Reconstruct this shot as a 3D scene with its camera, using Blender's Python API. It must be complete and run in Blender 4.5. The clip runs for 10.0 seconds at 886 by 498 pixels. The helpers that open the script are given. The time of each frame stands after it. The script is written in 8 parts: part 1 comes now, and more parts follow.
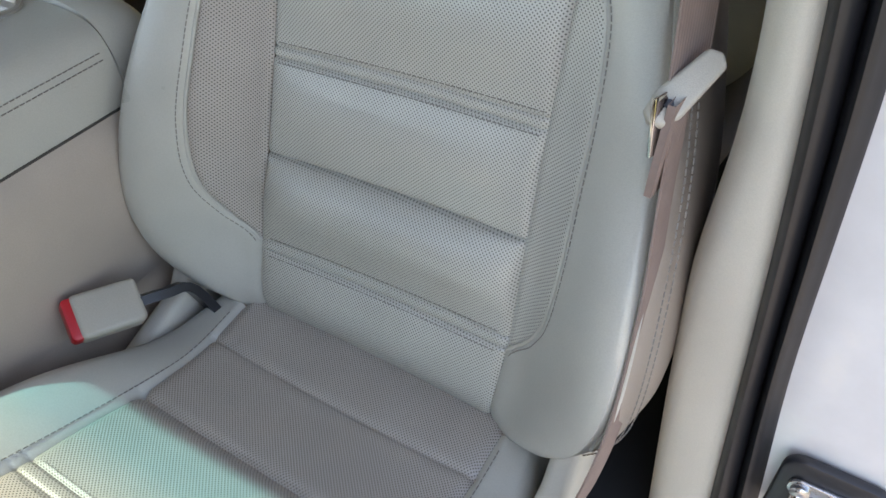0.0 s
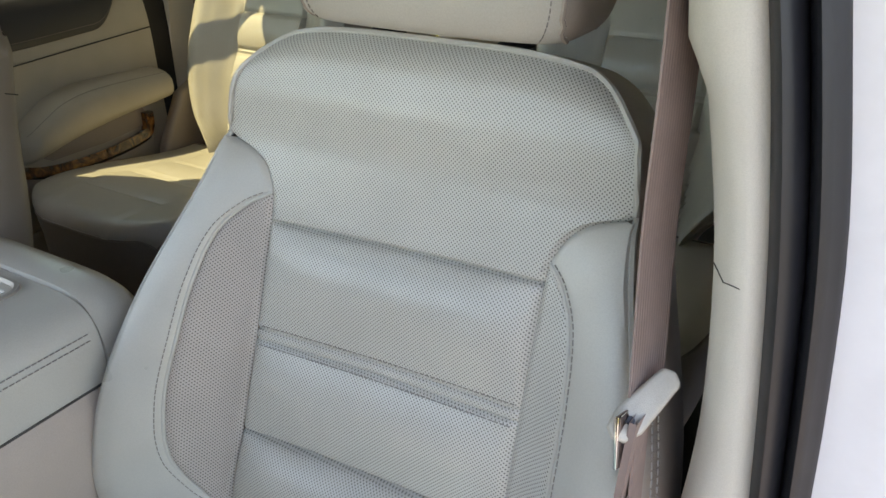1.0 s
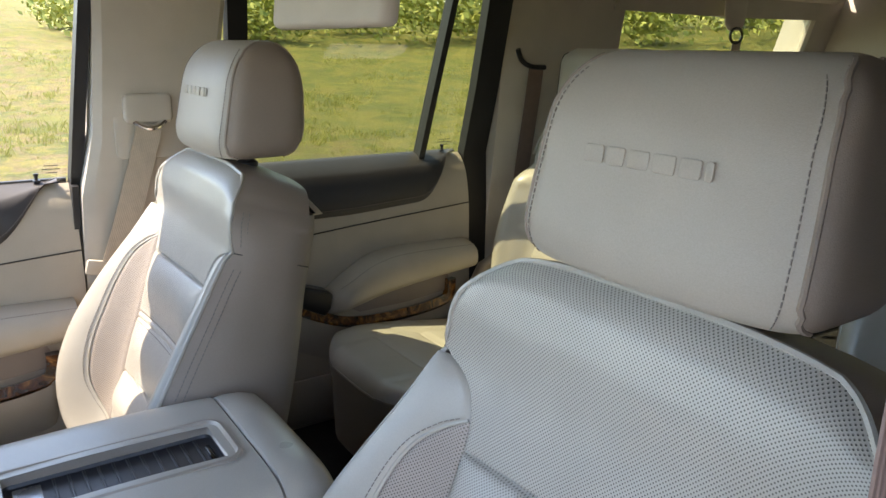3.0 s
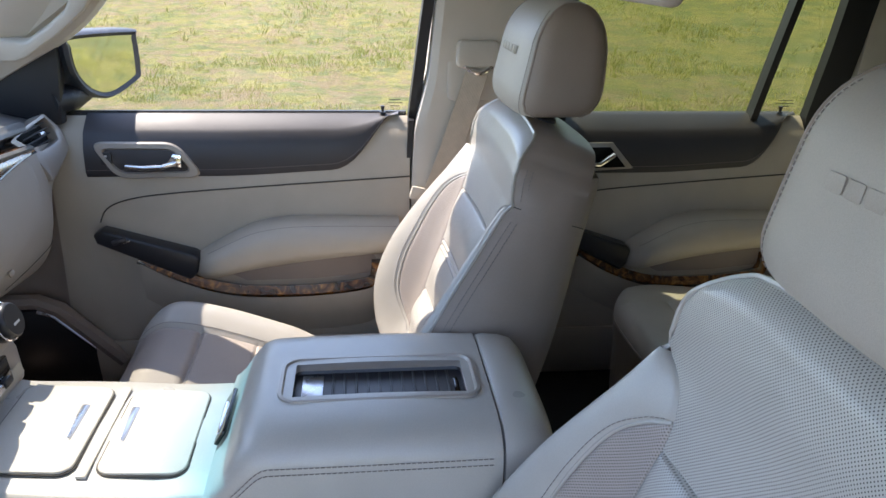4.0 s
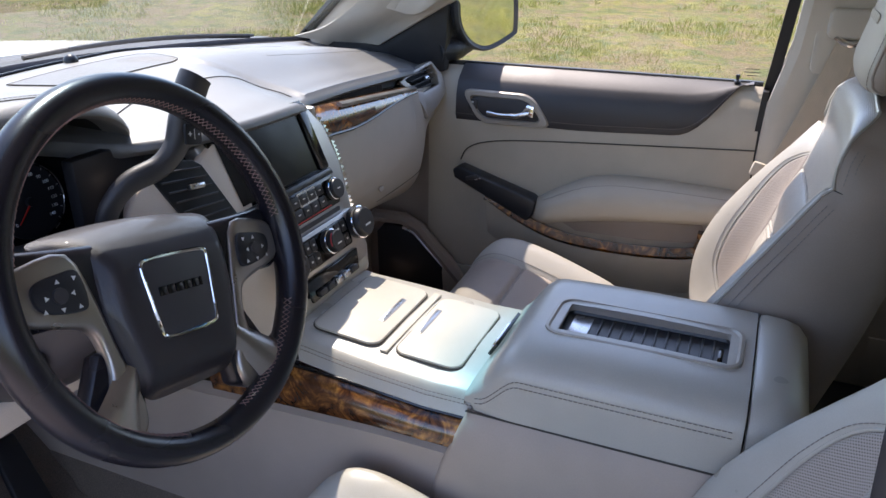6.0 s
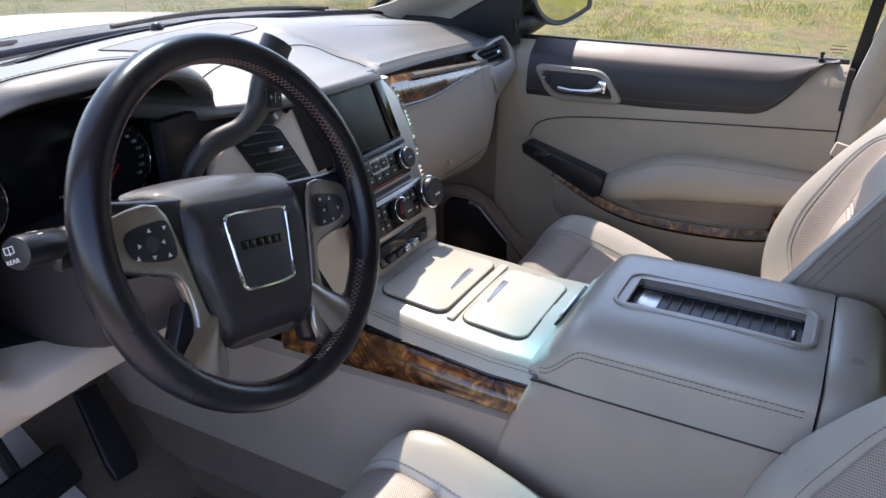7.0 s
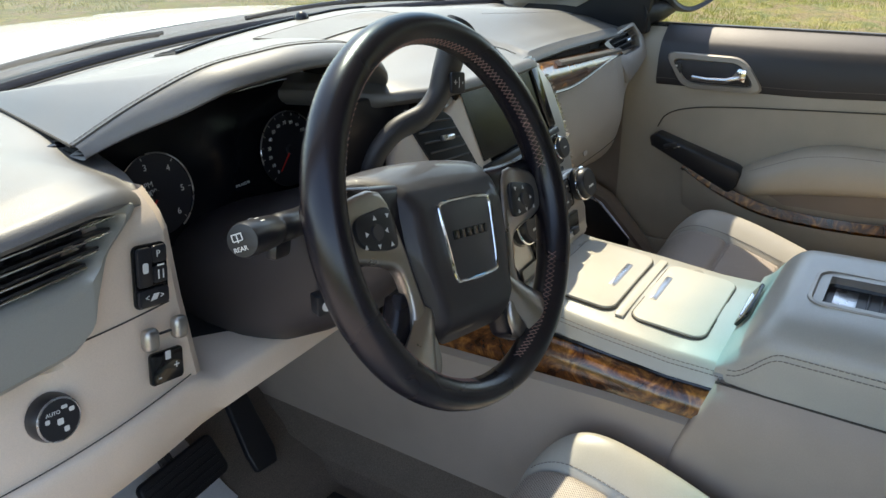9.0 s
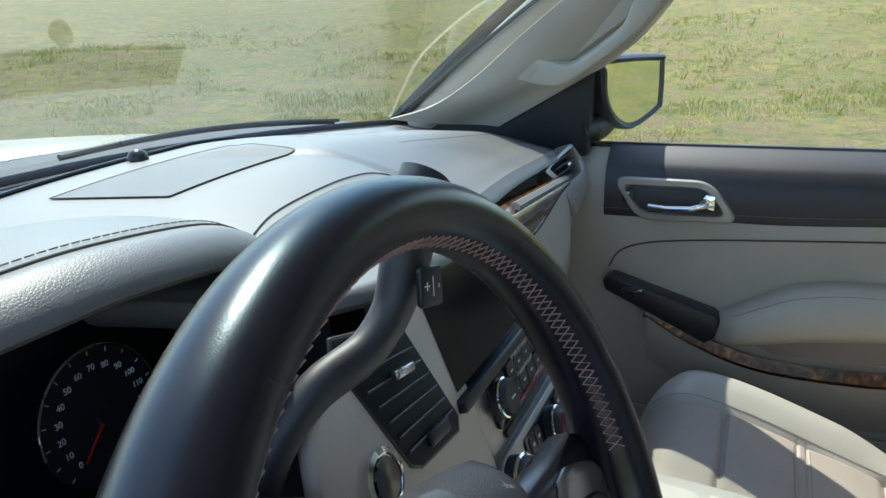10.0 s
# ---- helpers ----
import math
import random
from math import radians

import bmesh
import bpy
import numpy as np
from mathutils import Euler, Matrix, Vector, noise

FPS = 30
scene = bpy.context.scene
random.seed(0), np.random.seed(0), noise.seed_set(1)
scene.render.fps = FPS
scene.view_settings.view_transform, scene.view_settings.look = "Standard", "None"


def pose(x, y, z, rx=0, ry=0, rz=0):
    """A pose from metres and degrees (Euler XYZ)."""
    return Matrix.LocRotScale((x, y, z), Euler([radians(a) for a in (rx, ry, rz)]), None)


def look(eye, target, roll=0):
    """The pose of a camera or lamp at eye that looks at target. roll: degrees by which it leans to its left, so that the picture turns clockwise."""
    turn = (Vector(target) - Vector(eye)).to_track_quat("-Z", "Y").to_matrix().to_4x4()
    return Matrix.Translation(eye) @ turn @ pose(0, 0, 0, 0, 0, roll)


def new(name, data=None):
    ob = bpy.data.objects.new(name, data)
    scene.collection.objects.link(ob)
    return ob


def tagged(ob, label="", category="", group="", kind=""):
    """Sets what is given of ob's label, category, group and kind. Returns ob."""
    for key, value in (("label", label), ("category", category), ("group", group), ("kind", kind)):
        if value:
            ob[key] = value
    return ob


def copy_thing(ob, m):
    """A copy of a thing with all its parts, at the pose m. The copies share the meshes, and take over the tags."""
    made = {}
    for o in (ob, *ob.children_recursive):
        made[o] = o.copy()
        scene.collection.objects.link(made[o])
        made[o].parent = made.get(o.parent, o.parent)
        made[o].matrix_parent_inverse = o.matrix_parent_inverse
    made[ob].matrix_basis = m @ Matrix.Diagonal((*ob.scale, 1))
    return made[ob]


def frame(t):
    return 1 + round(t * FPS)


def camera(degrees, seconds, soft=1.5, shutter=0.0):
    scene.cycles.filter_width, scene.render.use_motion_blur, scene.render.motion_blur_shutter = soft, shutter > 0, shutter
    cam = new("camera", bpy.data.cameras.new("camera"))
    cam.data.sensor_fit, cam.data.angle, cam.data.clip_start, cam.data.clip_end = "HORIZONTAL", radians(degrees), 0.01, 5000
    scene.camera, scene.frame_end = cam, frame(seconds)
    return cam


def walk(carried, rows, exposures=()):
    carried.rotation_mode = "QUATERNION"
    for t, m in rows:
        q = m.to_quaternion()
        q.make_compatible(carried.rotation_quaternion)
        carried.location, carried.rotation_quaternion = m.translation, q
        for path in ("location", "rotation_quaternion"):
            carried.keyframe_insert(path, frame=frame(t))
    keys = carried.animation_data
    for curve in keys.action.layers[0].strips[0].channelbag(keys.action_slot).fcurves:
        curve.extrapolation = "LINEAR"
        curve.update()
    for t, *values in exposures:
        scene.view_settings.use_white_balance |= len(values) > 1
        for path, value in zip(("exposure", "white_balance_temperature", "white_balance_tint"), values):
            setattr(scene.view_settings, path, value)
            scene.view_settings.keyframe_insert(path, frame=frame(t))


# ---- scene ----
# seconds, stops, kelvin, tint: the phone's own exposure and white balance
EXPOSURES = [(0.0, 2.54, 8700, 15), (0.5, 2.60, 8800, 17), (1.0, 2.72, 8800, 17), (2.0, 2.83, 8900, 15), (3.5, 2.46, 7100, 21), (4.5, 2.30, 6850, 21), (5.5, 2.08, 6900, 25), (7.5, 2.05, 7100, 24), (8.5, 2.03, 8000, 17), (9.5, 2.0, 7200, 9), (10.0, 1.84, 6500, 6)]
cam = camera(61.14, 10.0)
# seconds, eye, yaw, pitch, roll
PATH = [
    (0, -0.7651, 0.0249, 1.3917, -147.07, -43.44, -1.78),
    (0.5, -0.7671, 0.0217, 1.4189, -149.32, -35.19, -0.49),
    (1, -0.7571, 0.0182, 1.4574, -150.18, -26.89, 0.24),
    (1.5, -0.7507, 0.0095, 1.4824, -148.78, -20.00, 0.28),
    (2, -0.7610, -0.0133, 1.4955, -143.19, -15.87, -0.78),
    (2.2, -0.7606, -0.0187, 1.4942, -140.28, -14.79, -1.14),
    (3.3, -0.7940, -0.1752, 1.5171, -115.64, -16.83, 1.25),
    (3.5, -0.8087, -0.2015, 1.5309, -109.89, -18.23, 1.27),
    (4, -0.8261, -0.2071, 1.5600, -96.60, -20.95, 1.28),
    (4.5, -0.8569, -0.2812, 1.5833, -84.45, -21.49, 0.68),
    (5, -0.8705, -0.3309, 1.5793, -75.30, -21.81, 0.22),
    (5.5, -0.8803, -0.3296, 1.5710, -69.88, -22.74, -0.00),
    (7, -0.9068, -0.3246, 1.5508, -61.20, -25.06, -0.42),
    (7.5, -0.9241, -0.3055, 1.5464, -58.93, -25.57, -0.40),
    (8, -0.9377, -0.2761, 1.5459, -57.05, -26.04, -0.41),
    (8.5, -0.9483, -0.2447, 1.5420, -55.62, -26.07, -0.82),
    (9, -0.9496, -0.1831, 1.5310, -55.99, -25.20, -2.02),
    (9.2, -0.9297, -0.1127, 1.5243, -57.68, -23.74, -3.39),
    (9.5, -0.8416, -0.0304, 1.5152, -62.19, -20.91, -5.54),
    (9.7, -0.7465, 0.0153, 1.5098, -65.74, -19.09, -5.54),
    (10, -0.6132, 0.0982, 1.4922, -66.48, -17.25, -2.17),
]
def aimed(x, y, z, yaw, pitch, roll):
    a, b = radians(yaw), radians(pitch)
    return look((x, y, z), (x - math.sin(a) * math.cos(b), y + math.cos(a) * math.cos(b), z + math.sin(b)), roll)


walk(cam, [(t, aimed(*row)) for t, *row in PATH], exposures=EXPOSURES)

# ---- daylight ----
world = bpy.data.worlds.new("sky")
scene.world = world
world.use_nodes = True
SUN = Vector((0.42, 0.48, 1.0)).normalized()
sky = world.node_tree.nodes.new("ShaderNodeTexSky")
sky.sky_type = "NISHITA"
sky.sun_disc = False
sky.sun_elevation = math.asin(SUN.z)
sky.sun_rotation = math.atan2(SUN.x, SUN.y)
sky.air_density, sky.dust_density, sky.ozone_density = 1.0, 0.5, 2.0
background = world.node_tree.nodes["Background"]
background.inputs["Strength"].default_value = 0.15
world.node_tree.links.new(sky.outputs[0], background.inputs[0])
sun_light = bpy.data.lights.new("sun", "SUN")
sun_light.energy, sun_light.angle, sun_light.color = 2.3, radians(0.53), (1.0, 0.95, 0.86)
sun = new("sun", sun_light)
sun.matrix_world = look(SUN * 30, (0, 0, 0))

# ---- materials ----
class Nodes:
    """A thin builder over a material's node tree."""

    def __init__(self, name):
        self.mat = bpy.data.materials.new(name)
        self.mat.use_nodes = True
        self.tree = self.mat.node_tree
        self.bsdf = self.tree.nodes["Principled BSDF"]
        self.co = None

    def add(self, kind, values=(), **settings):
        node = self.tree.nodes.new(kind)
        if "operation" in settings:
            node.operation = settings["operation"]
        if "data_type" in settings:
            node.data_type, node.blend_type = settings["data_type"], settings["blend_type"]
        if "feature" in settings:
            node.feature = settings["feature"]
        for key, value in dict(values).items():
            if isinstance(value, bpy.types.NodeSocket):
                self.tree.links.new(value, node.inputs[key])
            else:
                node.inputs[key].default_value = value
        return node

    def coords(self, out="Object"):
        return self.add("ShaderNodeTexCoord").outputs[out]

    def noise(self, scale, detail=4.0, vector=None, rough=0.6, distort=0.0):
        return self.add("ShaderNodeTexNoise", {"Vector": vector or self.coords(), "Scale": scale, "Detail": detail, "Roughness": rough, "Distortion": distort}).outputs["Fac"]

    def math(self, op, a, b=0.0, clamp=False):
        node = self.add("ShaderNodeMath", {0: a, 1: b}, operation=op)
        node.use_clamp = clamp
        return node.outputs[0]

    def remap(self, value, a, b, c=0.0, d=1.0):
        return self.add("ShaderNodeMapRange", {"Value": value, "From Min": a, "From Max": b, "To Min": c, "To Max": d}).outputs["Result"]

    def mix(self, fac, a, b, mode="MIX"):
        node = self.add("ShaderNodeMix", data_type="RGBA", blend_type=mode)
        for key, value in ((0, fac), (6, a), (7, b)):
            if isinstance(value, bpy.types.NodeSocket):
                self.tree.links.new(value, node.inputs[key])
            else:
                node.inputs[key].default_value = value
        return node.outputs[2]

    def put(self, **inputs):
        for key, value in inputs.items():
            socket = self.bsdf.inputs[key.replace("_", " ")]
            if isinstance(value, bpy.types.NodeSocket):
                self.tree.links.new(value, socket)
            else:
                socket.default_value = value
        return self.mat

    def bump(self, height, strength=0.3, distance=0.001, normal=None):
        values = {"Height": height, "Strength": strength, "Distance": distance}
        if normal is not None:
            values["Normal"] = normal
        return self.add("ShaderNodeBump", values).outputs[0]


def rgb(r, g, b):
    return (r, g, b, 1.0)


def shade(c, k):
    return (c[0] * k, c[1] * k, c[2] * k, 1.0)


def grained(name, colour, rough, grain=900.0, depth=0.25, spread=0.12, coat=0.0, metal=0.0, scale=6.0):
    """A skin with two scales of variation: soft blotches and a fine grain."""
    n = Nodes(name)
    big, small = n.noise(scale, 3.0), n.noise(grain, 2.0)
    tone = n.mix(n.remap(big, 0.3, 0.7), shade(colour, 1 - spread), shade(colour, 1 + spread * 0.5))
    tone = n.mix(n.remap(small, 0.35, 0.75, 0.0, 0.35), tone, shade(colour, 0.72))
    cells = n.add("ShaderNodeTexVoronoi", {"Vector": n.coords(), "Scale": grain}, feature="DISTANCE_TO_EDGE").outputs["Distance"]
    relief = n.bump(n.remap(cells, 0.0, 0.25), depth, 0.0006)
    return n.put(Base_Color=tone, Roughness=n.remap(big, 0.25, 0.75, rough - 0.06, rough + 0.08), Metallic=metal, Coat_Weight=coat, Normal=relief)


def perforated(name, colour, rough):
    """Leather with staggered rows of small punched holes, laid along the UV map in metres."""
    n = Nodes(name)
    uv = n.add("ShaderNodeSeparateXYZ", {0: n.coords("UV")})
    pitch = 0.0037
    u, v = n.math("DIVIDE", uv.outputs[0], pitch), n.math("DIVIDE", uv.outputs[1], pitch)

    def dots(shift):
        a = n.math("SUBTRACT", n.math("FRACT", n.math("ADD", u, shift)), 0.5)
        b = n.math("SUBTRACT", n.math("FRACT", n.math("ADD", v, shift)), 0.5)
        return n.math("SQRT", n.math("ADD", n.math("MULTIPLY", a, a), n.math("MULTIPLY", b, b)))

    near = n.math("MINIMUM", dots(20.0), dots(20.5))
    hole = n.remap(near, 0.13, 0.19, 1.0, 0.0)
    big = n.noise(7.0, 3.0)
    tone = n.mix(n.remap(big, 0.3, 0.7), shade(colour, 0.95), shade(colour, 1.10))
    tone = n.mix(hole, tone, shade(colour, 0.12))
    grain = n.noise(700.0, 2.0)
    relief = n.bump(n.remap(near, 0.12, 0.34), 0.45, 0.0005, n.bump(grain, 0.12, 0.0006))
    return n.put(Base_Color=tone, Roughness=rough, Normal=relief)


def plain(name, colour, rough, metal=0.0, **more):
    n = Nodes(name)
    big = n.noise(25.0, 4.0)
    return n.put(Base_Color=n.mix(big, shade(colour, 0.9), shade(colour, 1.08)), Roughness=n.remap(big, 0.2, 0.8, max(0.02, rough - 0.05), rough + 0.06), Metallic=metal, **more)


def burl(name):
    """Glossy burl walnut: swirling figure under clear lacquer."""
    n = Nodes(name)
    swirl = n.noise(22.0, 6.0, distort=2.2)
    fine = n.noise(160.0, 5.0, distort=1.0)
    figure = n.add("ShaderNodeValToRGB", {0: swirl})
    ramp = figure.color_ramp
    ramp.elements[0].position, ramp.elements[0].color = 0.38, rgb(0.035, 0.012, 0.005)
    ramp.elements[1].position, ramp.elements[1].color = 0.70, rgb(0.62, 0.27, 0.06)
    ramp.elements.new(0.50).color = rgb(0.13, 0.045, 0.014)
    ramp.elements.new(0.60).color = rgb(0.36, 0.145, 0.036)
    tone = n.mix(n.remap(fine, 0.4, 0.7, 0.0, 0.5), figure.outputs[0], rgb(0.05, 0.018, 0.008))
    return n.put(Base_Color=tone, Roughness=0.22, Coat_Weight=0.8, Coat_Roughness=0.12)


def woven(name, colour, pitch, rough=0.9):
    """Ribbed webbing or carpet pile."""
    n = Nodes(name)
    wave = n.add("ShaderNodeTexWave", {"Vector": n.coords("UV"), "Scale": 1.0 / pitch / 6.283, "Distortion": 0.6, "Detail": 1.0}).outputs["Fac"]
    tone = n.mix(n.noise(60.0), shade(colour, 0.75), shade(colour, 1.15))
    tone = n.mix(n.remap(wave, 0.2, 0.8, 0.3, 0.0), tone, shade(colour, 0.5))
    return n.put(Base_Color=tone, Roughness=rough, Normal=n.bump(wave, 0.4, 0.0008))


def pile(name, colour, grain=500.0):
    n = Nodes(name)
    fine, mid = n.noise(grain, 6.0, rough=0.8), n.noise(14.0, 4.0)
    tone = n.mix(n.remap(fine, 0.3, 0.7), shade(colour, 0.45), shade(colour, 1.3))
    tone = n.mix(n.remap(mid, 0.4, 0.7, 0.0, 0.35), tone, shade(colour, 0.6))
    return n.put(Base_Color=tone, Roughness=0.95, Normal=n.bump(fine, 0.9, 0.003))


def pane(name, tint, rough=0.0, band=None, ior=1.55):
    """Thin glass: clear to light that passes straight through, with a real gloss on its face; band: a tint towards its top edge, from one height to another."""
    n = Nodes(name)
    colour = rgb(*tint)
    if band:
        height = n.add("ShaderNodeSeparateXYZ", {0: n.coords()}).outputs[2]
        colour = n.mix(n.remap(height, band[0], band[1]), colour, rgb(*band[2]))
    clear = n.add("ShaderNodeBsdfTransparent", {"Color": colour})
    gloss = n.add("ShaderNodeBsdfGlossy", {"Color": rgb(1, 1, 1), "Roughness": rough})
    fresnel = n.add("ShaderNodeFresnel", {"IOR": ior})
    both = n.add("ShaderNodeMixShader", {0: fresnel.outputs[0], 1: clear.outputs[0], 2: gloss.outputs[0]})
    n.tree.links.new(both.outputs[0], n.tree.nodes["Material Output"].inputs["Surface"])
    return n.mat


LEATHER = (0.50, 0.475, 0.425)
M_LEATHER = grained("grey_leather", LEATHER, 0.31, 750.0, 0.16)
M_PERF = perforated("perforated_leather", LEATHER, 0.28)
for m_ in (M_LEATHER, M_PERF):
    m_.node_tree.nodes["Principled BSDF"].inputs["Coat Weight"].default_value = 0.35
    m_.node_tree.nodes["Principled BSDF"].inputs["Coat Roughness"].default_value = 0.24
M_REST = grained("warm_grey_leather", (0.45, 0.405, 0.345), 0.42, 750.0, 0.16)
M_PERFWARM = perforated("perforated_warm_leather", (0.43, 0.375, 0.335), 0.31)
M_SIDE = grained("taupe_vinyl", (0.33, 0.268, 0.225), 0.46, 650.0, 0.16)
# Second-row seat leather again, darkened to carry the shade below the cushion.
M_LEATHERSHADE = grained("shaded_leather", (0.22, 0.195, 0.165), 0.5, 650.0, 0.14)
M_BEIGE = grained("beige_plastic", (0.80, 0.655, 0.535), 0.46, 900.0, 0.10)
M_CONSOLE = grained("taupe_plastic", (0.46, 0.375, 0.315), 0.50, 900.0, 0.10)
M_TRIM = grained("beige_trim", (0.60, 0.55, 0.475), 0.60, 900.0, 0.15)
M_CREAM = grained("cream_door_leather", (0.49, 0.43, 0.345), 0.42, 900.0, 0.10)
M_DARK = grained("dark_soft_plastic", (0.036, 0.033, 0.037), 0.48, 1000.0, 0.12, coat=0.35)
M_DARK.node_tree.nodes["Principled BSDF"].inputs["Coat Roughness"].default_value = 0.5
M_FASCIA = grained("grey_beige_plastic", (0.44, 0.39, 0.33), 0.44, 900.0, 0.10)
M_RIM = grained("satin_beige_rim", (0.42, 0.38, 0.335), 0.34, 1200.0, 0.04, metal=0.35)
M_DASH = grained("dark_grained_dash", (0.125, 0.120, 0.119), 0.50, 620.0, 0.24, coat=0.35)
M_GRILLE = grained("speaker_mesh", (0.066, 0.063, 0.063), 0.56, 1400.0, 0.5, coat=0.5)
M_COVER = grained("grained_airbag_leather", (0.024, 0.019, 0.023), 0.42, 700.0, 0.30, coat=0.25)
for m_ in (M_DASH, M_GRILLE):
    m_.node_tree.nodes["Principled BSDF"].inputs["Specular IOR Level"].default_value = 1.0
    m_.node_tree.nodes["Principled BSDF"].inputs["Coat Roughness"].default_value = 0.44
M_COLUMN = grained("brown_black_plastic", (0.048, 0.041, 0.043), 0.46, 1000.0, 0.12)
M_BLACK = plain("black_plastic", (0.020, 0.020, 0.024), 0.34)
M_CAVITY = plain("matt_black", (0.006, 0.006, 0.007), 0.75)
M_GLOSS = plain("piano_black", (0.006, 0.006, 0.007), 0.09)
M_WHEEL = grained("black_leather", (0.012, 0.010, 0.015), 0.26, 1500.0, 0.06)
M_SATIN = plain("satin_metal", (0.46, 0.43, 0.40), 0.36, 0.85)
M_BRONZE = plain("bronze_satin", (0.40, 0.355, 0.32), 0.30, 0.85)
M_BEZEL = grained("satin_grey_green", (0.38, 0.38, 0.345), 0.36, 1200.0, 0.05, metal=0.25)
M_CHROME = plain("chrome", (0.86, 0.86, 0.87), 0.08, 1.0)
M_STEEL = plain("brushed_steel", (0.55, 0.55, 0.56), 0.28, 1.0)
M_WOOD = burl("burl_walnut")
M_TRAY = plain("ribbed_black_rubber", (0.035, 0.036, 0.042), 0.38)
# Paler than the deck leather: the sun on the lids, put into their colour.
M_LIDSUN = grained("sunlit_lid_leather", (0.60, 0.55, 0.475), 0.40, 900.0, 0.10)
M_RUBBER = plain("black_rubber", (0.010, 0.010, 0.013), 0.50)
M_PAINT = plain("white_paint", (0.72, 0.685, 0.685), 0.22, Coat_Weight=0.6)
M_CARPET = pile("brown_carpet", (0.28, 0.22, 0.175))
# Dark carpet; also laid on the driver's centre pillar as its shade.
M_CARPETSHADE = pile("carpet_and_shade", (0.03, 0.026, 0.026))
M_HEADLINER = pile("headliner_cloth", (0.60, 0.55, 0.48), 900.0)
# One webbing in two colours: the darker has shade put into it.
M_BELTSHADE = woven("shaded_belt_webbing", (0.27, 0.19, 0.165), 0.0016)
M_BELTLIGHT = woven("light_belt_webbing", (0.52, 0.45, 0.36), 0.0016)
M_THREAD = plain("light_thread", (0.62, 0.56, 0.48), 0.7)
M_THREADDARK = plain("dark_thread", (0.22, 0.195, 0.18), 0.7)
M_RED = plain("red_plastic", (0.55, 0.02, 0.03), 0.35)
M_GLASS = pane("window_glass", (0.93, 0.96, 0.93))
M_TINT = pane("tinted_glass", (0.41, 0.44, 0.31))
# For the unseen left rear panes: this deep only to hold light out.
M_DEEPTINT = pane("deep_tinted_glass", (0.09, 0.09, 0.075))
M_SHIELD = pane("windshield_glass", (0.73, 0.79, 0.75), band=(1.628, 1.676, (0.11, 0.41, 0.56)), ior=1.95)
M_MIRROR = plain("mirror_glass", (0.9, 0.9, 0.9), 0.01, 1.0)
M_SCREEN = plain("screen_glass", (0.007, 0.008, 0.011), 0.16, Specular_IOR_Level=0.25)
M_INK = plain("white_print", (0.72, 0.72, 0.70), 0.5)
M_NEEDLE = plain("red_print", (0.65, 0.03, 0.02), 0.4)
M_PAPER = grained("white_paper", (0.72, 0.70, 0.69), 0.75, 300.0, 0.08)
M_THREADPINK = plain("rose_thread", (0.36, 0.22, 0.19), 0.7)
M_SEAM = plain("seam_shadow_gap", (0.06, 0.053, 0.046), 0.8)

# ---- mesh tools ----
def smooth(e0, e1, x):
    t = min(1.0, max(0.0, (x - e0) / (e1 - e0)))
    return t * t * (3 - 2 * t)


def table(points):
    """A smooth function through (x, value) pairs."""
    xs, ys = [p[0] for p in points], [p[1] for p in points]
    def at(x):
        if x <= xs[0]:
            return ys[0]
        if x >= xs[-1]:
            return ys[-1]
        i = max(k for k in range(len(xs) - 1) if xs[k] <= x)
        t = (x - xs[i]) / (xs[i + 1] - xs[i])
        m0 = (ys[i + 1] - ys[max(i - 1, 0)]) / (xs[i + 1] - xs[max(i - 1, 0)])
        m1 = (ys[min(i + 2, len(xs) - 1)] - ys[i]) / (xs[min(i + 2, len(xs) - 1)] - xs[i])
        h = xs[i + 1] - xs[i]
        return (2 * t**3 - 3 * t * t + 1) * ys[i] + (t**3 - 2 * t * t + t) * h * m0 + (3 * t * t - 2 * t**3) * ys[i + 1] + (t**3 - t * t) * h * m1
    return at


def spline(points, n=8, closed=False):
    """Points on a Catmull-Rom curve through the given ones."""
    p = [Vector(q) for q in points]
    out = []
    m = len(p)
    for i in range(m if closed else m - 1):
        if closed:
            a, b, c, d = p[i - 1], p[i], p[(i + 1) % m], p[(i + 2) % m]
        else:
            a, b, c, d = p[max(i - 1, 0)], p[i], p[i + 1], p[min(i + 2, m - 1)]
        for k in range(n):
            t = k / n
            out.append(0.5 * (2 * b + (c - a) * t + (2 * a - 5 * b + 4 * c - d) * t * t + (3 * b - a - 3 * c + d) * t**3))
    if not closed:
        out.append(p[-1])
    return out


def link_mesh(name, bm, material, parent=None, soft=True, angle=40.0):
    me = bpy.data.meshes.new(name)
    bm.normal_update()
    if soft:
        for f in bm.faces:
            f.smooth = True
        for e in bm.edges:
            if len(e.link_faces) == 2 and e.calc_face_angle(0.0) > radians(angle):
                e.smooth = False
    bm.to_mesh(me)
    bm.free()
    me.materials.append(material)
    ob = new(name, me)
    if parent is not None:
        ob.parent = parent
        ob.matrix_parent_inverse = parent.matrix_world.inverted() if parent.type == "MESH" else Matrix()
    return ob


def part(name, bm, material, parent, label="", soft=True, angle=40.0):
    """One mesh object under a thing (an Empty at the origin) or under one of its parts."""
    ob = link_mesh(name, bm, material, None, soft, angle)
    ob.parent = parent
    if label:
        tagged(ob, label)
    return ob


def thing(name, label, category, group="", at=(0, 0, 0)):
    ob = new(name)
    ob.empty_display_size = 0.05
    ob.location = at
    return tagged(ob, label, category, group)


def setting(name, bm, material, label="", category="", soft=True, angle=40.0):
    return tagged(link_mesh(name, bm, material, None, soft, angle), label, category, "", "structure")


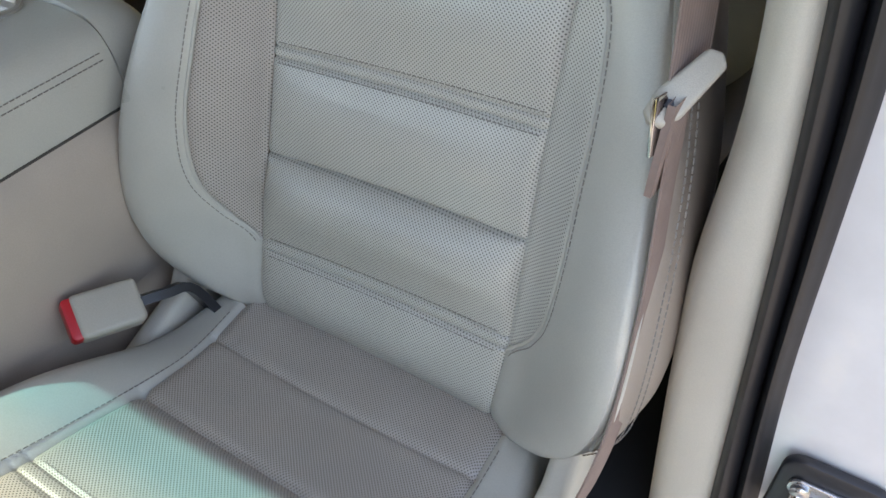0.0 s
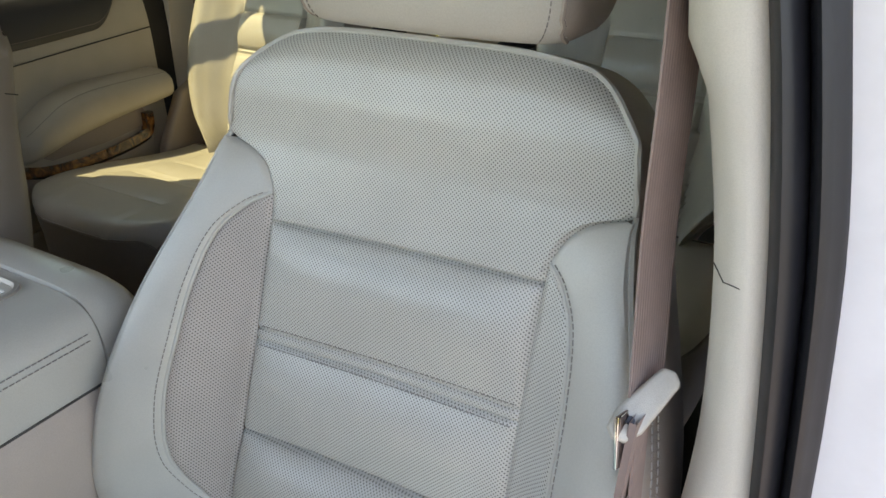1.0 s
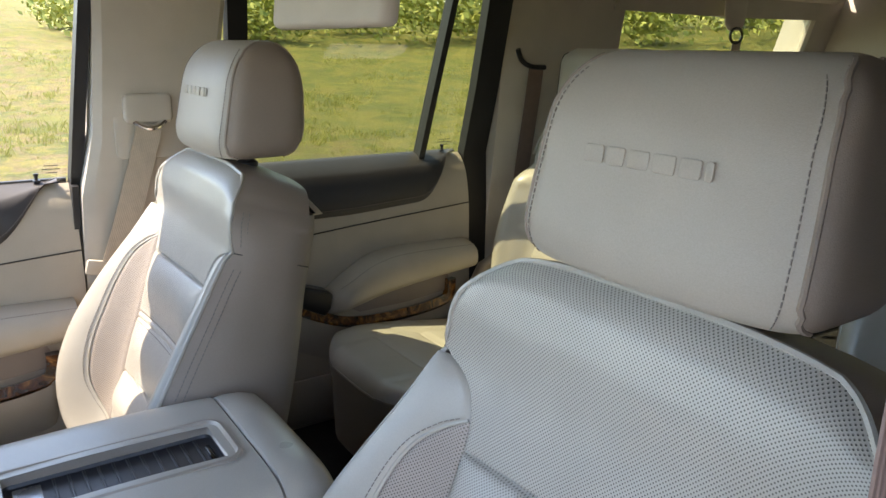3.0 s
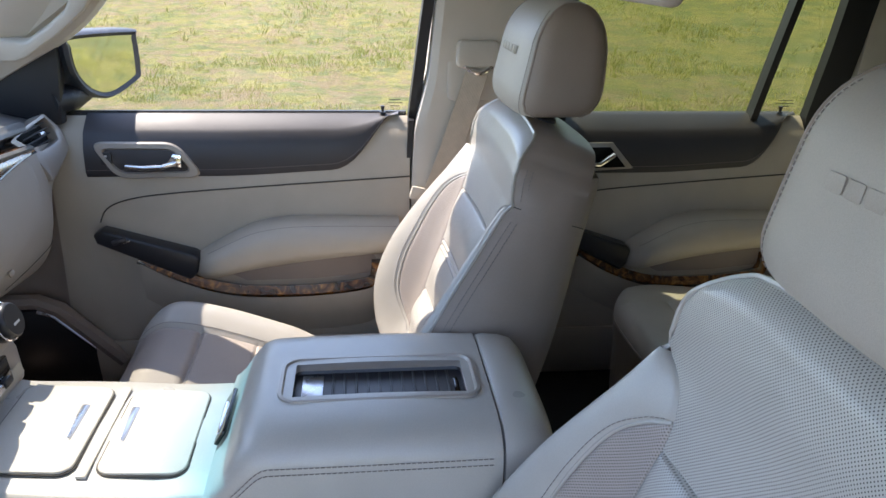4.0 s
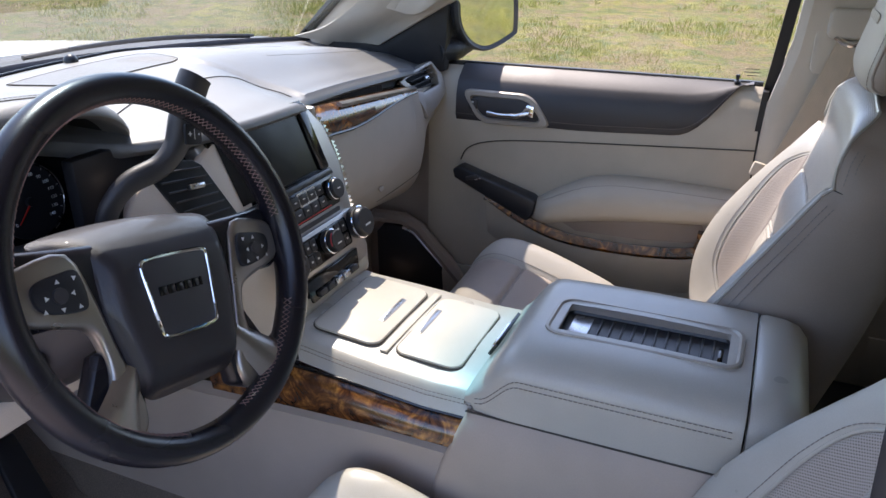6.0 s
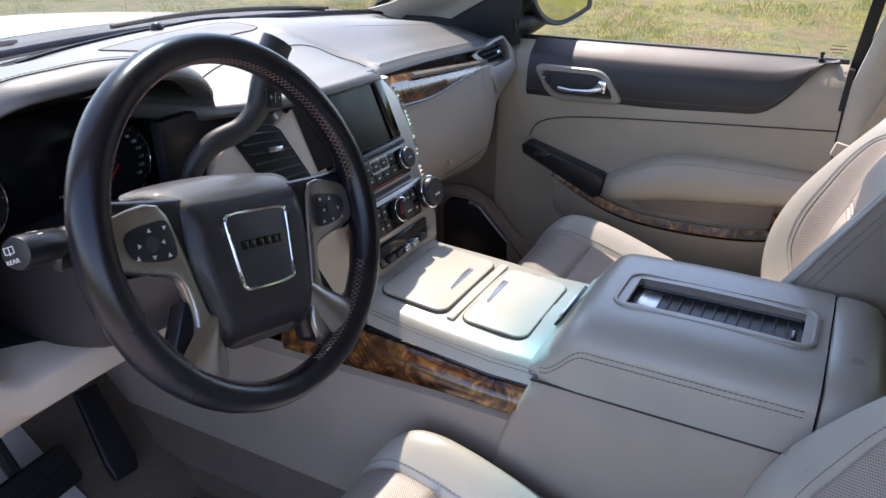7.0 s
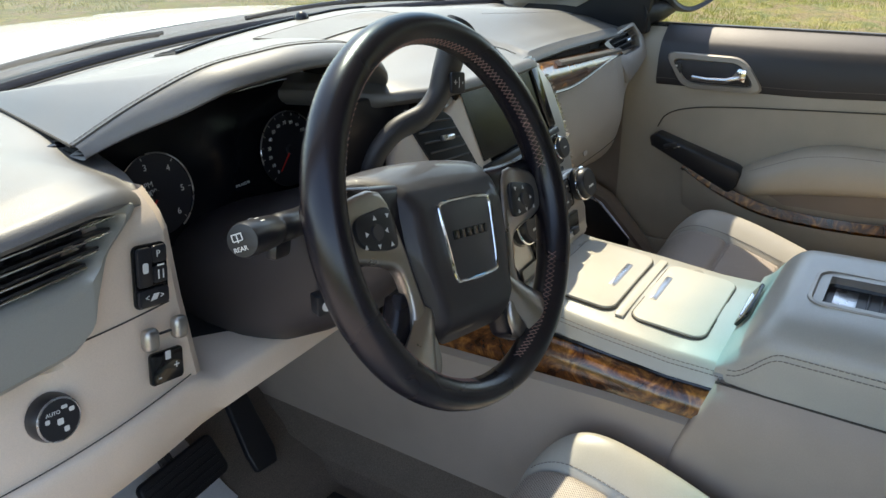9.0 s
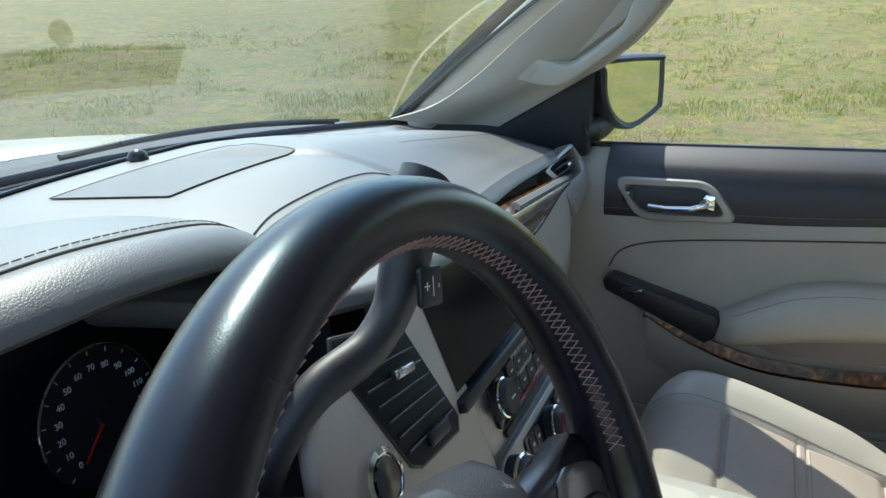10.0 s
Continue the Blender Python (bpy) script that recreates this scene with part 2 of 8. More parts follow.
def grid(rows, close_u=False, close_v=False, uv=None, flip=False):
    """A surface over a grid of points (rows of equal length). uv: rows of (u, v) in metres."""
    bm = bmesh.new()
    verts = [[bm.verts.new(p) for p in row] for row in rows]
    layer = bm.loops.layers.uv.new("UVMap") if uv else None
    nr, nc = len(rows), len(rows[0])
    for i in range(nr if close_v else nr - 1):
        for j in range(nc if close_u else nc - 1):
            ids = [(i, j), (i, (j + 1) % nc), ((i + 1) % nr, (j + 1) % nc), ((i + 1) % nr, j)]
            if flip:
                ids = ids[::-1]
            vs = [verts[a][b] for a, b in ids]
            if (vs[0].co - vs[1].co).length + (vs[2].co - vs[3].co).length < 2e-6 or (vs[1].co - vs[2].co).length + (vs[3].co - vs[0].co).length < 2e-6:
                continue
            f = bm.faces.new(vs)
            if layer:
                for loop, (a, b) in zip(f.loops, ids):
                    loop[layer].uv = uv[a][b]
    return bm


def thicken(bm, depth):
    """Gives a sheet a body, away from its normals."""
    bm.normal_update()
    bmesh.ops.solidify(bm, geom=bm.faces[:], thickness=depth)
    return bm


def loft(loops, caps=True, closed=False):
    """A skin over closed loops of points."""
    bm = grid(loops, close_u=True, close_v=closed)
    if caps and not closed:
        bm.verts.ensure_lookup_table()
        n, m = len(loops[0]), len(bm.verts)
        bm.faces.new([bm.verts[i] for i in range(n)][::-1])
        bm.faces.new([bm.verts[m - n + i] for i in range(n)])
    bmesh.ops.recalc_face_normals(bm, faces=bm.faces[:])
    return bm


def bevel(bm, width, segments=2, angle=30.0):
    bm.normal_update()
    edges = [e for e in bm.edges if len(e.link_faces) == 2 and e.calc_face_angle(0.0) > radians(angle)]
    if edges and width > 0:
        bmesh.ops.bevel(bm, geom=edges, offset=width, segments=segments, profile=0.5, affect="EDGES", clamp_overlap=True)
    return bm


def block(size, at=(0, 0, 0), turn=(0, 0, 0), round_off=0.003, segments=2):
    bm = bmesh.new()
    bmesh.ops.create_cube(bm, size=1.0)
    bmesh.ops.scale(bm, vec=size, verts=bm.verts)
    bevel(bm, round_off, segments)
    bm.transform(pose(*at, *turn))
    return bm


def prism(outline, depth, m=Matrix(), round_off=0.002, segments=2):
    """A flat outline (x, y) given depth along +z, with its edges rounded, then laid by the matrix m."""
    bm = bmesh.new()
    f = bm.faces.new([bm.verts.new((x, y, 0)) for x, y in outline])
    f.normal_update()
    if f.normal.z < 0:
        f.normal_flip()
    top = bmesh.ops.extrude_face_region(bm, geom=[f])
    bmesh.ops.translate(bm, vec=(0, 0, depth), verts=[g for g in top["geom"] if isinstance(g, bmesh.types.BMVert)])
    bmesh.ops.recalc_face_normals(bm, faces=bm.faces[:])
    bevel(bm, round_off, segments, 50.0)
    bm.transform(m)
    return bm


def rounded(w, h, r, n=5, cx=0.0, cy=0.0):
    """The outline of a rounded rectangle."""
    out = []
    for sx, sy, a in ((1, -1, -90), (1, 1, 0), (-1, 1, 90), (-1, -1, 180)):
        for k in range(n + 1):
            t = radians(a + 90 * k / n)
            out.append((cx + sx * (w / 2 - r) + r * math.cos(t), cy + sy * (h / 2 - r) + r * math.sin(t)))
    return out


def sweep(path, section, up=(0, 0, 1), closed=False, scales=None, caps=True):
    """A section (x across, y up) drawn along a path."""
    path = [Vector(p) for p in path]
    n = len(path)
    loops = []
    side = None
    for i, p in enumerate(path):
        a = path[(i - 1) % n] if closed or i else path[0]
        b = path[(i + 1) % n] if closed or i < n - 1 else path[-1]
        t = (b - a).normalized()
        u = Vector(up)
        s = t.cross(u)
        s = s.normalized() if s.length > 1e-3 else (side if side is not None else t.orthogonal().normalized())
        if side is not None and s.dot(side) < 0 and not closed:
            s = -s
        side = s
        v = s.cross(t).normalized()
        k = scales[i] if scales else 1.0
        loops.append([p + s * x * k + v * y * k for x, y in section])
    return loft(loops, caps, closed)


def ring(r, n=10):
    return [(r * math.cos(2 * math.pi * k / n), r * math.sin(2 * math.pi * k / n)) for k in range(n)]


def tube(path, r, n=8, closed=False, scales=None):
    return sweep(path, ring(r, n), closed=closed, scales=scales) if not vertical(path) else sweep(path, ring(r, n), up=(0.31, 0.95, 0.05), closed=closed, scales=scales)


def vertical(path):
    d = (Vector(path[-1]) - Vector(path[0]))
    return d.length > 0 and abs(d.normalized().z) > 0.9


def turned(profile, m=Matrix(), n=24):
    """A solid of revolution about z from (radius, height) pairs."""
    loops = [[(max(r, 1e-5) * math.cos(2 * math.pi * k / n), max(r, 1e-5) * math.sin(2 * math.pi * k / n), z) for k in range(n)] for r, z in profile]
    bm = loft(loops)
    bm.transform(m)
    return bm


def ribbon(path, width, thick=0.0014, across=None):
    """A flat strap along a path; across: the direction of its width, one for all or one each."""
    path = [Vector(p) for p in path]
    n = len(path)
    rows, uv, run = [], [], 0.0
    for i, p in enumerate(path):
        if i:
            run += (p - path[i - 1]).length
        c = Vector(across[i] if isinstance(across, list) else across).normalized()
        t = (path[min(i + 1, n - 1)] - path[max(i - 1, 0)]).normalized()
        nn = c.cross(t).normalized() * thick / 2
        a, b = p - c * width / 2, p + c * width / 2
        rows.append([a + nn, b + nn, b - nn, a - nn])
        uv.append([(0, run), (width, run), (width, run), (0, run)])
    return grid(rows, close_u=True, uv=uv)


def stitches(path, pitch=0.007, length=0.0045, r=0.0005):
    """Short threads along a path, joined as one."""
    path = [Vector(p) for p in path]
    bm = bmesh.new()
    rest = 0.0
    for a, b in zip(path, path[1:]):
        d = b - a
        l = d.length
        if l < 1e-7:
            continue
        t = d / l
        s = t.orthogonal().normalized()
        v = t.cross(s)
        k = rest
        while k < l:
            c = a + t * k
            ends = []
            for h in (-length / 2, length / 2):
                ends.append([bm.verts.new(c + t * h + s * x * r + v * y * r) for x, y in ((1, 0), (0, 1), (-1, 0), (0, -1))])
            for q in range(4):
                bm.faces.new((ends[0][q], ends[0][(q + 1) % 4], ends[1][(q + 1) % 4], ends[1][q]))
            bm.faces.new(ends[0][::-1])
            bm.faces.new(ends[1])
            k += pitch
        rest = k - l
    return bm


def joined(*parts):
    bm = parts[0]
    for other in parts[1:]:
        me = bpy.data.meshes.new("join")
        other.to_mesh(me)
        other.free()
        bm.from_mesh(me)
        bpy.data.meshes.remove(me)
    return bm


def letters(text, size, m, depth=0.0004):
    """Raised writing, as a mesh, laid by the matrix m (x to the right, y up, centred)."""
    cu = bpy.data.curves.new("writing", "FONT")
    cu.body, cu.size, cu.align_x, cu.align_y, cu.extrude = text, size, "CENTER", "CENTER", depth
    ob = bpy.data.objects.new("writing", cu)
    scene.collection.objects.link(ob)
    me = bpy.data.meshes.new_from_object(ob.evaluated_get(bpy.context.evaluated_depsgraph_get()))
    bm = bmesh.new()
    bm.from_mesh(me)
    bpy.data.objects.remove(ob)
    bpy.data.curves.remove(cu)
    bpy.data.meshes.remove(me)
    bm.transform(m)
    return bm


def frame_at(origin, right, normal):
    """The matrix of a face at origin: x along right, z along normal."""
    z = Vector(normal).normalized()
    x = (Vector(right) - z * Vector(right).dot(z)).normalized()
    y = z.cross(x)
    m = Matrix((x, y, z)).transposed().to_4x4()
    m.translation = origin
    return m

# ---- outdoors ----
def meadow():
    n = Nodes("dry_meadow")
    big, mid, fine = n.noise(0.35, 5.0), n.noise(2.6, 6.0, distort=0.6), n.noise(40.0, 8.0, rough=0.75)
    base = n.mix(n.remap(big, 0.38, 0.62), rgb(0.26, 0.255, 0.025), rgb(0.42, 0.345, 0.07))
    base = n.mix(n.remap(mid, 0.45, 0.58, 0.0, 0.95), base, rgb(0.13, 0.165, 0.025))
    base = n.mix(n.remap(n.noise(1.7, 6.0, distort=1.4), 0.46, 0.58, 0.0, 0.9), base, rgb(0.33, 0.21, 0.10))
    base = n.mix(n.remap(n.noise(6.5, 5.0, distort=0.8), 0.55, 0.66, 0.0, 0.7), base, rgb(0.44, 0.335, 0.17))
    # Lusher and greener towards the vehicle's tail.
    along = n.math("ADD", n.add("ShaderNodeSeparateXYZ", {0: n.coords()}).outputs[1], n.remap(big, 0.3, 0.7, -2.5, 2.5))
    base = n.mix(n.remap(along, -1.5, -7.0, 0.0, 0.8), base, n.mix(n.remap(n.noise(1.2, 7.0, rough=0.7, distort=0.8), 0.42, 0.58), rgb(0.11, 0.16, 0.010), rgb(0.30, 0.27, 0.035)))
    tone = n.mix(n.remap(fine, 0.36, 0.60), rgb(0.09, 0.09, 0.025), base)
    # An unseen pale track along the open side, added to bounce light inside.
    across = n.math("ADD", n.add("ShaderNodeSeparateXYZ", {0: n.coords()}).outputs[0], n.remap(mid, 0.3, 0.7, -0.25, 0.25))
    bounce = n.mix(n.remap(fine, 0.3, 0.7), rgb(0.60, 0.515, 0.455), rgb(0.84, 0.73, 0.65))
    tone = n.mix(n.math("MULTIPLY", n.remap(across, -0.3, -0.8), n.remap(across, -4.6, -4.0)), tone, bounce)
    return n.put(Base_Color=tone, Roughness=0.95, Normal=n.bump(fine, 1.0, 0.06))


M_MEADOW = meadow()


def blade_green(name, a, b):
    n = Nodes(name)
    pick = n.add("ShaderNodeNewGeometry").outputs["Random Per Island"]
    return n.put(Base_Color=n.mix(pick, rgb(*a), rgb(*b)), Roughness=0.7)


def ground_height(x, y):
    far = max(0.0, math.hypot(x, y) - 7.0)
    return 0.10 * noise.noise((x * 0.3, y * 0.3, 0)) * smooth(3.0, 8.0, math.hypot(x, y)) + 0.085 * far * smooth(7, 30, math.hypot(x, y))


radii = [0.0, 0.8, 1.6, 2.4, 3.2, 4.0, 5.0, 6.0, 7.5, 9.0, 11, 13.5, 16, 20, 25, 32, 42, 60, 90, 150, 300, 900]
rows = [[(r * math.cos(a), r * math.sin(a), ground_height(r * math.cos(a), r * math.sin(a)) if r < 60 else ground_height(60 * math.cos(a), 60 * math.sin(a)) * 1.0 + (r - 60) * 0.02) for a in [2 * math.pi * k / 96 for k in range(96)]] for r in radii]
setting("ground", grid(rows, close_u=True), M_MEADOW, "uneven meadow of yellow-green dry grass", "ground")


def tufts():
    rng = random.Random(4)
    bm = bmesh.new()
    for _ in range(36000):
        a = rng.uniform(-1.15, 1.15) if rng.random() < 0.8 else rng.uniform(0.5, 3.9)
        r = 2.6 + 22.0 * rng.random() ** 1.4
        x, y = r * math.cos(a), r * math.sin(a)
        if abs(x) < 1.2 and -3.2 < y < 2.6:
            continue
        lush = noise.noise((x * 0.5, y * 0.5, 3)) + 0.5 * noise.noise((x * 1.7, y * 1.7, 8))
        if lush < 0.02:
            continue
        z = ground_height(x, y)
        tall = 0.55 + 0.9 * max(0.0, lush) + (0.9 if rng.random() < 0.05 else 0.0) * smooth(4.0, 9.0, r)
        for _ in range(5):
            h, w, t = rng.uniform(0.025, 0.085) * tall * (1 + 0.5 * smooth(6.0, 14.0, r)), rng.uniform(0.002, 0.005) * (1 + smooth(6.0, 16.0, r)), rng.uniform(0, 6.28)
            bx, by = x + rng.uniform(-0.07, 0.07), y + rng.uniform(-0.07, 0.07)
            lean = Vector((math.cos(t), math.sin(t), 0)) * h * rng.uniform(0.1, 0.7)
            side = Vector((-math.sin(t), math.cos(t), 0)) * w
            p = Vector((bx, by, z - 0.01))
            m = p + lean * 0.4 + Vector((0, 0, h * 0.6))
            q = p + lean + Vector((0, 0, h))
            v = [bm.verts.new(c) for c in (p - side, p + side, m + side * 0.7, q, m - side * 0.7)]
            bm.faces.new(v)
    return bm


tagged(link_mesh("grass", tufts(), blade_green("grass_blades", (0.30, 0.31, 0.05), (0.54, 0.47, 0.15)), None, False), "tall thin dry and green grass tufts on the meadow", "grass", "", "stuff")


def shrub_belt():
    rng = random.Random(9)
    bm = bmesh.new()
    for _ in range(330):
        a = rng.uniform(-3.0, -0.1)
        r = rng.uniform(27, 40)
        x, y = r * math.cos(a), r * math.sin(a)
        z = ground_height(x, y)
        size = rng.uniform(0.7, 2.2)
        for _ in range(260):
            d = Vector((rng.gauss(0, 0.5), rng.gauss(0, 0.5), rng.gauss(0.25, 0.35))) * size
            c = Vector((x, y, z + size * 0.5)) + d
            n = Vector((rng.gauss(0, 1), rng.gauss(0, 1), rng.gauss(0, 1))).normalized()
            s = n.orthogonal().normalized() * rng.uniform(0.07, 0.17)
            t = n.cross(s)
            bm.faces.new([bm.verts.new(c + s), bm.verts.new(c + t * 0.6), bm.verts.new(c - s), bm.verts.new(c - t * 0.6)])
    return bm


tagged(link_mesh("shrubs", shrub_belt(), blade_green("shrub_leaves", (0.17, 0.21, 0.035), (0.46, 0.46, 0.12)), None, False), "far belt of green shrubs edging the meadow", "shrubs", "", "stuff")

# ---- the vehicle's shell ----
FLOOR = 0.60
# Floor pan with carpet, raised towards the firewall.
rows = []
for i in range(25):
    y = 1.02 - i * 3.80 / 24
    lift = 0.22 * smooth(0.62, 1.02, y)
    rows.append([(-0.76 + 1.56 * j / 20, y, FLOOR + lift) for j in range(21)])
setting("floor", thicken(grid(rows, flip=True), 0.04), M_CARPET, "brown carpeted cabin floor rising to the firewall", "floor")
# Black sheet laid over the rear carpet in place of its deep shade.
setting("floor_rear", block((1.52, 2.3, 0.012), (0.02, -1.50, FLOOR + 0.007), round_off=0.003), M_CAVITY, "black sheet over the rear floor, coloured for its shade", "floor")
setting("firewall", block((1.7, 0.05, 0.70), (0.0, 1.05, 0.865), round_off=0.01), M_CARPETSHADE, "dark carpeted wall behind the pedals", "wall")

# Hood and cowl beyond the windshield.
rows = []
for i in range(15):
    q = i / 14
    row = []
    for x in [-0.92 + 1.84 * j / 24 for j in range(25)]:
        start = 1.125 - 0.16 * (x / 0.8) ** 2
        row.append((x, start + (2.25 - start) * q, 1.314 - 0.03 * (x / 0.8) ** 2 - 0.095 * q ** 1.5 - 0.05 * abs(x / 0.9) ** 3 + 0.02 * smooth(0.55, 0.62, abs(x)) * q))
    rows.append(row)
setting("hood", thicken(grid(rows), 0.03), M_PAINT, "white painted vehicle hood beyond the windshield", "hood")


def glass_point(u, v):
    """The windshield: u across from -1 to 1, v from the base to the header."""
    x = u * (0.80 - 0.13 * v)
    base = Vector((x, 0.945 - 0.16 * u * u, 1.322 - 0.033 * u * u))
    head = Vector((x, 0.235 - 0.06 * u * u, 1.705 - 0.02 * u * u))
    p = base.lerp(head, v)
    p.z += 0.014 * math.sin(math.pi * v)
    return p


windshield = thing("windshield", "wide raked clear windshield with black edge band", "windshield")
tagged(windshield, kind="structure")
part("glass", grid([[glass_point(-1 + j / 10, i / 12) for j in range(21)] for i in range(13)]), M_SHIELD, windshield)
edge = [glass_point(-1 + j / 10, 0.0) + Vector((0, 0.004, 0.002)) for j in range(21)]
part("cowl_band", thicken(grid([[p + Vector((0, dy, dz)) for p in edge] for dy, dz in ((0.0, 0.0), (0.02, -0.008), (0.05, -0.012), (0.10, -0.010), (0.15, -0.008), (0.19, -0.016))]), 0.01), M_COLUMN, windshield, "dark plastic cowl between glass and hood")
part("header_band", thicken(grid([[glass_point(-1 + j / 10, v) + Vector((0, 0.003, 0.004)) for j in range(21)] for v in (0.955, 0.98, 1.0)]), 0.003), M_GLOSS, windshield)
for u in (-1, 1):
    part("side_band", thicken(grid([[glass_point(u * q, i / 16) + Vector((0, 0.003, 0.004)) for q in (0.965, 0.98, 1.0)] for i in range(17)]), 0.003), M_GLOSS, windshield)
for sx in (-0.35, 0.42):
    wiper = thing("wiper", "black wiper arm lying at the windshield base", "wiper", "windshield wipers")
    run = [(sx + 0.28 * k / 6, 1.015 - 0.15 * ((sx + 0.28 * k / 6) / 0.8) ** 2, 1.322 + 0.008 * math.sin(math.pi * (k + 6) / 12) - 0.033 * ((sx + 0.28 * k / 6) / 0.8) ** 2) for k in range(-6, 7)]
    part("arm", tube(run, 0.005, 8), M_RUBBER, wiper)
    part("blade", tube([Vector(p) + Vector((0, -0.012, 0.003)) for p in run[2:]], 0.004, 6), M_BLACK, wiper)


def roof_z(x, y):
    return 1.755 - 0.055 * (abs(x) / 0.70) ** 2.6 - 0.05 * smooth(-0.1, 0.24, y) - 0.04 * smooth(-2.2, -2.8, -y)


ys = [0.235 - 0.06 * 0] + [0.12 - k * 0.16 for k in range(19)]
rows = [[(x, y - (0.06 * (x / 0.68) ** 2 if y > 0.2 else 0), roof_z(x, y)) for x in [-0.685 + 1.37 * j / 24 for j in range(25)]] for y in ys]
setting("ceiling", thicken(grid(rows), 0.05), M_HEADLINER, "beige cloth headliner of the cabin roof", "headliner")


def pillar(name, side, outline, x_low, x_high, z_low, z_high, thick, material, label):
    """A trim panel in the side wall from an outline of (y, z); it leans in towards the roof and bulges softly."""
    def at(y, z, off):
        t = (z - z_low) / (z_high - z_low)
        return Vector((side * (x_low + (x_high - x_low) * t - off), y, z))
    inner = [at(y, z, 0.0) for y, z in outline]
    outer = [at(y, z, -thick) for y, z in outline]
    mid = Vector((0, 0, 0))
    for p in inner:
        mid += p / len(inner)
    crown = [p.lerp(mid, 0.12) + Vector((-side * 0.010, 0, 0)) for p in inner]
    bm = bmesh.new()
    a, b, c = ([bm.verts.new(p) for p in loop] for loop in (outer, inner, crown))
    n = len(outline)
    for i in range(n):
        j = (i + 1) % n
        bm.faces.new((a[i], a[j], b[j], b[i]))
        bm.faces.new((b[i], b[j], c[j], c[i]))
    bm.faces.new(c)
    bm.faces.new(a[::-1])
    bmesh.ops.recalc_face_normals(bm, faces=bm.faces[:])
    return setting(name, bm, material, label, "pillar", True, 30)


# Roof rails over the doors, both sides.
for side, name in ((1, "trim_rail_right"), (-1, "trim_rail_left")):
    run = [Vector((side * (0.70 - 0.025 * smooth(0.0, 0.3, y)), y, 1.695 - 0.012 * smooth(0.0, 0.24, y))) for y in [0.17 - k * 0.15 for k in range(20)]]
    section = [(0.035, -0.03), (0.03, 0.03), (-0.02, 0.045), (-0.035, 0.02), (-0.03, -0.025), (0.0, -0.04)]
    setting(name, sweep(run, section), M_TRIM, "beige roof rail trim above the door windows", "trim")

# Added, mostly unseen: covers the gap where a stripe of sun leaked in.
setting("trim_header", sweep([(x, 0.235 - 0.06 * (x / 0.68) ** 2 - 0.012, 1.708 - 0.045 * (abs(x) / 0.70) ** 2.6) for x in [-0.69 + 1.38 * k / 24 for k in range(25)]], [(-0.034, -0.012), (0.030, -0.010), (0.034, 0.012), (0.0, 0.030), (-0.034, 0.020)]), M_TRIM, "beige strip added over the roof gap at the windshield header", "trim")

# Windshield pillars.
for side, name in ((1, "pillar_front_right"), (-1, "pillar_front_left")):
    wide, back_off, out_off = (0.10, 0.0, 0.0) if side < 0 else (0.0, 0.045, 0.022)
    run = [(side * (0.800 - 0.125 * t + out_off), 0.80 - 0.615 * t - back_off, 1.275 + 0.425 * t + 0.03 * math.sin(math.pi * t)) for t in [k / 12 for k in range(13)]]
    section = spline([(side * a, b) for a, b in ((0.040, -0.012), (0.042, 0.022), (0.0, 0.032), (-wide, 0.012), (-wide - 0.005, -0.03), (0.0, -0.035))], 3, True)
    setting(name, sweep(run, [(p.x, p.y) for p in [Vector((a[0], a[1], 0)) for a in section]]), M_TRIM, "beige trimmed windshield pillar", "pillar")
    run = [(side * (0.830 - 0.135 * t), 0.845 - 0.62 * t, 1.262 + 0.432 * t + 0.03 * math.sin(math.pi * t)) for t in [k / 12 for k in range(13)]]
    setting("trim_" + name, sweep(run, ring(0.035 if side < 0 else 0.016, 8)), M_RUBBER, "black outer edge of the windshield pillar", "trim")

near = spline([(0.748, 0.795, 1.299), (0.717, 0.685, 1.331), (0.701, 0.592, 1.385), (0.678, 0.480, 1.470), (0.640, 0.19, 1.680)], 5)
far = spline([(0.786, 0.580, 1.285), (0.778, 0.443, 1.362), (0.766, 0.352, 1.418), (0.748, 0.277, 1.490), (0.712, 0.15, 1.660)], 5)
rows = [[a.lerp(b, k / 8) + Vector((-0.016 * math.sin(math.pi * min(1.0, k / 6)), 0, 0)) for k in range(9)] + [b + Vector((0.03, -0.004, 0.0))] for a, b in zip(near, far)]
setting("pillar_front_panel", thicken(grid(rows, flip=True), 0.004), M_TRIM, "broad beige inner face of the windshield pillar", "pillar")

# Passenger-side centre pillar, and the rear pillar.
pillar("pillar_centre_right", 1, [(-0.318, 1.08), (-0.325, 1.22), (-0.352, 1.34), (-0.366, 1.52), (-0.375, 1.70), (-0.62, 1.70), (-0.595, 1.50), (-0.60, 1.30), (-0.64, 1.10), (-0.66, 0.62), (-0.33, 0.62)], 0.80, 0.70, 0.9, 1.70, 0.09, M_TRIM, "beige moulded centre pillar trim")
pillar("pillar_rear_right", 1, [(-1.317, 0.62), (-1.318, 1.0), (-1.317, 1.30), (-1.309, 1.55), (-1.307, 1.70), (-1.705, 1.70), (-1.700, 1.50), (-1.705, 1.43), (-1.72, 1.395), (-1.76, 1.38), (-2.70, 1.37), (-2.70, 0.62)], 0.83, 0.72, 0.9, 1.70, 0.08, M_TRIM, "beige rear quarter trim beside the back seats")
pillar("pillar_tail_right", 1, [(-2.60, 1.36), (-2.595, 1.70), (-2.78, 1.70), (-2.76, 1.36)], 0.80, 0.70, 1.36, 1.70, 0.10, M_TRIM, "beige rear corner pillar trim")
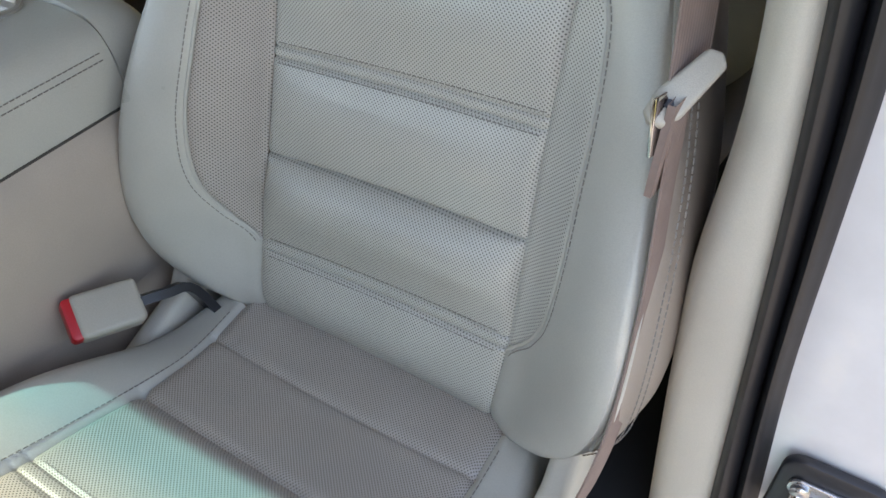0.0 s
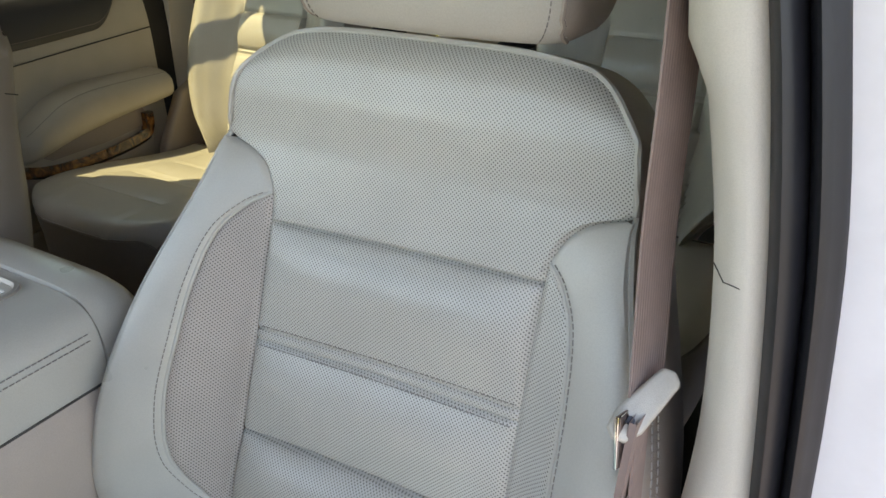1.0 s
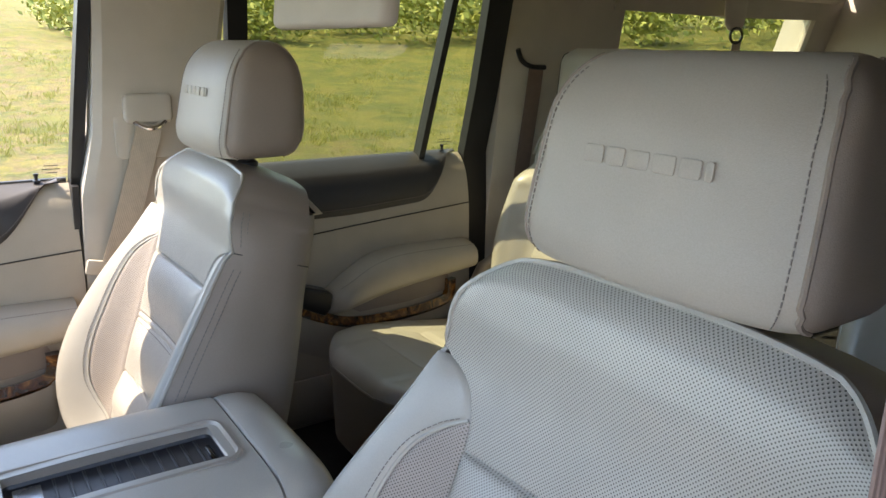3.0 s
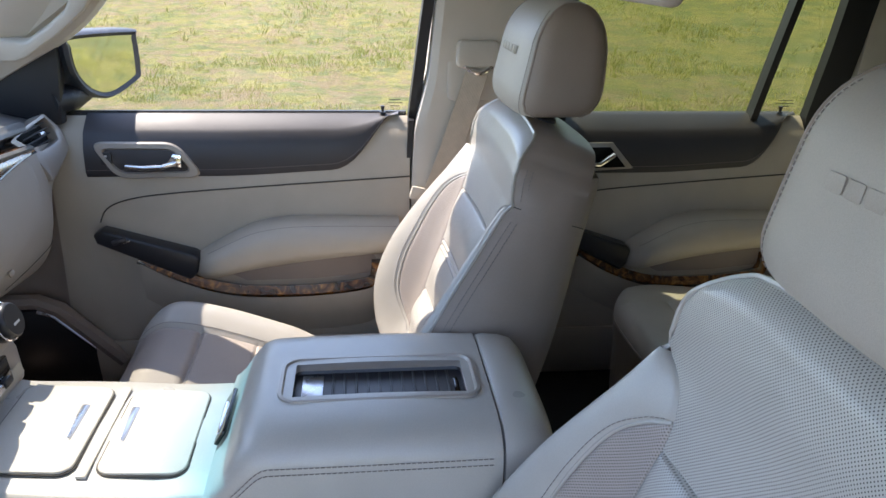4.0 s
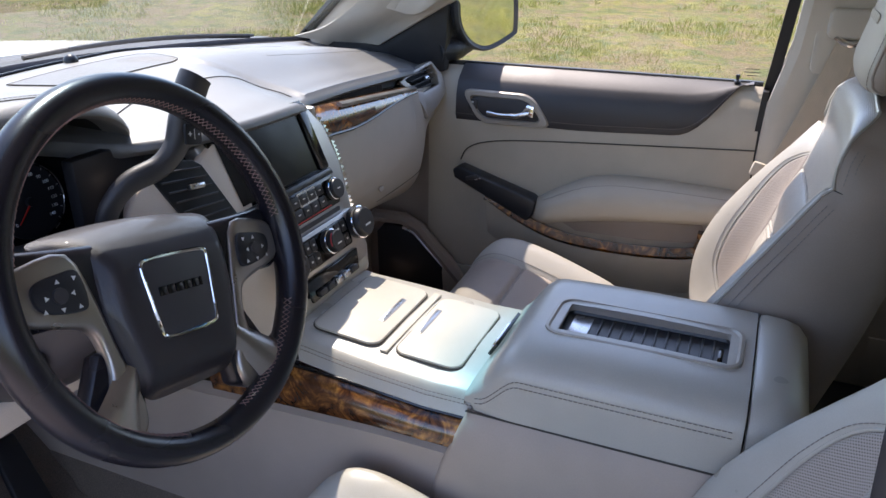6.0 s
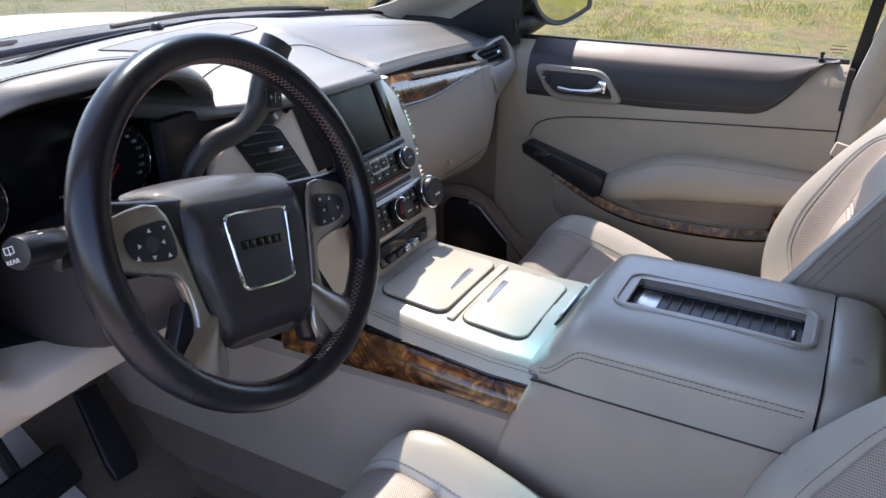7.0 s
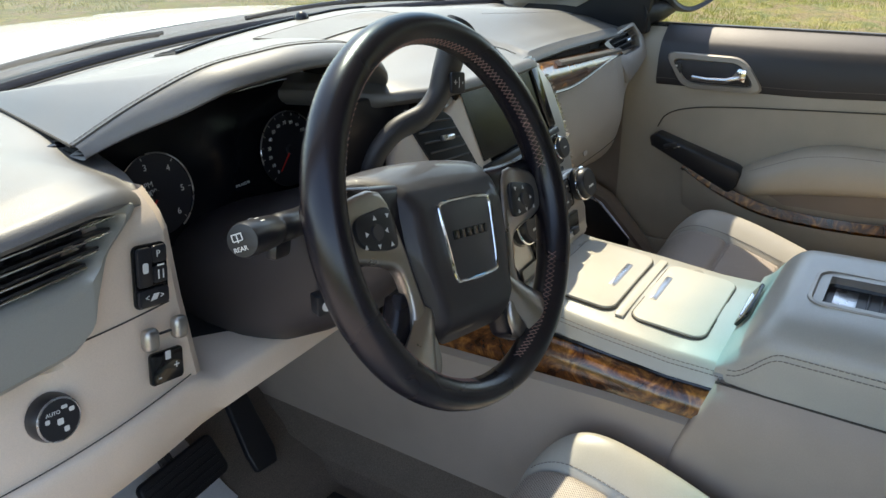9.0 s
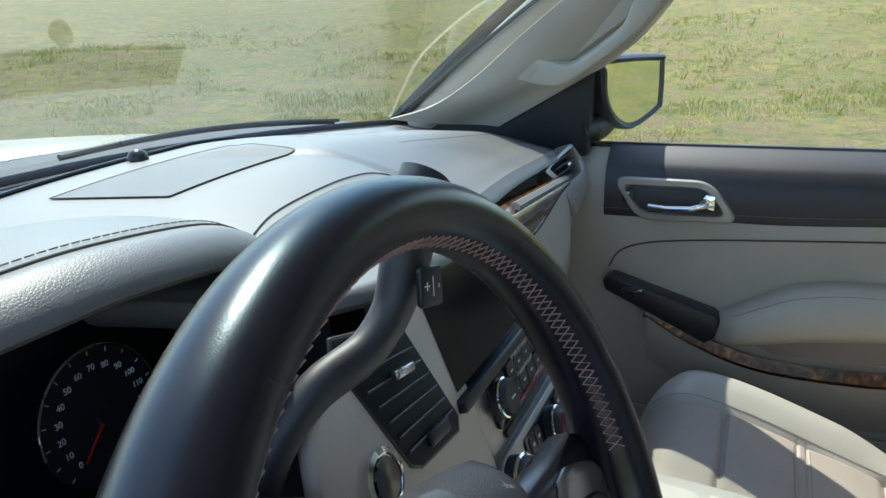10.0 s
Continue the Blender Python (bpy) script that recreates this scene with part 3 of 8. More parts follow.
# Beige trim in shade, with the darkness put into its colour.
pillar("pillar_centre_left", -1, [(-0.62, 1.70), (-0.60, 1.30), (-0.66, 0.62), (-0.52, 0.62), (-0.50, 1.30), (-0.50, 1.70)], 0.82, 0.70, 0.9, 1.70, 0.08, M_CARPETSHADE, "back half of the driver's centre pillar, coloured dark for shade")
pillar("pillar_rear_left", -1, [(-1.33, 0.62), (-1.38, 1.70), (-1.85, 1.70), (-1.80, 1.42), (-2.70, 1.38), (-2.70, 0.62)], 0.83, 0.72, 0.9, 1.70, 0.08, M_TRIM, "beige rear quarter trim on the driver's side")
setting("trim_quarter_header", sweep([(0.735, -1.66 - 0.12 * k, 1.655 - 0.006 * math.sin(math.pi * k / 9)) for k in range(10)], [(-0.028, -0.042), (0.018, -0.050), (0.030, 0.0), (0.020, 0.045), (-0.03, 0.045)]), M_TRIM, "beige trim above the rear quarter window", "trim")
setting("wall_tail", joined(block((1.7, 0.06, 0.76), (0, -2.76, 0.98), round_off=0.01), block((0.40, 0.06, 0.40), (0.62, -2.76, 1.54), round_off=0.01), block((0.20, 0.06, 0.40), (-0.75, -2.76, 1.54), round_off=0.01), block((1.07, 0.05, 0.21), (-0.115, -2.76, 1.658), round_off=0.01)), M_TRIM, "beige trimmed tailgate below its window", "tailgate")
tail = thing("window_tail", "tailgate window with fine heating lines", "window")
tagged(tail, kind="structure")
part("pane", grid([[(x, -2.75 + 0.10 * (z - 1.36), z) for x in (-0.66, 0.43)] for z in (1.36, 1.76)], flip=True), M_TINT, tail)
for k in range(9):
    part("heating_line", block((1.08, 0.001, 0.0016), (-0.115, -2.744 + 0.10 * 0.04 * k, 1.39 + 0.04 * k), round_off=0), M_BRONZE, tail)
for side, name in ((1, "window_quarter_right"), (-1, "window_quarter_left")):
    w = thing(name, "tinted rear quarter window", "window")
    tagged(w, kind="structure")
    part("pane", grid([[(side * (0.80 - 0.09 * (z - 1.38) / 0.32), y, z) for y in (-1.68, -2.66)] for z in (1.36, 1.71)]), M_TINT if side > 0 else M_DEEPTINT, w)

# The driver's centre pillar as the open door shows it: soft trim, double seal and white jamb.
def jamb_x(z):
    """The inner edge of the trim."""
    return table([(0.62, -0.735), (0.98, -0.709), (1.13, -0.712), (1.25, -0.702), (1.34, -0.685), (1.44, -0.660), (1.51, -0.640), (1.70, -0.590)])(z)


zs = [0.62 + 1.08 * k / 40 for k in range(41)]
rows_trim, rows_seal, rows_seal2, rows_white = [], [], [], []
for z in zs:
    x = jamb_x(z)
    seal = table([(0.62, -0.795), (0.73, -0.783), (0.98, -0.762), (1.125, -0.748), (1.25, -0.733), (1.33, -0.720), (1.40, -0.706), (1.51, -0.679), (1.70, -0.625)])(z)
    white = table([(0.62, -0.830), (0.76, -0.817), (0.94, -0.796), (1.08, -0.785), (1.18, -0.777), (1.29, -0.764), (1.40, -0.741), (1.51, -0.716), (1.70, -0.665)])(z)
    notch = 0.012 * smooth(1.36, 1.37, z) - 0.012 * smooth(1.37, 1.45, z)
    rows_trim.append(spline([(x - 0.004 + notch, -0.446, z), (x + 0.003 + notch, -0.430, z), (x + 0.001 + notch * 0.6, -0.402, z), (x - 0.010 + notch * 0.3, -0.385, z), ((x + seal) / 2 - 0.004, -0.379, z), (seal + 0.005, -0.380, z), (seal - 0.002, -0.387, z)], 4))
    s = seal
    w = (seal - white)
    rows_seal.append(spline([(s + 0.002, -0.40, z), (s - 0.02 * w, -0.382, z), (s - 0.22 * w, -0.368, z), (s - 0.42 * w, -0.378, z), (s - 0.5 * w, -0.388, z), (s - 0.52 * w, -0.40, z)], 3))
    rows_seal2.append(spline([(s - 0.50 * w, -0.40, z), (s - 0.53 * w, -0.386, z), (s - 0.70 * w, -0.374, z), (s - 0.9 * w, -0.383, z), (white - 0.001, -0.390, z), (white - 0.002, -0.40, z)], 3))
    rows_white.append([(white + 0.004, -0.392, z), (white - 0.02, -0.387, z), (white - 0.08, -0.385, z), (white - 0.135, -0.392, z), (white - 0.150, -0.41, z), (white - 0.152, -0.60, z)])
setting("pillar_driver", grid(rows_trim), M_TRIM, "smooth beige centre pillar trim by the driver's seat", "pillar")
# Added dark sheet that paints the shaded gap beside the driver's seat.
setting("pillar_driver_shade", grid([[(jamb_x(z) - 0.002, -0.443, z), (jamb_x(z) - 0.006, -0.50, z), (jamb_x(z) - 0.012, -0.64, z)] for z in zs]), M_CARPETSHADE, "dark sheet for the shade inside the driver's centre pillar", "pillar")
setting("trim_seal_inner", grid(rows_seal), M_RUBBER, "black rubber door seal along the centre pillar", "door seal")
setting("trim_seal_outer", grid(rows_seal2), M_RUBBER, "second black rubber lip of the door seal", "door seal")
setting("pillar_jamb", grid(rows_white), M_PAINT, "white painted door jamb of the driver's opening", "door jamb")
setting("trim_joint", tube([(jamb_x(1.247) + 0.001, -0.399, 1.2515), (jamb_x(1.247) - 0.0083, -0.3797, 1.2505), (-0.727, -0.3797, 1.247)], 0.0004, 5), M_SEAM, "thin dark joint line across the pillar trim", "trim")

striker = thing("door_striker", "chrome door striker loop on a black backing plate", "striker")
sm = frame_at((-0.858, -0.3830, 0.825), (-1, 0, 0.0), (0, 1, 0))
part("plate", prism(rounded(0.080, 0.092, 0.016), 0.010, sm, 0.003), M_BLACK, striker)
part("base", prism(rounded(0.062, 0.020, 0.009, cy=0.018), 0.004, sm @ Matrix.Translation((0, 0, 0.010)), 0.001), M_STEEL, striker)
part("loop", tube([sm @ Vector(p) for p in spline([(-0.021, 0.018, 0.012), (-0.022, -0.005, 0.030), (-0.018, -0.022, 0.038), (0.018, -0.022, 0.038), (0.022, -0.005, 0.030), (0.021, 0.018, 0.012)], 5)], 0.0055, 10), M_CHROME, striker)
for sx in (-0.021, 0.021):
    part("bolt", turned([(0.0, 0.0), (0.0075, 0.0), (0.0075, 0.005), (0.005, 0.007), (0.0, 0.007)], sm @ Matrix.Translation((sx, 0.018, 0.013)), 12), M_STEEL, striker)

# ---- front seats ----
RECLINE = 18.4
W_EDGE = table([(0.0, 0.150), (0.02, 0.178), (0.04, 0.212), (0.08, 0.250), (0.12, 0.266), (0.17, 0.270), (0.25, 0.264), (0.33, 0.251), (0.40, 0.232), (0.46, 0.214), (0.507, 0.204), (0.55, 0.1990), (0.575, 0.1965), (0.59, 0.1900), (0.60, 0.1815), (0.607, 0.1735), (0.612, 0.1650), (0.616, 0.1550), (0.618, 0.1460)])
A_SEAM = table([(0.0, 0.140), (0.03, 0.145), (0.12, 0.149), (0.20, 0.146), (0.30, 0.143), (0.44, 0.142), (0.457, 0.144), (0.472, 0.150), (0.486, 0.160), (0.497, 0.178), (0.507, 0.206), (0.618, 0.206)])
B_SEAM = table([(0.108, 0.147), (0.118, 0.158), (0.135, 0.178), (0.17, 0.199), (0.23, 0.206), (0.30, 0.203), (0.36, 0.198), (0.415, 0.185), (0.445, 0.162), (0.458, 0.143)])


RISE = table([(0.0, 0.0), (0.03, 0.022), (0.08, 0.058), (0.15, 0.080), (0.24, 0.080), (0.34, 0.058), (0.44, 0.027), (0.495, 0.010), (0.52, 0.0), (0.62, 0.0)])


def back_edges(s):
    w = W_EDGE(s)
    a = min(A_SEAM(s), w)
    b = max(a, min(B_SEAM(s), w)) if 0.109 < s < 0.457 else a
    return a, b, w


def seam_slant(x, s):
    """The channels run slightly aslant across the back."""
    return 0.036 * x * smooth(0.0, 0.08, s) * (1 - smooth(0.437, 0.456, s))


def back_point(x, s):
    """A place on the seat back's front: x across, s up along the back; in the seat's own frame, pivot at its lower edge."""
    a, b, w = back_edges(s)
    if x < 0:
        b = a + (b - a) * 0.72
    ax = abs(x)
    sl = s + seam_slant(x, s)
    rise = RISE(s)
    crest = a + 0.93 * (w - a)
    d = 0.0
    if ax > a:
        if ax <= crest:
            d = rise * smooth(0, 1, (ax - a) / max(crest - a, 1e-4)) ** 0.9
        else:
            q = (ax - crest) / max(w - crest, 1e-4)
            d = rise - (rise * 0.06 + 0.005) * q * q
    else:
        d = -0.006 * (1 - (ax / max(a, 1e-4)) ** 2) * (1 - smooth(0.44, 0.56, s))
        for c0, c1, h in ((0.02, 0.104, 0.010), (0.118, 0.216, 0.022), (0.217, 0.314, 0.010), (0.3265, 0.4345, 0.014)):
            if c0 < sl < c1:
                q = (sl - c0) / (c1 - c0)
                d += h * math.sin(math.pi * q) ** 0.7 * (0.5 + 0.5 * math.cos(math.pi * (q - 0.72))) * (1 - (ax / a) ** 6)
    for line, depth, width in ((0.435, 0.0045, 0.0020), (0.315, 0.0026, 0.0016), (0.3255, 0.0026, 0.0016), (0.2165, 0.0050, 0.0020), (0.105, 0.0026, 0.0016), (0.117, 0.0026, 0.0016)):
        if ax < a:
            d -= depth * math.exp(-(((sl - line) / width) ** 2))
    d -= 0.0045 * math.exp(-(((ax - a) / 0.003) ** 2)) * (s < 0.507)
    if b > a + 0.004:
        d -= 0.003 * math.exp(-(((ax - b) / 0.003) ** 2))
    if s > 0.5:
        d -= 0.003 * max(0.0, (ax - (w - 0.035)) / 0.035) ** 2 * smooth(0.5, 0.58, s)
        d -= 0.009 * max(0.0, (s - 0.598) / 0.020) ** 2
        d += 0.010 * smooth(0.5, 0.56, s) * (1 - smooth(0.585, 0.618, s))
    if s < 0.05:
        d -= 0.035 * ((0.05 - s) / 0.05) ** 2
    drop = 0.026 * (ax / 0.190) ** 4 * smooth(0.53, 0.618, s)
    up, fwd = (math.cos(radians(RECLINE)), math.sin(radians(RECLINE)))
    h = s - drop
    return Vector((x, d * up - h * fwd, h * up + d * fwd))


def back_normal_shift(p, off):
    return p + Vector((0, math.cos(radians(RECLINE)), math.sin(radians(RECLINE)))) * off


def patch(inner, outer, cols, s_values, side=1, slant=0):
    """Part of the seat back between two curves x(s)."""
    rows, uv = [], []
    for s in s_values:
        lo, hi = inner(s), outer(s)
        xs = [lo + (hi - lo) * k / cols for k in range(cols + 1)]
        ss = [s - seam_slant(x, s) * slant for x in xs]
        rows.append([back_point(side * x, q) for x, q in zip(xs, ss)])
        uv.append([(side * x, q) for x, q in zip(xs, ss)])
    return grid(rows, uv=uv, flip=side < 0)


S_ALL = sorted(set([round(0.618 * k / 150, 5) for k in range(151)] + [0.6125, 0.615, 0.6168] + [l + o for l in (0.435, 0.315, 0.3255, 0.2165, 0.105, 0.117) for o in (-0.003, -0.0018, -0.0009, 0.0, 0.0009, 0.0018, 0.003)]))


def cushion_edges(r):
    """Half-widths over the cushion's run r, from the back to the front: insert seam and outer edge."""
    return 0.165 + 0.012 * smooth(0.2, 0.5, r), table([(0.0, 0.215), (0.10, 0.245), (0.25, 0.262), (0.42, 0.264), (0.50, 0.250), (0.56, 0.225)])(r)


def cushion_point(x, r):
    a, w = cushion_edges(min(r, 0.5))
    ax = abs(x)
    z = 0.022 + 0.105 * smooth(0.02, 0.47, r) - 0.012 * smooth(0.0, 0.1, r)
    y = -0.005 + min(r, 0.505)
    if r > 0.44:
        q = (r - 0.44) / 0.12
        y = -0.005 + 0.44 + 0.085 * math.sin(q * math.pi / 2)
        z -= 0.085 * (1 - math.cos(q * math.pi / 2))
    bol = 0.034 * smooth(0.05, 0.22, r) * (1 - 0.6 * smooth(0.40, 0.56, r))
    if ax > a:
        q = (ax - a) / max(w - a, 1e-4)
        z += bol * math.sin(min(1.0, q * 1.5) * math.pi / 2) - 0.050 * max(0.0, (q - 0.55) / 0.45) ** 2
        y -= 0.035 * max(0.0, q) ** 2 * smooth(0.38, 0.56, r)
    else:
        z -= 0.007 * (1 - (ax / a) ** 2)
        for line, depth, width in ((0.052, 0.004, 0.004), (0.150, 0.008, 0.005), (0.262, 0.003, 0.002), (0.276, 0.003, 0.002), (0.385, 0.008, 0.005)):
            z -= depth * math.exp(-(((r - line) / width) ** 2))
        z += 0.002 * math.sin(math.pi * min(1, max(0, (r - 0.055) / 0.09))) + 0.004 * math.sin(math.pi * min(1, max(0, (r - 0.15) / 0.11)))
    z -= 0.005 * math.exp(-(((ax - a) / 0.0035) ** 2))
    return Vector((x, y, z))


R_ALL = sorted(set([-0.07, -0.05, -0.03, -0.015] + [round(0.56 * k / 110, 5) for k in range(111)] + [l + o for l in (0.052, 0.150, 0.262, 0.276, 0.385) for o in (-0.004, -0.002, 0.0, 0.002, 0.004)]))


def headrest_loop(z, n=88):
    """The outline of the headrest at height z above its foot, in its own frame."""
    h = 0.166
    q = z / h
    bow = lambda v: 1 - math.sqrt(max(0.0, 1 - min(1.0, max(0.0, v)) ** 2))  # noqa: E731
    w = 0.137 - 0.012 * q * q - 0.036 * bow((q - 0.74) / 0.26) - 0.020 * bow((0.20 - q) / 0.20)
    front = 0.036 - 0.010 * q - 0.044 * bow((q - 0.62) / 0.38) - 0.020 * bow((0.24 - q) / 0.24)
    back = -0.108 + 0.024 * q + 0.052 * bow((q - 0.52) / 0.48) + 0.030 * bow((0.32 - q) / 0.32)
    out = []
    for k in range(n):
        t = 2 * math.pi * k / n
        c, s = math.cos(t), math.sin(t)
        e = 0.27 if s > 0 else 0.42
        px = w * math.copysign(abs(c) ** e, c)
        my, hy = (front + back) / 2, (front - back) / 2
        py = my + hy * math.copysign(abs(s) ** (e * 1.25), s) + 0.010 * (1 - (px / w) ** 2) * (s > 0)
        out.append(Vector((px, py - z * 0.16, z)))
    return out


def front_seat(label, origin, tracks_z):
    seat = thing("front_seat", label, "car seat", "front seats", origin)
    top = [s for s in S_ALL if s >= 0.435]
    part("upper_panel", patch(lambda s: -back_edges(s)[0], lambda s: back_edges(s)[0], 60, top, 1, 1), M_PERF, seat, "perforated grey leather upper panel")
    for lo, hi in ((0.320, 0.435), (0.2165, 0.320), (0.111, 0.2165), (0.0, 0.111)):
        part("back_channel", patch(lambda s: -back_edges(s)[0], lambda s: back_edges(s)[0], 60, sorted(set([lo, hi] + [s for s in S_ALL if lo < s < hi])), 1, 1), M_PERF, seat, "perforated padded channel of the seat back")
    for side in (1, -1):
        wing = sorted(set([0.109, 0.457] + [s for s in S_ALL if 0.109 < s < 0.457]))
        wide = 1.0 if side > 0 else 0.72
        seam_x = lambda s: back_edges(s)[0] + (back_edges(s)[1] - back_edges(s)[0]) * wide  # noqa: E731
        # The light's warmer tint on the inboard wing is put into its colour.
        part("wing", patch(lambda s: back_edges(s)[0], seam_x, 14, wing, side), M_PERFWARM if side > 0 else M_PERF, seat, "perforated side wing")
        low = [s for s in S_ALL if s <= 0.5065]
        part("bolster", patch(seam_x, lambda s: back_edges(s)[2], 16, low, side), M_LEATHER, seat, "smooth grey leather bolster")
        seam = [back_normal_shift(back_point(side * (seam_x(s) + 0.006), s), 0.0004) for s in wing]
        part("stitching", stitches(seam, 0.0062, 0.0044, 0.00055), M_THREADDARK, seat, "line of dark stitches")
        part("wing_piping", tube([back_normal_shift(back_point(side * (seam_x(s) + 0.001), s), 0.0008) for s in wing[::3]], 0.0021, 6), M_LEATHER, seat)
    for line in (0.3105, 0.3300, 0.1005, 0.1215):
        run = [back_normal_shift(back_point(x, line - seam_slant(x, line)), 0.0003) for x in [-0.136 + 0.272 * k / 60 for k in range(61)]]
        part("stitching", stitches(run, 0.0056, 0.0040, 0.00055), M_THREADDARK, seat, "line of dark stitches")
    # Sides and rear of the back: a band round the outline and a closing shell.
    rise_s = [s for i, s in enumerate(S_ALL) if i % 3 == 0 or s > 0.575]
    outline = [(-W_EDGE(s), s) for s in rise_s] + [(-0.146 + 0.292 * k / 40, 0.618) for k in range(1, 40)] + [(W_EDGE(s), s) for s in rise_s[::-1]]
    up = Vector((0, -math.sin(radians(RECLINE)), math.cos(radians(RECLINE))))
    fw = Vector((0, math.cos(radians(RECLINE)), math.sin(radians(RECLINE))))
    rims = []
    for k, (dep, ins) in enumerate(((0.0, 0.0), (0.004, -0.004), (0.018, -0.012), (0.045, -0.017), (0.075, -0.014), (0.100, -0.002), (0.116, 0.020), (0.122, 0.05))):
        loop = []
        for x, s in outline:
            p = back_point(x, s)
            ins_s = ins * (1 - 0.75 * smooth(0.50, 0.58, s)) if ins < 0 else ins
            base = back_point(math.copysign(min(abs(x), 0.9 * W_EDGE(s)), x), s)
            f = p.dot(fw)
            target = f - (f + 0.142 - 0.010 * smooth(0.3, 0.6, s)) * dep / 0.122
            k2 = 1 - ins_s / max(abs(x), 0.10) if abs(x) > 0.05 else 1
            q = p + fw * (target - f)
            q.x = p.x * k2
            if s > 0.60:
                q -= up * (ins_s * 1.2)
            loop.append(q)
        rims.append(loop)
    part("side_panel", grid(rims, flip=False), M_SIDE, seat, "taupe side and edge of the seat back")
    last = rims[-1]
    half = len(last) // 2
    rear = [[last[i].lerp(last[-1 - i], j / 8) for j in range(9)] for i in range(half)]
    part("back_shell", grid(rear), M_SIDE, seat, "plain taupe rear of the seat back")
    part("edge_piping", tube([p + fw * 0.001 for p in rims[0][8:-8]], 0.0028, 6), M_LEATHER, seat, "raised piping round the seat back")
    for side in (1, -1):
        for off in (0.012, 0.021):
            run = [back_point(side * W_EDGE(s), s) - fw * off + Vector((side * (0.0115 if off < 0.02 else 0.0140), 0, 0)) for s in S_ALL[::4] if 0.06 < s < 0.5]
            part("stitching", stitches(run, 0.0062, 0.0044, 0.0007), M_THREADDARK, seat, "line of stitches along the side")
            run = [back_point(side * W_EDGE(s), s) - fw * off + Vector((side * 0.0075, 0, 0)) for s in S_ALL[::4] if 0.515 < s < 0.60]
            part("stitching", stitches(run, 0.0062, 0.0044, 0.0007), M_THREADDARK, seat)
        p = back_point(side * W_EDGE(0.507), 0.507)
        part("side_seam", tube([p - fw * (0.004 + 0.016 * k) + Vector((side * (0.0030 + 0.007 * math.sin(math.pi * min(1, (k + 1) / 9))), 0, 0)) for k in range(8)], 0.0008, 5), M_SEAM, seat)
    # Cushion.
    part("cushion_insert", grid([[cushion_point(x, r) for x in [cushion_edges(r)[0] * (-1 + j / 24) for j in range(49)]] for r in R_ALL], uv=[[(cushion_edges(r)[0] * (-1 + j / 24), r) for j in range(49)] for r in R_ALL]), M_PERFWARM, seat, "perforated leather middle of the cushion")
    for side in (1, -1):
        rows = [[cushion_point(side * (cushion_edges(r)[0] + (cushion_edges(r)[1] - cushion_edges(r)[0]) * j / 16), r) for j in range(17)] for r in R_ALL]
        part("cushion_bolster", grid(rows, flip=side < 0), M_LEATHER, seat, "smooth leather side of the cushion")
        run = [cushion_point(side * (cushion_edges(r)[0] + 0.007), r) + Vector((0, 0, 0.0006)) for r in R_ALL[8:-10:2]]
        part("stitching", stitches(run, 0.0065, 0.0045, 0.0006), M_THREADDARK, seat)
    for line in (0.257, 0.281):
        part("stitching", stitches([cushion_point(-0.15 + 0.30 * k / 40, line) + Vector((0, 0, 0.0004)) for k in range(41)], 0.006, 0.0042, 0.0006), M_THREADDARK, seat)
    loop = [cushion_point(-cushion_edges(r)[1], r) for r in R_ALL[::4]] + [cushion_point(cushion_edges(0.56)[1] * (-1 + j / 12), 0.56) for j in range(1, 24)] + [cushion_point(cushion_edges(r)[1], r) for r in R_ALL[::4][::-1]] + [cushion_point(cushion_edges(0.0)[1] * (1 - j / 8), 0.0) for j in range(1, 16)]
    skirts = []
    for dz, k in ((0, 1.0), (-0.02, 1.005), (-0.06, 0.99), (-0.11, 0.97)):
        skirts.append([Vector((p.x * k, p.y if dz == 0 else p.y * (1 - 0.1 * (k < 1)), p.z + (dz if dz == 0 else dz * (0.6 + 3 * max(0, p.z)) ))) for p in loop])
    part("cushion_side", grid(skirts, close_u=True), M_SIDE, seat, "taupe lower side of the cushion")
    part("base_frame", block((0.44, 0.42, 0.05), (0, 0.24, tracks_z + 0.10), round_off=0.012), M_BLACK, seat)
    for side in (1, -1):
        part("track", block((0.05, 0.52, 0.07), (side * 0.19, 0.22, tracks_z + 0.045), round_off=0.01), M_BLACK, seat)
        hinge = [(-0.085, -0.06), (0.02, -0.085), (0.14, -0.05), (0.13, 0.005), (0.05, 0.035), (0.0, 0.11), (-0.05, 0.115), (-0.085, 0.04)]
        m = frame_at((side * 0.222, -0.02, 0.0), (0, 1, 0), (side, 0, 0)) if side > 0 else frame_at((side * 0.222, -0.02, 0.0), (0, -1, 0), (side, 0, 0))
        part("hinge_cover", prism([(p[0] * side if side < 0 else p[0], p[1]) for p in hinge], 0.028, m, 0.009, 3), M_TRIM, seat, "beige plastic hinge cover")
    # Headrest on two posts.
    foot = Vector((0, -math.sin(radians(RECLINE)) * 0.632, math.cos(radians(RECLINE)) * 0.632)) + Vector((0, -0.012, -0.008))
    loops = []
    for k in range(31):
        z = 0.166 * (0.5 - 0.5 * math.cos(math.pi * k / 30))
        loops.append([p + foot for p in headrest_loop(z)])
    n = len(loops[0])
    half = lambda k: round(10.4 * (1 - abs((k - 14.5) / 14.0) ** 4.5)) + 1  # noqa: E731
    shell, panels = bmesh.new(), {1: bmesh.new(), -1: bmesh.new()}
    for k in range(30):
        for j in range(n):
            quad = [loops[k][j], loops[k][(j + 1) % n], loops[k + 1][(j + 1) % n], loops[k + 1][j]]
            mid = j + 0.5
            right, wrong = min(mid, n - mid), abs(mid - n / 2)
            target = shell
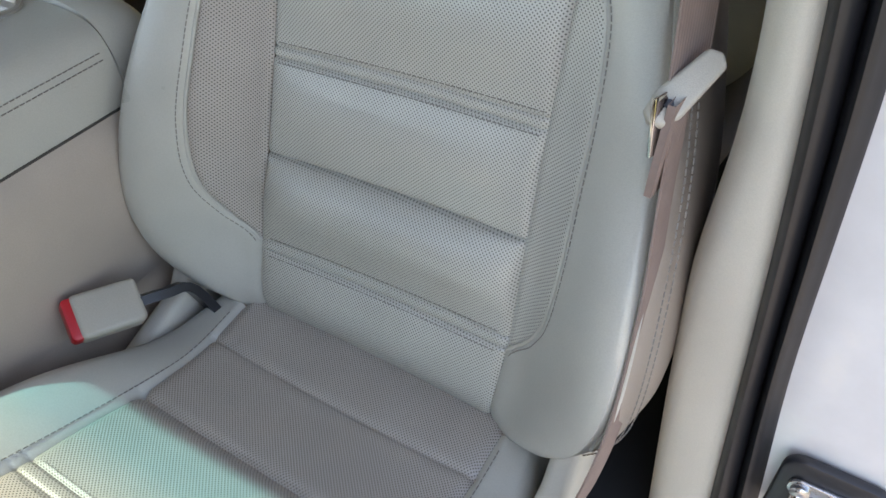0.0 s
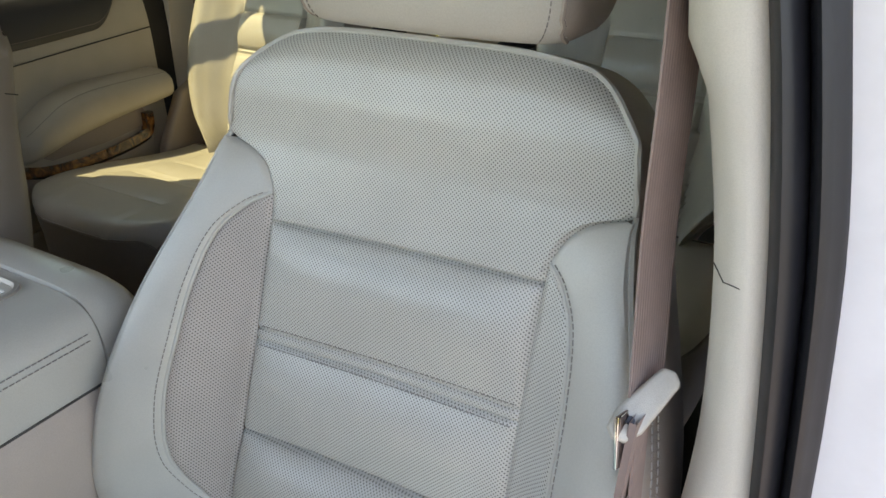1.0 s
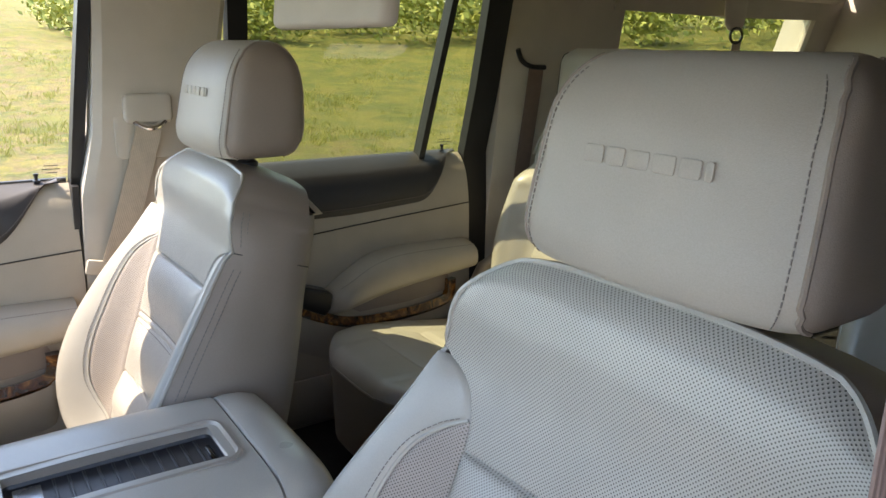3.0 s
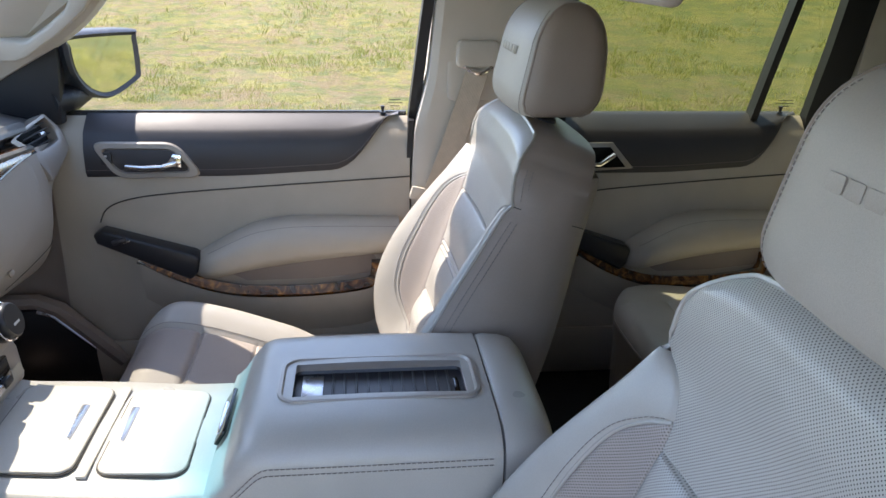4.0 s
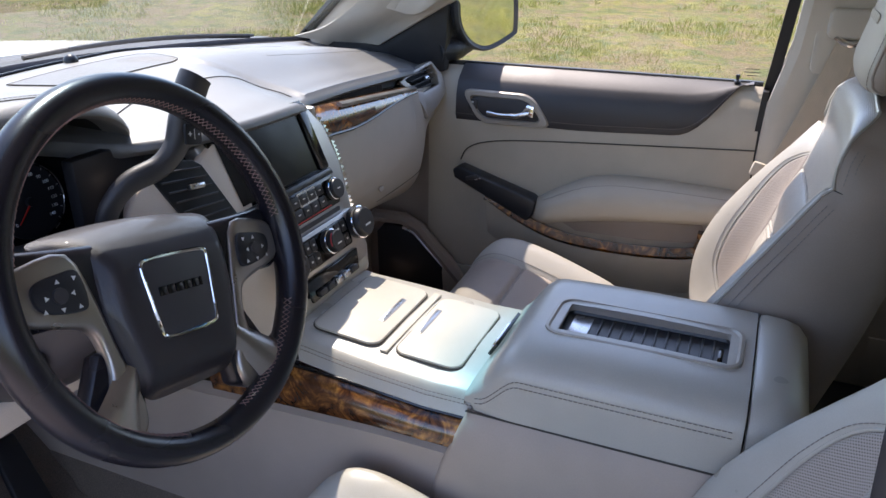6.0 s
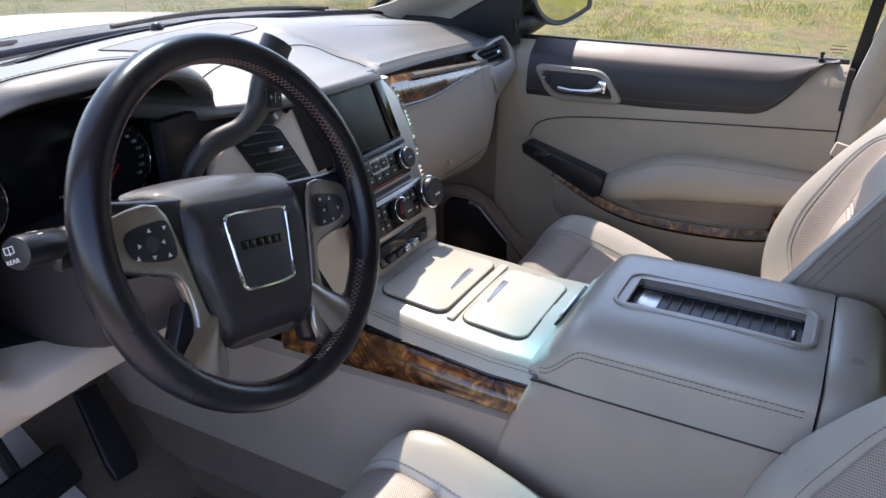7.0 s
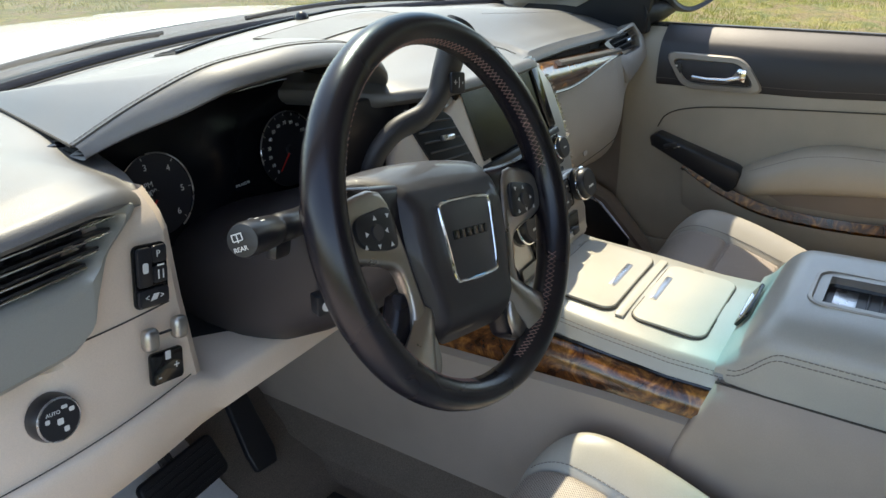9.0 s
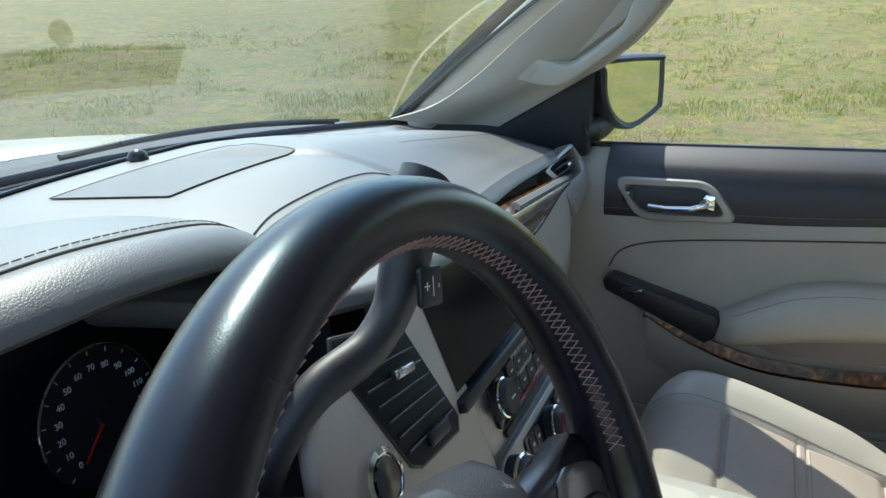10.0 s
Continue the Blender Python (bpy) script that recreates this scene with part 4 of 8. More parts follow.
            if 1 <= k <= 27:
                if right < half(k):
                    target = panels[1]
                elif wrong < half(k):
                    target = panels[-1]
            target.faces.new([target.verts.new(p) for p in quad])
    for ends in (loops[0][::-1], loops[-1]):
        shell.faces.new([shell.verts.new(p) for p in ends])
    for mesh in (shell, panels[1], panels[-1]):
        bmesh.ops.remove_doubles(mesh, verts=mesh.verts[:], dist=0.00002)
        bmesh.ops.recalc_face_normals(mesh, faces=mesh.faces[:])
    head = part("headrest", shell, M_REST, seat, "padded leather headrest with light embossed bars", True, 60)
    for side in (1, -1):
        c = 0 if side > 0 else n // 2
        part("headrest_side", panels[side], M_SIDE, head, "taupe side panel of the headrest", True, 60)
        for way in (1, -1):
            part("piping", tube([loops[k][(c + way * half(k)) % n] for k in range(2, 28)], 0.0022, 6), M_SIDE, head, "raised seam round the headrest side")
        front = 14 if side > 0 else -14
        run = [loops[k][(c + front) % n] + Vector((0, 0.0008, 0)) for k in range(3, 26)]
        part("stitching", stitches(run, 0.0052, 0.0036, 0.00055), M_THREADDARK, head)
        part("post", tube([(side * 0.065, foot.y - 0.02, foot.z - 0.09), (side * 0.065, foot.y - 0.03, foot.z + 0.03)], 0.006, 10), M_CHROME, seat)
        part("post_collar", turned([(0.0, 0.0), (0.017, 0.0), (0.017, 0.006), (0.012, 0.010), (0.0, 0.010)], pose(side * 0.065, foot.y - 0.026, foot.z - 0.018), 14), M_DARK, seat)
    # The maker's lettering, as six plain embossed bars.
    x = 0.058
    for wdt in (0.019, 0.017, 0.019, 0.019, 0.017, 0.006):
        z = 0.092
        lp = headrest_loop(z)
        yf = max(p.y for p in lp if abs(p.x) < 0.08)
        bar = prism(rounded(wdt, 0.013, 0.002), 0.0009, frame_at(foot + Vector((x - wdt / 2, yf - 0.0005 - 0.10 * (x - wdt / 2) ** 2, z)), (-1, 0, 0), (0, 1, 0.16)), 0.0005)
        part("embossed_bar", bar, M_REST, head, "pale embossed bar")
        x -= wdt + 0.0035
    return seat


driver_seat = front_seat("grey perforated leather driver's seat with seat belt beside it", (-0.425, -0.334, 0.745), FLOOR - 0.745)
passenger_seat = copy_thing(driver_seat, pose(0.397, -0.262, 0.752))
tagged(passenger_seat, "grey perforated leather passenger seat in patches of sun")


# ---- second-row seats ----
def rear_seat(origin, label):
    seat = thing("rear_seat", label, "car seat", "rear seats", origin)
    lean = radians(16)
    back_w = table([(0.0, 0.100), (0.10, 0.130), (0.17, 0.185), (0.24, 0.214), (0.31, 0.226), (0.40, 0.224), (0.49, 0.214), (0.55, 0.205), (0.585, 0.193), (0.605, 0.178), (0.622, 0.150)])
    seam_w = table([(0.0, 0.100), (0.40, 0.096), (0.47, 0.099), (0.488, 0.108), (0.502, 0.130), (0.514, 0.19), (0.53, 0.23), (0.63, 0.23)])

    def at(x, s, d):
        return Vector((x, d * math.cos(lean) - s * math.sin(lean), s * math.cos(lean) + d * math.sin(lean)))

    def front(u, s):
        w = back_w(s)
        a = min(seam_w(s), w)
        ax = abs(u) * w
        d = 0.015 * math.sin(math.pi * min(1, s / 0.5))
        if ax > a:
            q = (ax - a) / max(w - a, 1e-4)
            d += 0.052 * smooth(0, 0.75, q) * (1 - smooth(0.44, 0.52, s)) - 0.030 * max(0, (q - 0.75) / 0.25) ** 2
            d -= 0.003 * math.exp(-(((q - 0.52) / 0.05) ** 2)) * (s < 0.44)
        else:
            for c0, c1, h in ((0.11, 0.222, 0.012), (0.222, 0.332, 0.014), (0.343, 0.432, 0.012)):
                if c0 < s < c1:
                    d += h * math.sin(math.pi * (s - c0) / (c1 - c0)) ** 0.7
            for line in (0.11, 0.222, 0.332, 0.343, 0.432):
                d -= 0.004 * math.exp(-(((s - line) / 0.0025) ** 2))
        d -= 0.005 * math.exp(-(((ax - a) / 0.004) ** 2)) * (s < 0.515)
        d -= 0.03 * max(0, (s - 0.585) / 0.037) ** 2
        return at(u * w, s, d)

    rows = [[front(-1 + j / 30, 0.622 * i / 114) for j in range(61)] for i in range(115)]
    part("back_cushion", grid(rows), M_LEATHER, seat, "padded leather seat back with stitched channels")
    rim = [r[0] for r in rows] + rows[-1][1:-1] + [r[-1] for r in rows][::-1]
    dirn = at(0, 0, -1)
    bands = [[Vector((p.x * k, p.y, p.z)) + dirn * d for p in rim] for d, k in ((0.0, 1.0), (0.012, 1.03), (0.05, 1.05), (0.09, 1.03), (0.12, 0.95))]
    part("back_side", grid(bands), M_SIDE, seat, "taupe side of the seat back")
    part("edge_piping", tube([p + Vector((0, 0.001, 0)) for p in rim], 0.0026, 6), M_LEATHER, seat)
    last = bands[-1]
    part("back_shell", grid([[last[i].lerp(last[-1 - i], j / 4) for j in range(5)] for i in range(len(last) // 2)]), M_SIDE, seat)

    def cush(u, r):
        w = table([(0.0, 0.225), (0.25, 0.232), (0.40, 0.222), (0.47, 0.205), (0.53, 0.182), (0.55, 0.170)])(r)
        q = abs(u)
        z = 0.100 + 0.045 * smooth(0, 0.42, r) - 0.022 * max(0, (q - 0.86) / 0.14) ** 2
        y = min(r, 0.50)
        if r > 0.46:
            a = (r - 0.46) / 0.09 * math.pi / 2
            y, z = 0.46 + 0.035 * math.sin(a), z - 0.035 * (1 - math.cos(a))
        y -= 0.05 * q ** 4 * smooth(0.3, 0.5, r)
        if q < 0.52:
            for line in (0.14, 0.25, 0.262, 0.37):
                z -= 0.004 * math.exp(-(((r - line) / 0.004) ** 2))
            z += 0.004 * math.sin(math.pi * min(1, max(0, (r - 0.14) / 0.11))) + 0.005 * math.sin(math.pi * min(1, max(0, (r - 0.262) / 0.108)))
        z -= 0.005 * math.exp(-(((q - 0.52) / 0.02) ** 2))
        return Vector((u * w, y, z))

    rows = [[cush(-1 + j / 24, 0.55 * i / 80) for j in range(49)] for i in range(81)]
    part("cushion", grid(rows), M_LEATHER, seat, "padded leather cushion with cross seams")
    rim = [r[0] for r in rows] + rows[-1][1:-1] + [r[-1] for r in rows][::-1] + rows[0][1:-1][::-1]
    part("cushion_side", grid([[Vector((p.x * k, p.y * (1.0 if dz < 0.05 else 0.99), p.z - dz)) for p in rim] for k, dz in ((1.0, 0), (1.015, 0.014), (1.02, 0.05), (1.0, 0.12), (0.95, 0.17))], close_u=True), M_LEATHERSHADE, seat, "side of the cushion, its leather darkened for shade")
    part("cushion_piping", tube(rim, 0.0026, 6, True), M_LEATHERSHADE, seat)
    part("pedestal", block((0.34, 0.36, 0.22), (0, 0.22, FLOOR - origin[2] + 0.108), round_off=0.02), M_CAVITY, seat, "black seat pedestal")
    for side in (1, -1):
        m = frame_at((side * 0.205, -0.01, 0.13), (0, side, 0), (side, 0, 0))
        part("hinge_cover", prism(corner_outline([(-0.09, -0.11), (0.10, -0.12), (0.09, -0.02), (0.02, 0.10), (-0.05, 0.13), (-0.10, 0.05)], side), 0.035, m, 0.012, 3), M_SIDE, seat, "taupe hinge cover")
    loops = []
    for k in range(25):
        q = 0.5 - 0.5 * math.cos(math.pi * k / 24)
        z, e = 0.148 * q, 1 - 0.30 * max(0, (q - 0.78) / 0.22) ** 2.2 - 0.10 * max(0, (0.16 - q) / 0.16) ** 2
        loops.append([at(0.003, 0.618, 0.02) + Vector((0.132 * e * math.copysign(abs(math.cos(t)) ** 0.35, math.cos(t)), 0.048 * e * math.copysign(abs(math.sin(t)) ** 0.4, math.sin(t)) - 0.02 - 0.10 * z, z + 0.018)) for t in [2 * math.pi * j / 36 for j in range(36)]])
    head = part("headrest", loft(loops), M_REST, seat, "small padded headrest", True, 60)
    for side in (1, -1):
        ring_ = [loops[k][(0 if side > 0 else 18) + d] for d, ks in ((-4 if side < 0 else 4, range(2, 22)), (4 if side < 0 else -4, range(21, 1, -1))) for k in ks]
        part("headrest_seam", tube(spline(ring_[::2], 2, True), 0.0014, 5, True), M_SEAM, head)
        part("post", tube([at(side * 0.06, 0.57, -0.02), at(side * 0.06, 0.67, -0.02)], 0.006, 8), M_BLACK, seat)
    return seat


def corner_outline(points, side):
    """A side outline, turned round for the other side."""
    return [(x * side, y) for x, y in points]


rear = rear_seat((0.485, -1.235, 0.738), "cream leather second-row seat striped by sun")
left = copy_thing(rear, pose(-0.415, -1.235, 0.772))
tagged(left, "cream leather second-row seat in the shade")


# ---- seat belts ----
def belt_set():
    belt = thing("seat_belt", "taupe webbing seat belt hanging beside the driver's seat", "seat belt", "seat belts")
    run = spline([(-0.636, -0.475, 1.490), (-0.652, -0.445, 1.43), (-0.661, -0.422, 1.35), (-0.663, -0.420, 1.26), (-0.670, -0.410, 1.18), (-0.676, -0.392, 1.148)], 8)
    part("shoulder_webbing", ribbon(run, 0.046, 0.0016, (0.22, 0.97, 0.0)), M_BELTSHADE, belt, "webbing in taupe darkened for shade")
    m = frame_at((-0.678, -0.380, 1.150), (0.42, 0.70, -0.56), (-0.35, 0.60, 0.72)) @ Matrix.Scale(0.74, 4)
    tongue = part("tongue", prism([(-0.036, -0.011), (0.018, -0.015), (0.036, -0.010), (0.042, 0.000), (0.036, 0.010), (0.020, 0.015), (-0.036, 0.011), (-0.042, 0.0)], 0.013, m @ Matrix.Translation((0, 0, -0.006)), 0.004, 3), M_REST, belt, "beige plastic belt tongue")
    part("blade", prism([(-0.006, -0.030), (0.006, -0.030), (0.007, 0.010), (-0.007, 0.010)], 0.003, frame_at((-0.671, -0.360, 1.124), (0.3, 0.95, 0), (-0.9, 0.3, 0.1)), 0.0008), M_CHROME, tongue, "chrome tongue blade")
    part("rivet", turned([(0, 0), (0.0040, 0), (0.0040, 0.002), (0, 0.002)], m @ Matrix.Translation((0.020, 0.0, 0.0065)), 12), M_BLACK, tongue)
    part("sewn_end", ribbon(spline([(-0.679, -0.372, 1.150), (-0.678, -0.368, 1.120), (-0.677, -0.366, 1.085)], 4), 0.026, 0.005, (0.1, 0.97, 0.0)), M_BELTSHADE, belt, "folded sewn end of the webbing")
    run = spline([(-0.679, -0.380, 1.145), (-0.683, -0.372, 1.08), (-0.692, -0.350, 1.00), (-0.697, -0.318, 0.90), (-0.690, -0.292, 0.82), (-0.678, -0.280, 0.775)], 6)
    part("lap_webbing", ribbon(run, 0.030, 0.0016, [Vector((0.02 + 0.22 * smooth(8, 26, k), 0.97, 0.1)) for k in range(len(run))]), M_BELTSHADE, belt, "lap webbing in taupe darkened for shade")
    part("stitching", stitches([p + Vector((0.003, -0.012, 0)) for p in run[-12:-4]], 0.004, 0.0028, 0.0006), M_THREAD, belt)
    a = part("anchor_boot", loft([[Vector((-0.672, -0.268, z)) + Vector((0.019 * k * math.copysign(abs(math.cos(t)) ** 0.6, math.cos(t)), 0.028 * k * math.copysign(abs(math.sin(t)) ** 0.6, math.sin(t)) + (0.77 - z) * 0.1, 0)) for t in [2 * math.pi * j / 20 for j in range(20)]] for z, k in ((0.64, 0.85), (0.70, 0.95), (0.755, 1.05), (0.768, 1.0), (0.772, 0.8))]), M_TRIM, belt, "beige plastic anchor cover")
    part("anchor_slot", block((0.008, 0.034, 0.012), (-0.674, -0.270, 0.772), round_off=0.002), M_BLACK, a)
    part("guide", loft([[Vector((-0.630 + 0.010 * (1.56 - z), -0.478, z)) + Vector((0.020 * k * math.copysign(abs(math.cos(t)) ** 0.6, math.cos(t)), 0.030 * k * math.copysign(abs(math.sin(t)) ** 0.6, math.sin(t)), 0)) for t in [2 * math.pi * j / 20 for j in range(20)]] for z, k in ((1.468, 0.70), (1.474, 0.95), (1.49, 1.05), (1.53, 0.95), (1.60, 0.9), (1.64, 0.7))]), M_TRIM, belt, "beige belt guide on the pillar")
    return belt


belt_set()
buckle = thing("belt_buckle", "beige seat belt buckle with a red release button", "belt buckle")
bm_ = frame_at((-0.190, -0.226, 0.824), (0.02, 0.86, 0.52), (-0.62, 0.10, 0.75))
part("housing", prism(rounded(0.066, 0.047, 0.006), 0.030, bm_ @ Matrix.Translation((0, 0, -0.014)), 0.005, 3), M_REST, buckle, "beige buckle housing")
part("button", prism(rounded(0.020, 0.044, 0.005), 0.026, bm_ @ Matrix.Translation((0.031, 0, -0.012)), 0.003, 2), M_RED, buckle, "red release button")
part("stalk", ribbon(spline([bm_ @ Vector((-0.030, 0, -0.004)), bm_ @ Vector((-0.060, 0, -0.006)), bm_ @ Vector((-0.092, 0.004, -0.016)), Vector((-0.236, -0.33, 0.71))], 5), 0.036, 0.010, (-0.75, 0.25, 0.60)), M_BLACK, buckle, "black buckle strap")

pb = thing("seat_belt", "beige seat belt hanging from the passenger-side pillar", "seat belt", "seat belts")
guide = part("height_slider", prism(rounded(0.088, 0.055, 0.012), 0.022, frame_at((0.735, -0.449, 1.385), (0, -1, 0), (-1, 0, 0.1)), 0.006, 3), M_TRIM, pb, "beige belt guide housing")
part("guide_ring", tube([(0.722 - 0.014 * math.sin(math.pi * k / 12), -0.412 - 0.075 * k / 12, 1.372 - 0.022 * math.sin(math.pi * k / 12)) for k in range(13)], 0.0055, 8), M_CHROME, pb, "dark polished belt ring")
run = spline([(0.712, -0.447, 1.352), (0.722, -0.418, 1.25), (0.735, -0.380, 1.13), (0.748, -0.345, 1.03)], 6)
part("webbing", ribbon(run, 0.046, 0.0016, (0.05, 0.97, 0.25)), M_BELTLIGHT, pb, "light beige webbing")
part("tongue", block((0.012, 0.05, 0.03), (0.742, -0.338, 1.085), (15, 0, 8), 0.005), M_TRIM, pb, "beige belt tongue")
part("slider_panel", prism(rounded(0.125, 0.30, 0.012), 0.006, frame_at((0.746, -0.450, 1.44), (0, -1, 0), (-1, 0, 0.125)), 0.002), M_TRIM, pb)

rb = thing("seat_belt", "beige rear seat belt leaving a dark slot in the quarter trim", "seat belt", "seat belts")
part("slot", tube(spline([(0.733, -1.345, 1.500), (0.736, -1.362, 1.472), (0.738, -1.395, 1.458), (0.738, -1.440, 1.455)], 6), 0.0065, 8), M_BLACK, rb, "dark curved belt slot")
part("webbing", ribbon(spline([(0.738, -1.412, 1.456), (0.747, -1.411, 1.38), (0.762, -1.405, 1.25), (0.772, -1.400, 1.15)], 5), 0.048, 0.0016, (0, 1, 0)), M_BELTSHADE, rb, "webbing in taupe darkened for shade")
tb = thing("seat_belt", "third-row seat belt guide hanging below the headliner", "seat belt", "seat belts")
part("bracket", loft([[Vector((0.665 + 0.016 * k * math.cos(a), -2.10 + 0.045 * k * math.sin(a), z)) for a in [2 * math.pi * j / 16 for j in range(16)]] for z, k in ((1.560, 0.55), (1.575, 0.9), (1.600, 1.0), (1.66, 1.1))]), M_TRIM, tb, "beige belt bracket")
part("ring", tube([(0.655, -2.10 + 0.028 * math.cos(a), 1.545 + 0.022 * math.sin(a)) for a in [2 * math.pi * j / 16 for j in range(16)]], 0.004, 6, True), M_BLACK, tb, "dark belt ring")
part("webbing", ribbon([(0.655, -2.105, 1.530), (0.662, -2.11, 1.40), (0.675, -2.12, 1.20)], 0.040, 0.0016, (0, 1, 0)), M_BELTLIGHT, tb)

# ---- centre console ----
console = thing("centre_console", "beige centre console with two lids and burl wood sides", "console")


def deck_z(y):
    """Height of the front deck: level over the lids, then sweeping up to the centre stack."""
    return 1.000 + 0.10 * max(0.0, y - 0.03) * 0.9 + 0.30 * max(0.0, y - 0.235) ** 1.2


def deck_w(y):
    return 0.128 - 0.010 * smooth(0.10, 0.30, y)


ys = [-0.06 + 0.34 * k / 34 for k in range(35)]
section = [(-1.0, -0.030, -0.010), (-1.0, -0.020, -0.005), (-1.0, -0.010, 0.0), (-0.97, -0.004, 0), (-0.92, 0.0, 0), (-0.5, 0.003, 0), (0, 0.004, 0), (0.5, 0.003, 0), (0.92, 0.0, 0), (0.97, -0.004, 0), (1.0, -0.010, 0.0), (1.0, -0.020, 0.005), (1.0, -0.030, 0.010)]
part("deck", grid([[(deck_w(y) * k + e, y, deck_z(y) + dz) for k, dz, e in section] for y in ys], flip=True), M_LEATHER, console, "stitched cream leather deck")
for side in (-1, 1):
    for dz in (-0.011, -0.016):
        part("stitching", stitches([(side * (deck_w(y) + (0.0022 if dz > -0.014 else 0.0045)), y, deck_z(y) + dz + 0.002) for y in ys], 0.006, 0.0043, 0.0006), M_THREADDARK, console)
    run = [(y, deck_z(y)) for y in ys]
    wood = []
    for y in [-0.030 + 0.405 * k / 30 for k in range(31)]:
        top = deck_z(min(y, 0.24)) - 0.034 - 0.05 * max(0, y - 0.15)
        low = 0.925 - 0.05 * max(0, y - 0.10)
        wood.append([(side * (0.136 + o), y, low + (top - low) * q) for q, o in ((0, 0.010), (0.06, 0.017), (0.35, 0.020), (0.7, 0.014), (0.95, 0.004), (1.0, -0.004))])
    part("black_gap", tube([(side * 0.1365, y, deck_z(min(y, 0.24)) - 0.032 - 0.05 * max(0, y - 0.15)) for y in [-0.03 + 0.40 * k / 20 for k in range(21)]], 0.0030, 6), M_GLOSS, console)
    part("wood_inlay", grid(wood, flip=side > 0), M_WOOD, console, "glossy burl walnut inlay")
    lower = []
    for y in [-0.44 + 1.30 * k / 40 for k in range(41)]:
        top = 0.922 - 0.05 * max(0, y - 0.10) if y > -0.05 else 0.93
        top = min(top, 0.93)
        lower.append([(side * x, y, 0.67 + (top - 0.67) * q) for x, q in ((0.164, 0.0), (0.162, 0.05), (0.156, 0.35), (0.150, 0.7), (0.146, 0.95), (0.130, 1.0))])
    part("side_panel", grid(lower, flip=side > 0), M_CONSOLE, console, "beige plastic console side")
    part("tunnel_carpet", grid([[(side * x, y, z) for x, z in ((0.215, 0.603), (0.185, 0.612), (0.170, 0.64), (0.166, 0.675), (0.158, 0.685))] for y in [-0.44 + 1.30 * k / 12 for k in range(13)]], flip=side < 0), M_CARPET, console, "brown carpet on the tunnel side")
for y0, y1 in ((0.0, 0.100), (0.124, 0.234)):
    cy, cz = (y0 + y1) / 2, deck_z((y0 + y1) / 2) + 0.003
    slope = math.degrees(math.atan2(deck_z(y1) - deck_z(y0), y1 - y0))
    m = pose(0, cy, cz, slope)
    lw = 0.178 if y0 == 0.0 else 0.182
    gap = part("lid_gap", prism(rounded(lw + 0.0034, y1 - y0 + 0.0034, 0.0195), 0.002, m, 0), M_SEAM, console)
    lid = part("lid", prism(rounded(lw, y1 - y0, 0.018), 0.0045, m @ Matrix.Translation((0, 0, 0.0005)), 0.0025, 3), M_LIDSUN, console, "cream storage lid with an inset metal slot")
    sy = -0.030 if y0 else 0.038
    part("slot", prism(rounded(0.076, 0.010, 0.002), 0.0012, m @ Matrix.Translation((0.008, sy, 0.0046)), 0.0004), M_SATIN, lid, "satin metal slot")
    part("slot_core", prism(rounded(0.070, 0.005, 0.001), 0.0008, m @ Matrix.Translation((0.008, sy, 0.0056)), 0.0002), M_STEEL, lid)
part("cross_bar", block((0.19, 0.012, 0.004), (0, 0.112, deck_z(0.112) + 0.004), (5, 0, 0), 0.0015), M_LIDSUN, console)

# Armrest box.
def arm_row(y, lo):
    """A cross-section of the armrest at y, from one side over the top to the other."""
    t_end = smooth(-0.098, -0.022, y)
    top = 1.072 - 0.066 * t_end ** 1.8 + 0.005 * math.sin(math.pi * min(1, max(0, (-y - 0.05) / 0.33)))
    w = 0.143 - 0.006 * t_end
    out = []
    for k in range(57):
        v = -1 + k / 28
        u = math.copysign(1 - (1 - abs(v)) ** 2, v)
        out.append(Vector((w * u, y, lo + (top - lo) * (1 - abs(u) ** 6.6) ** 0.22)))
    return out


ys = [-0.028 - 0.002 * k for k in range(6)] + [-0.042 - 0.318 * k / 44 for k in range(45)]
rows = [arm_row(y, 0.985 if y < -0.040 else 0.985 + 0.01) for y in ys]
bm = grid(rows, flip=False)
gone = [f for f in bm.faces if abs(f.calc_center_median().x + 0.008) < 0.036 and abs(f.calc_center_median().y + 0.226) < 0.106]
bmesh.ops.delete(bm, geom=gone, context="FACES")
lid = part("armrest_lid", bm, M_LEATHER, console, "padded grey leather armrest lid")
front = rows[0]
part("armrest_front", grid([[p.lerp(Vector((p.x * 0.97, -0.026 + 0.006 * (1.06 - p.z), 0.985)), q) for p in front] for q in (0, 0.3, 0.7, 1.0)], flip=True), M_LEATHER, console)
for side in (-1, 1):
    for dz in (0.0, 0.007):
        run = []
        for y in [-0.045 - 0.305 * k / 50 for k in range(51)]:
            z = 1.036 + dz - 0.040 * smooth(-0.10, -0.045, y)
            row = arm_row(y, 0.985)
            j = min(range(1, len(row) - 1), key=lambda i: abs(row[i].z - z) + (0 if row[i].x * side > 0 else 9))
            a, b = (row[j], row[j - 1] if (row[j - 1].z - z) * (row[j].z - z) < 0 else row[j + 1])
            q = (z - a.z) / (b.z - a.z) if abs(b.z - a.z) > 1e-5 else 0
            run.append(a.lerp(b, min(1, max(0, q))) + Vector((side * 0.0012, 0, 0.0008)))
        part("stitching", stitches(run, 0.0062, 0.0045, 0.0006), M_THREADDARK, lid, "double line of stitches")
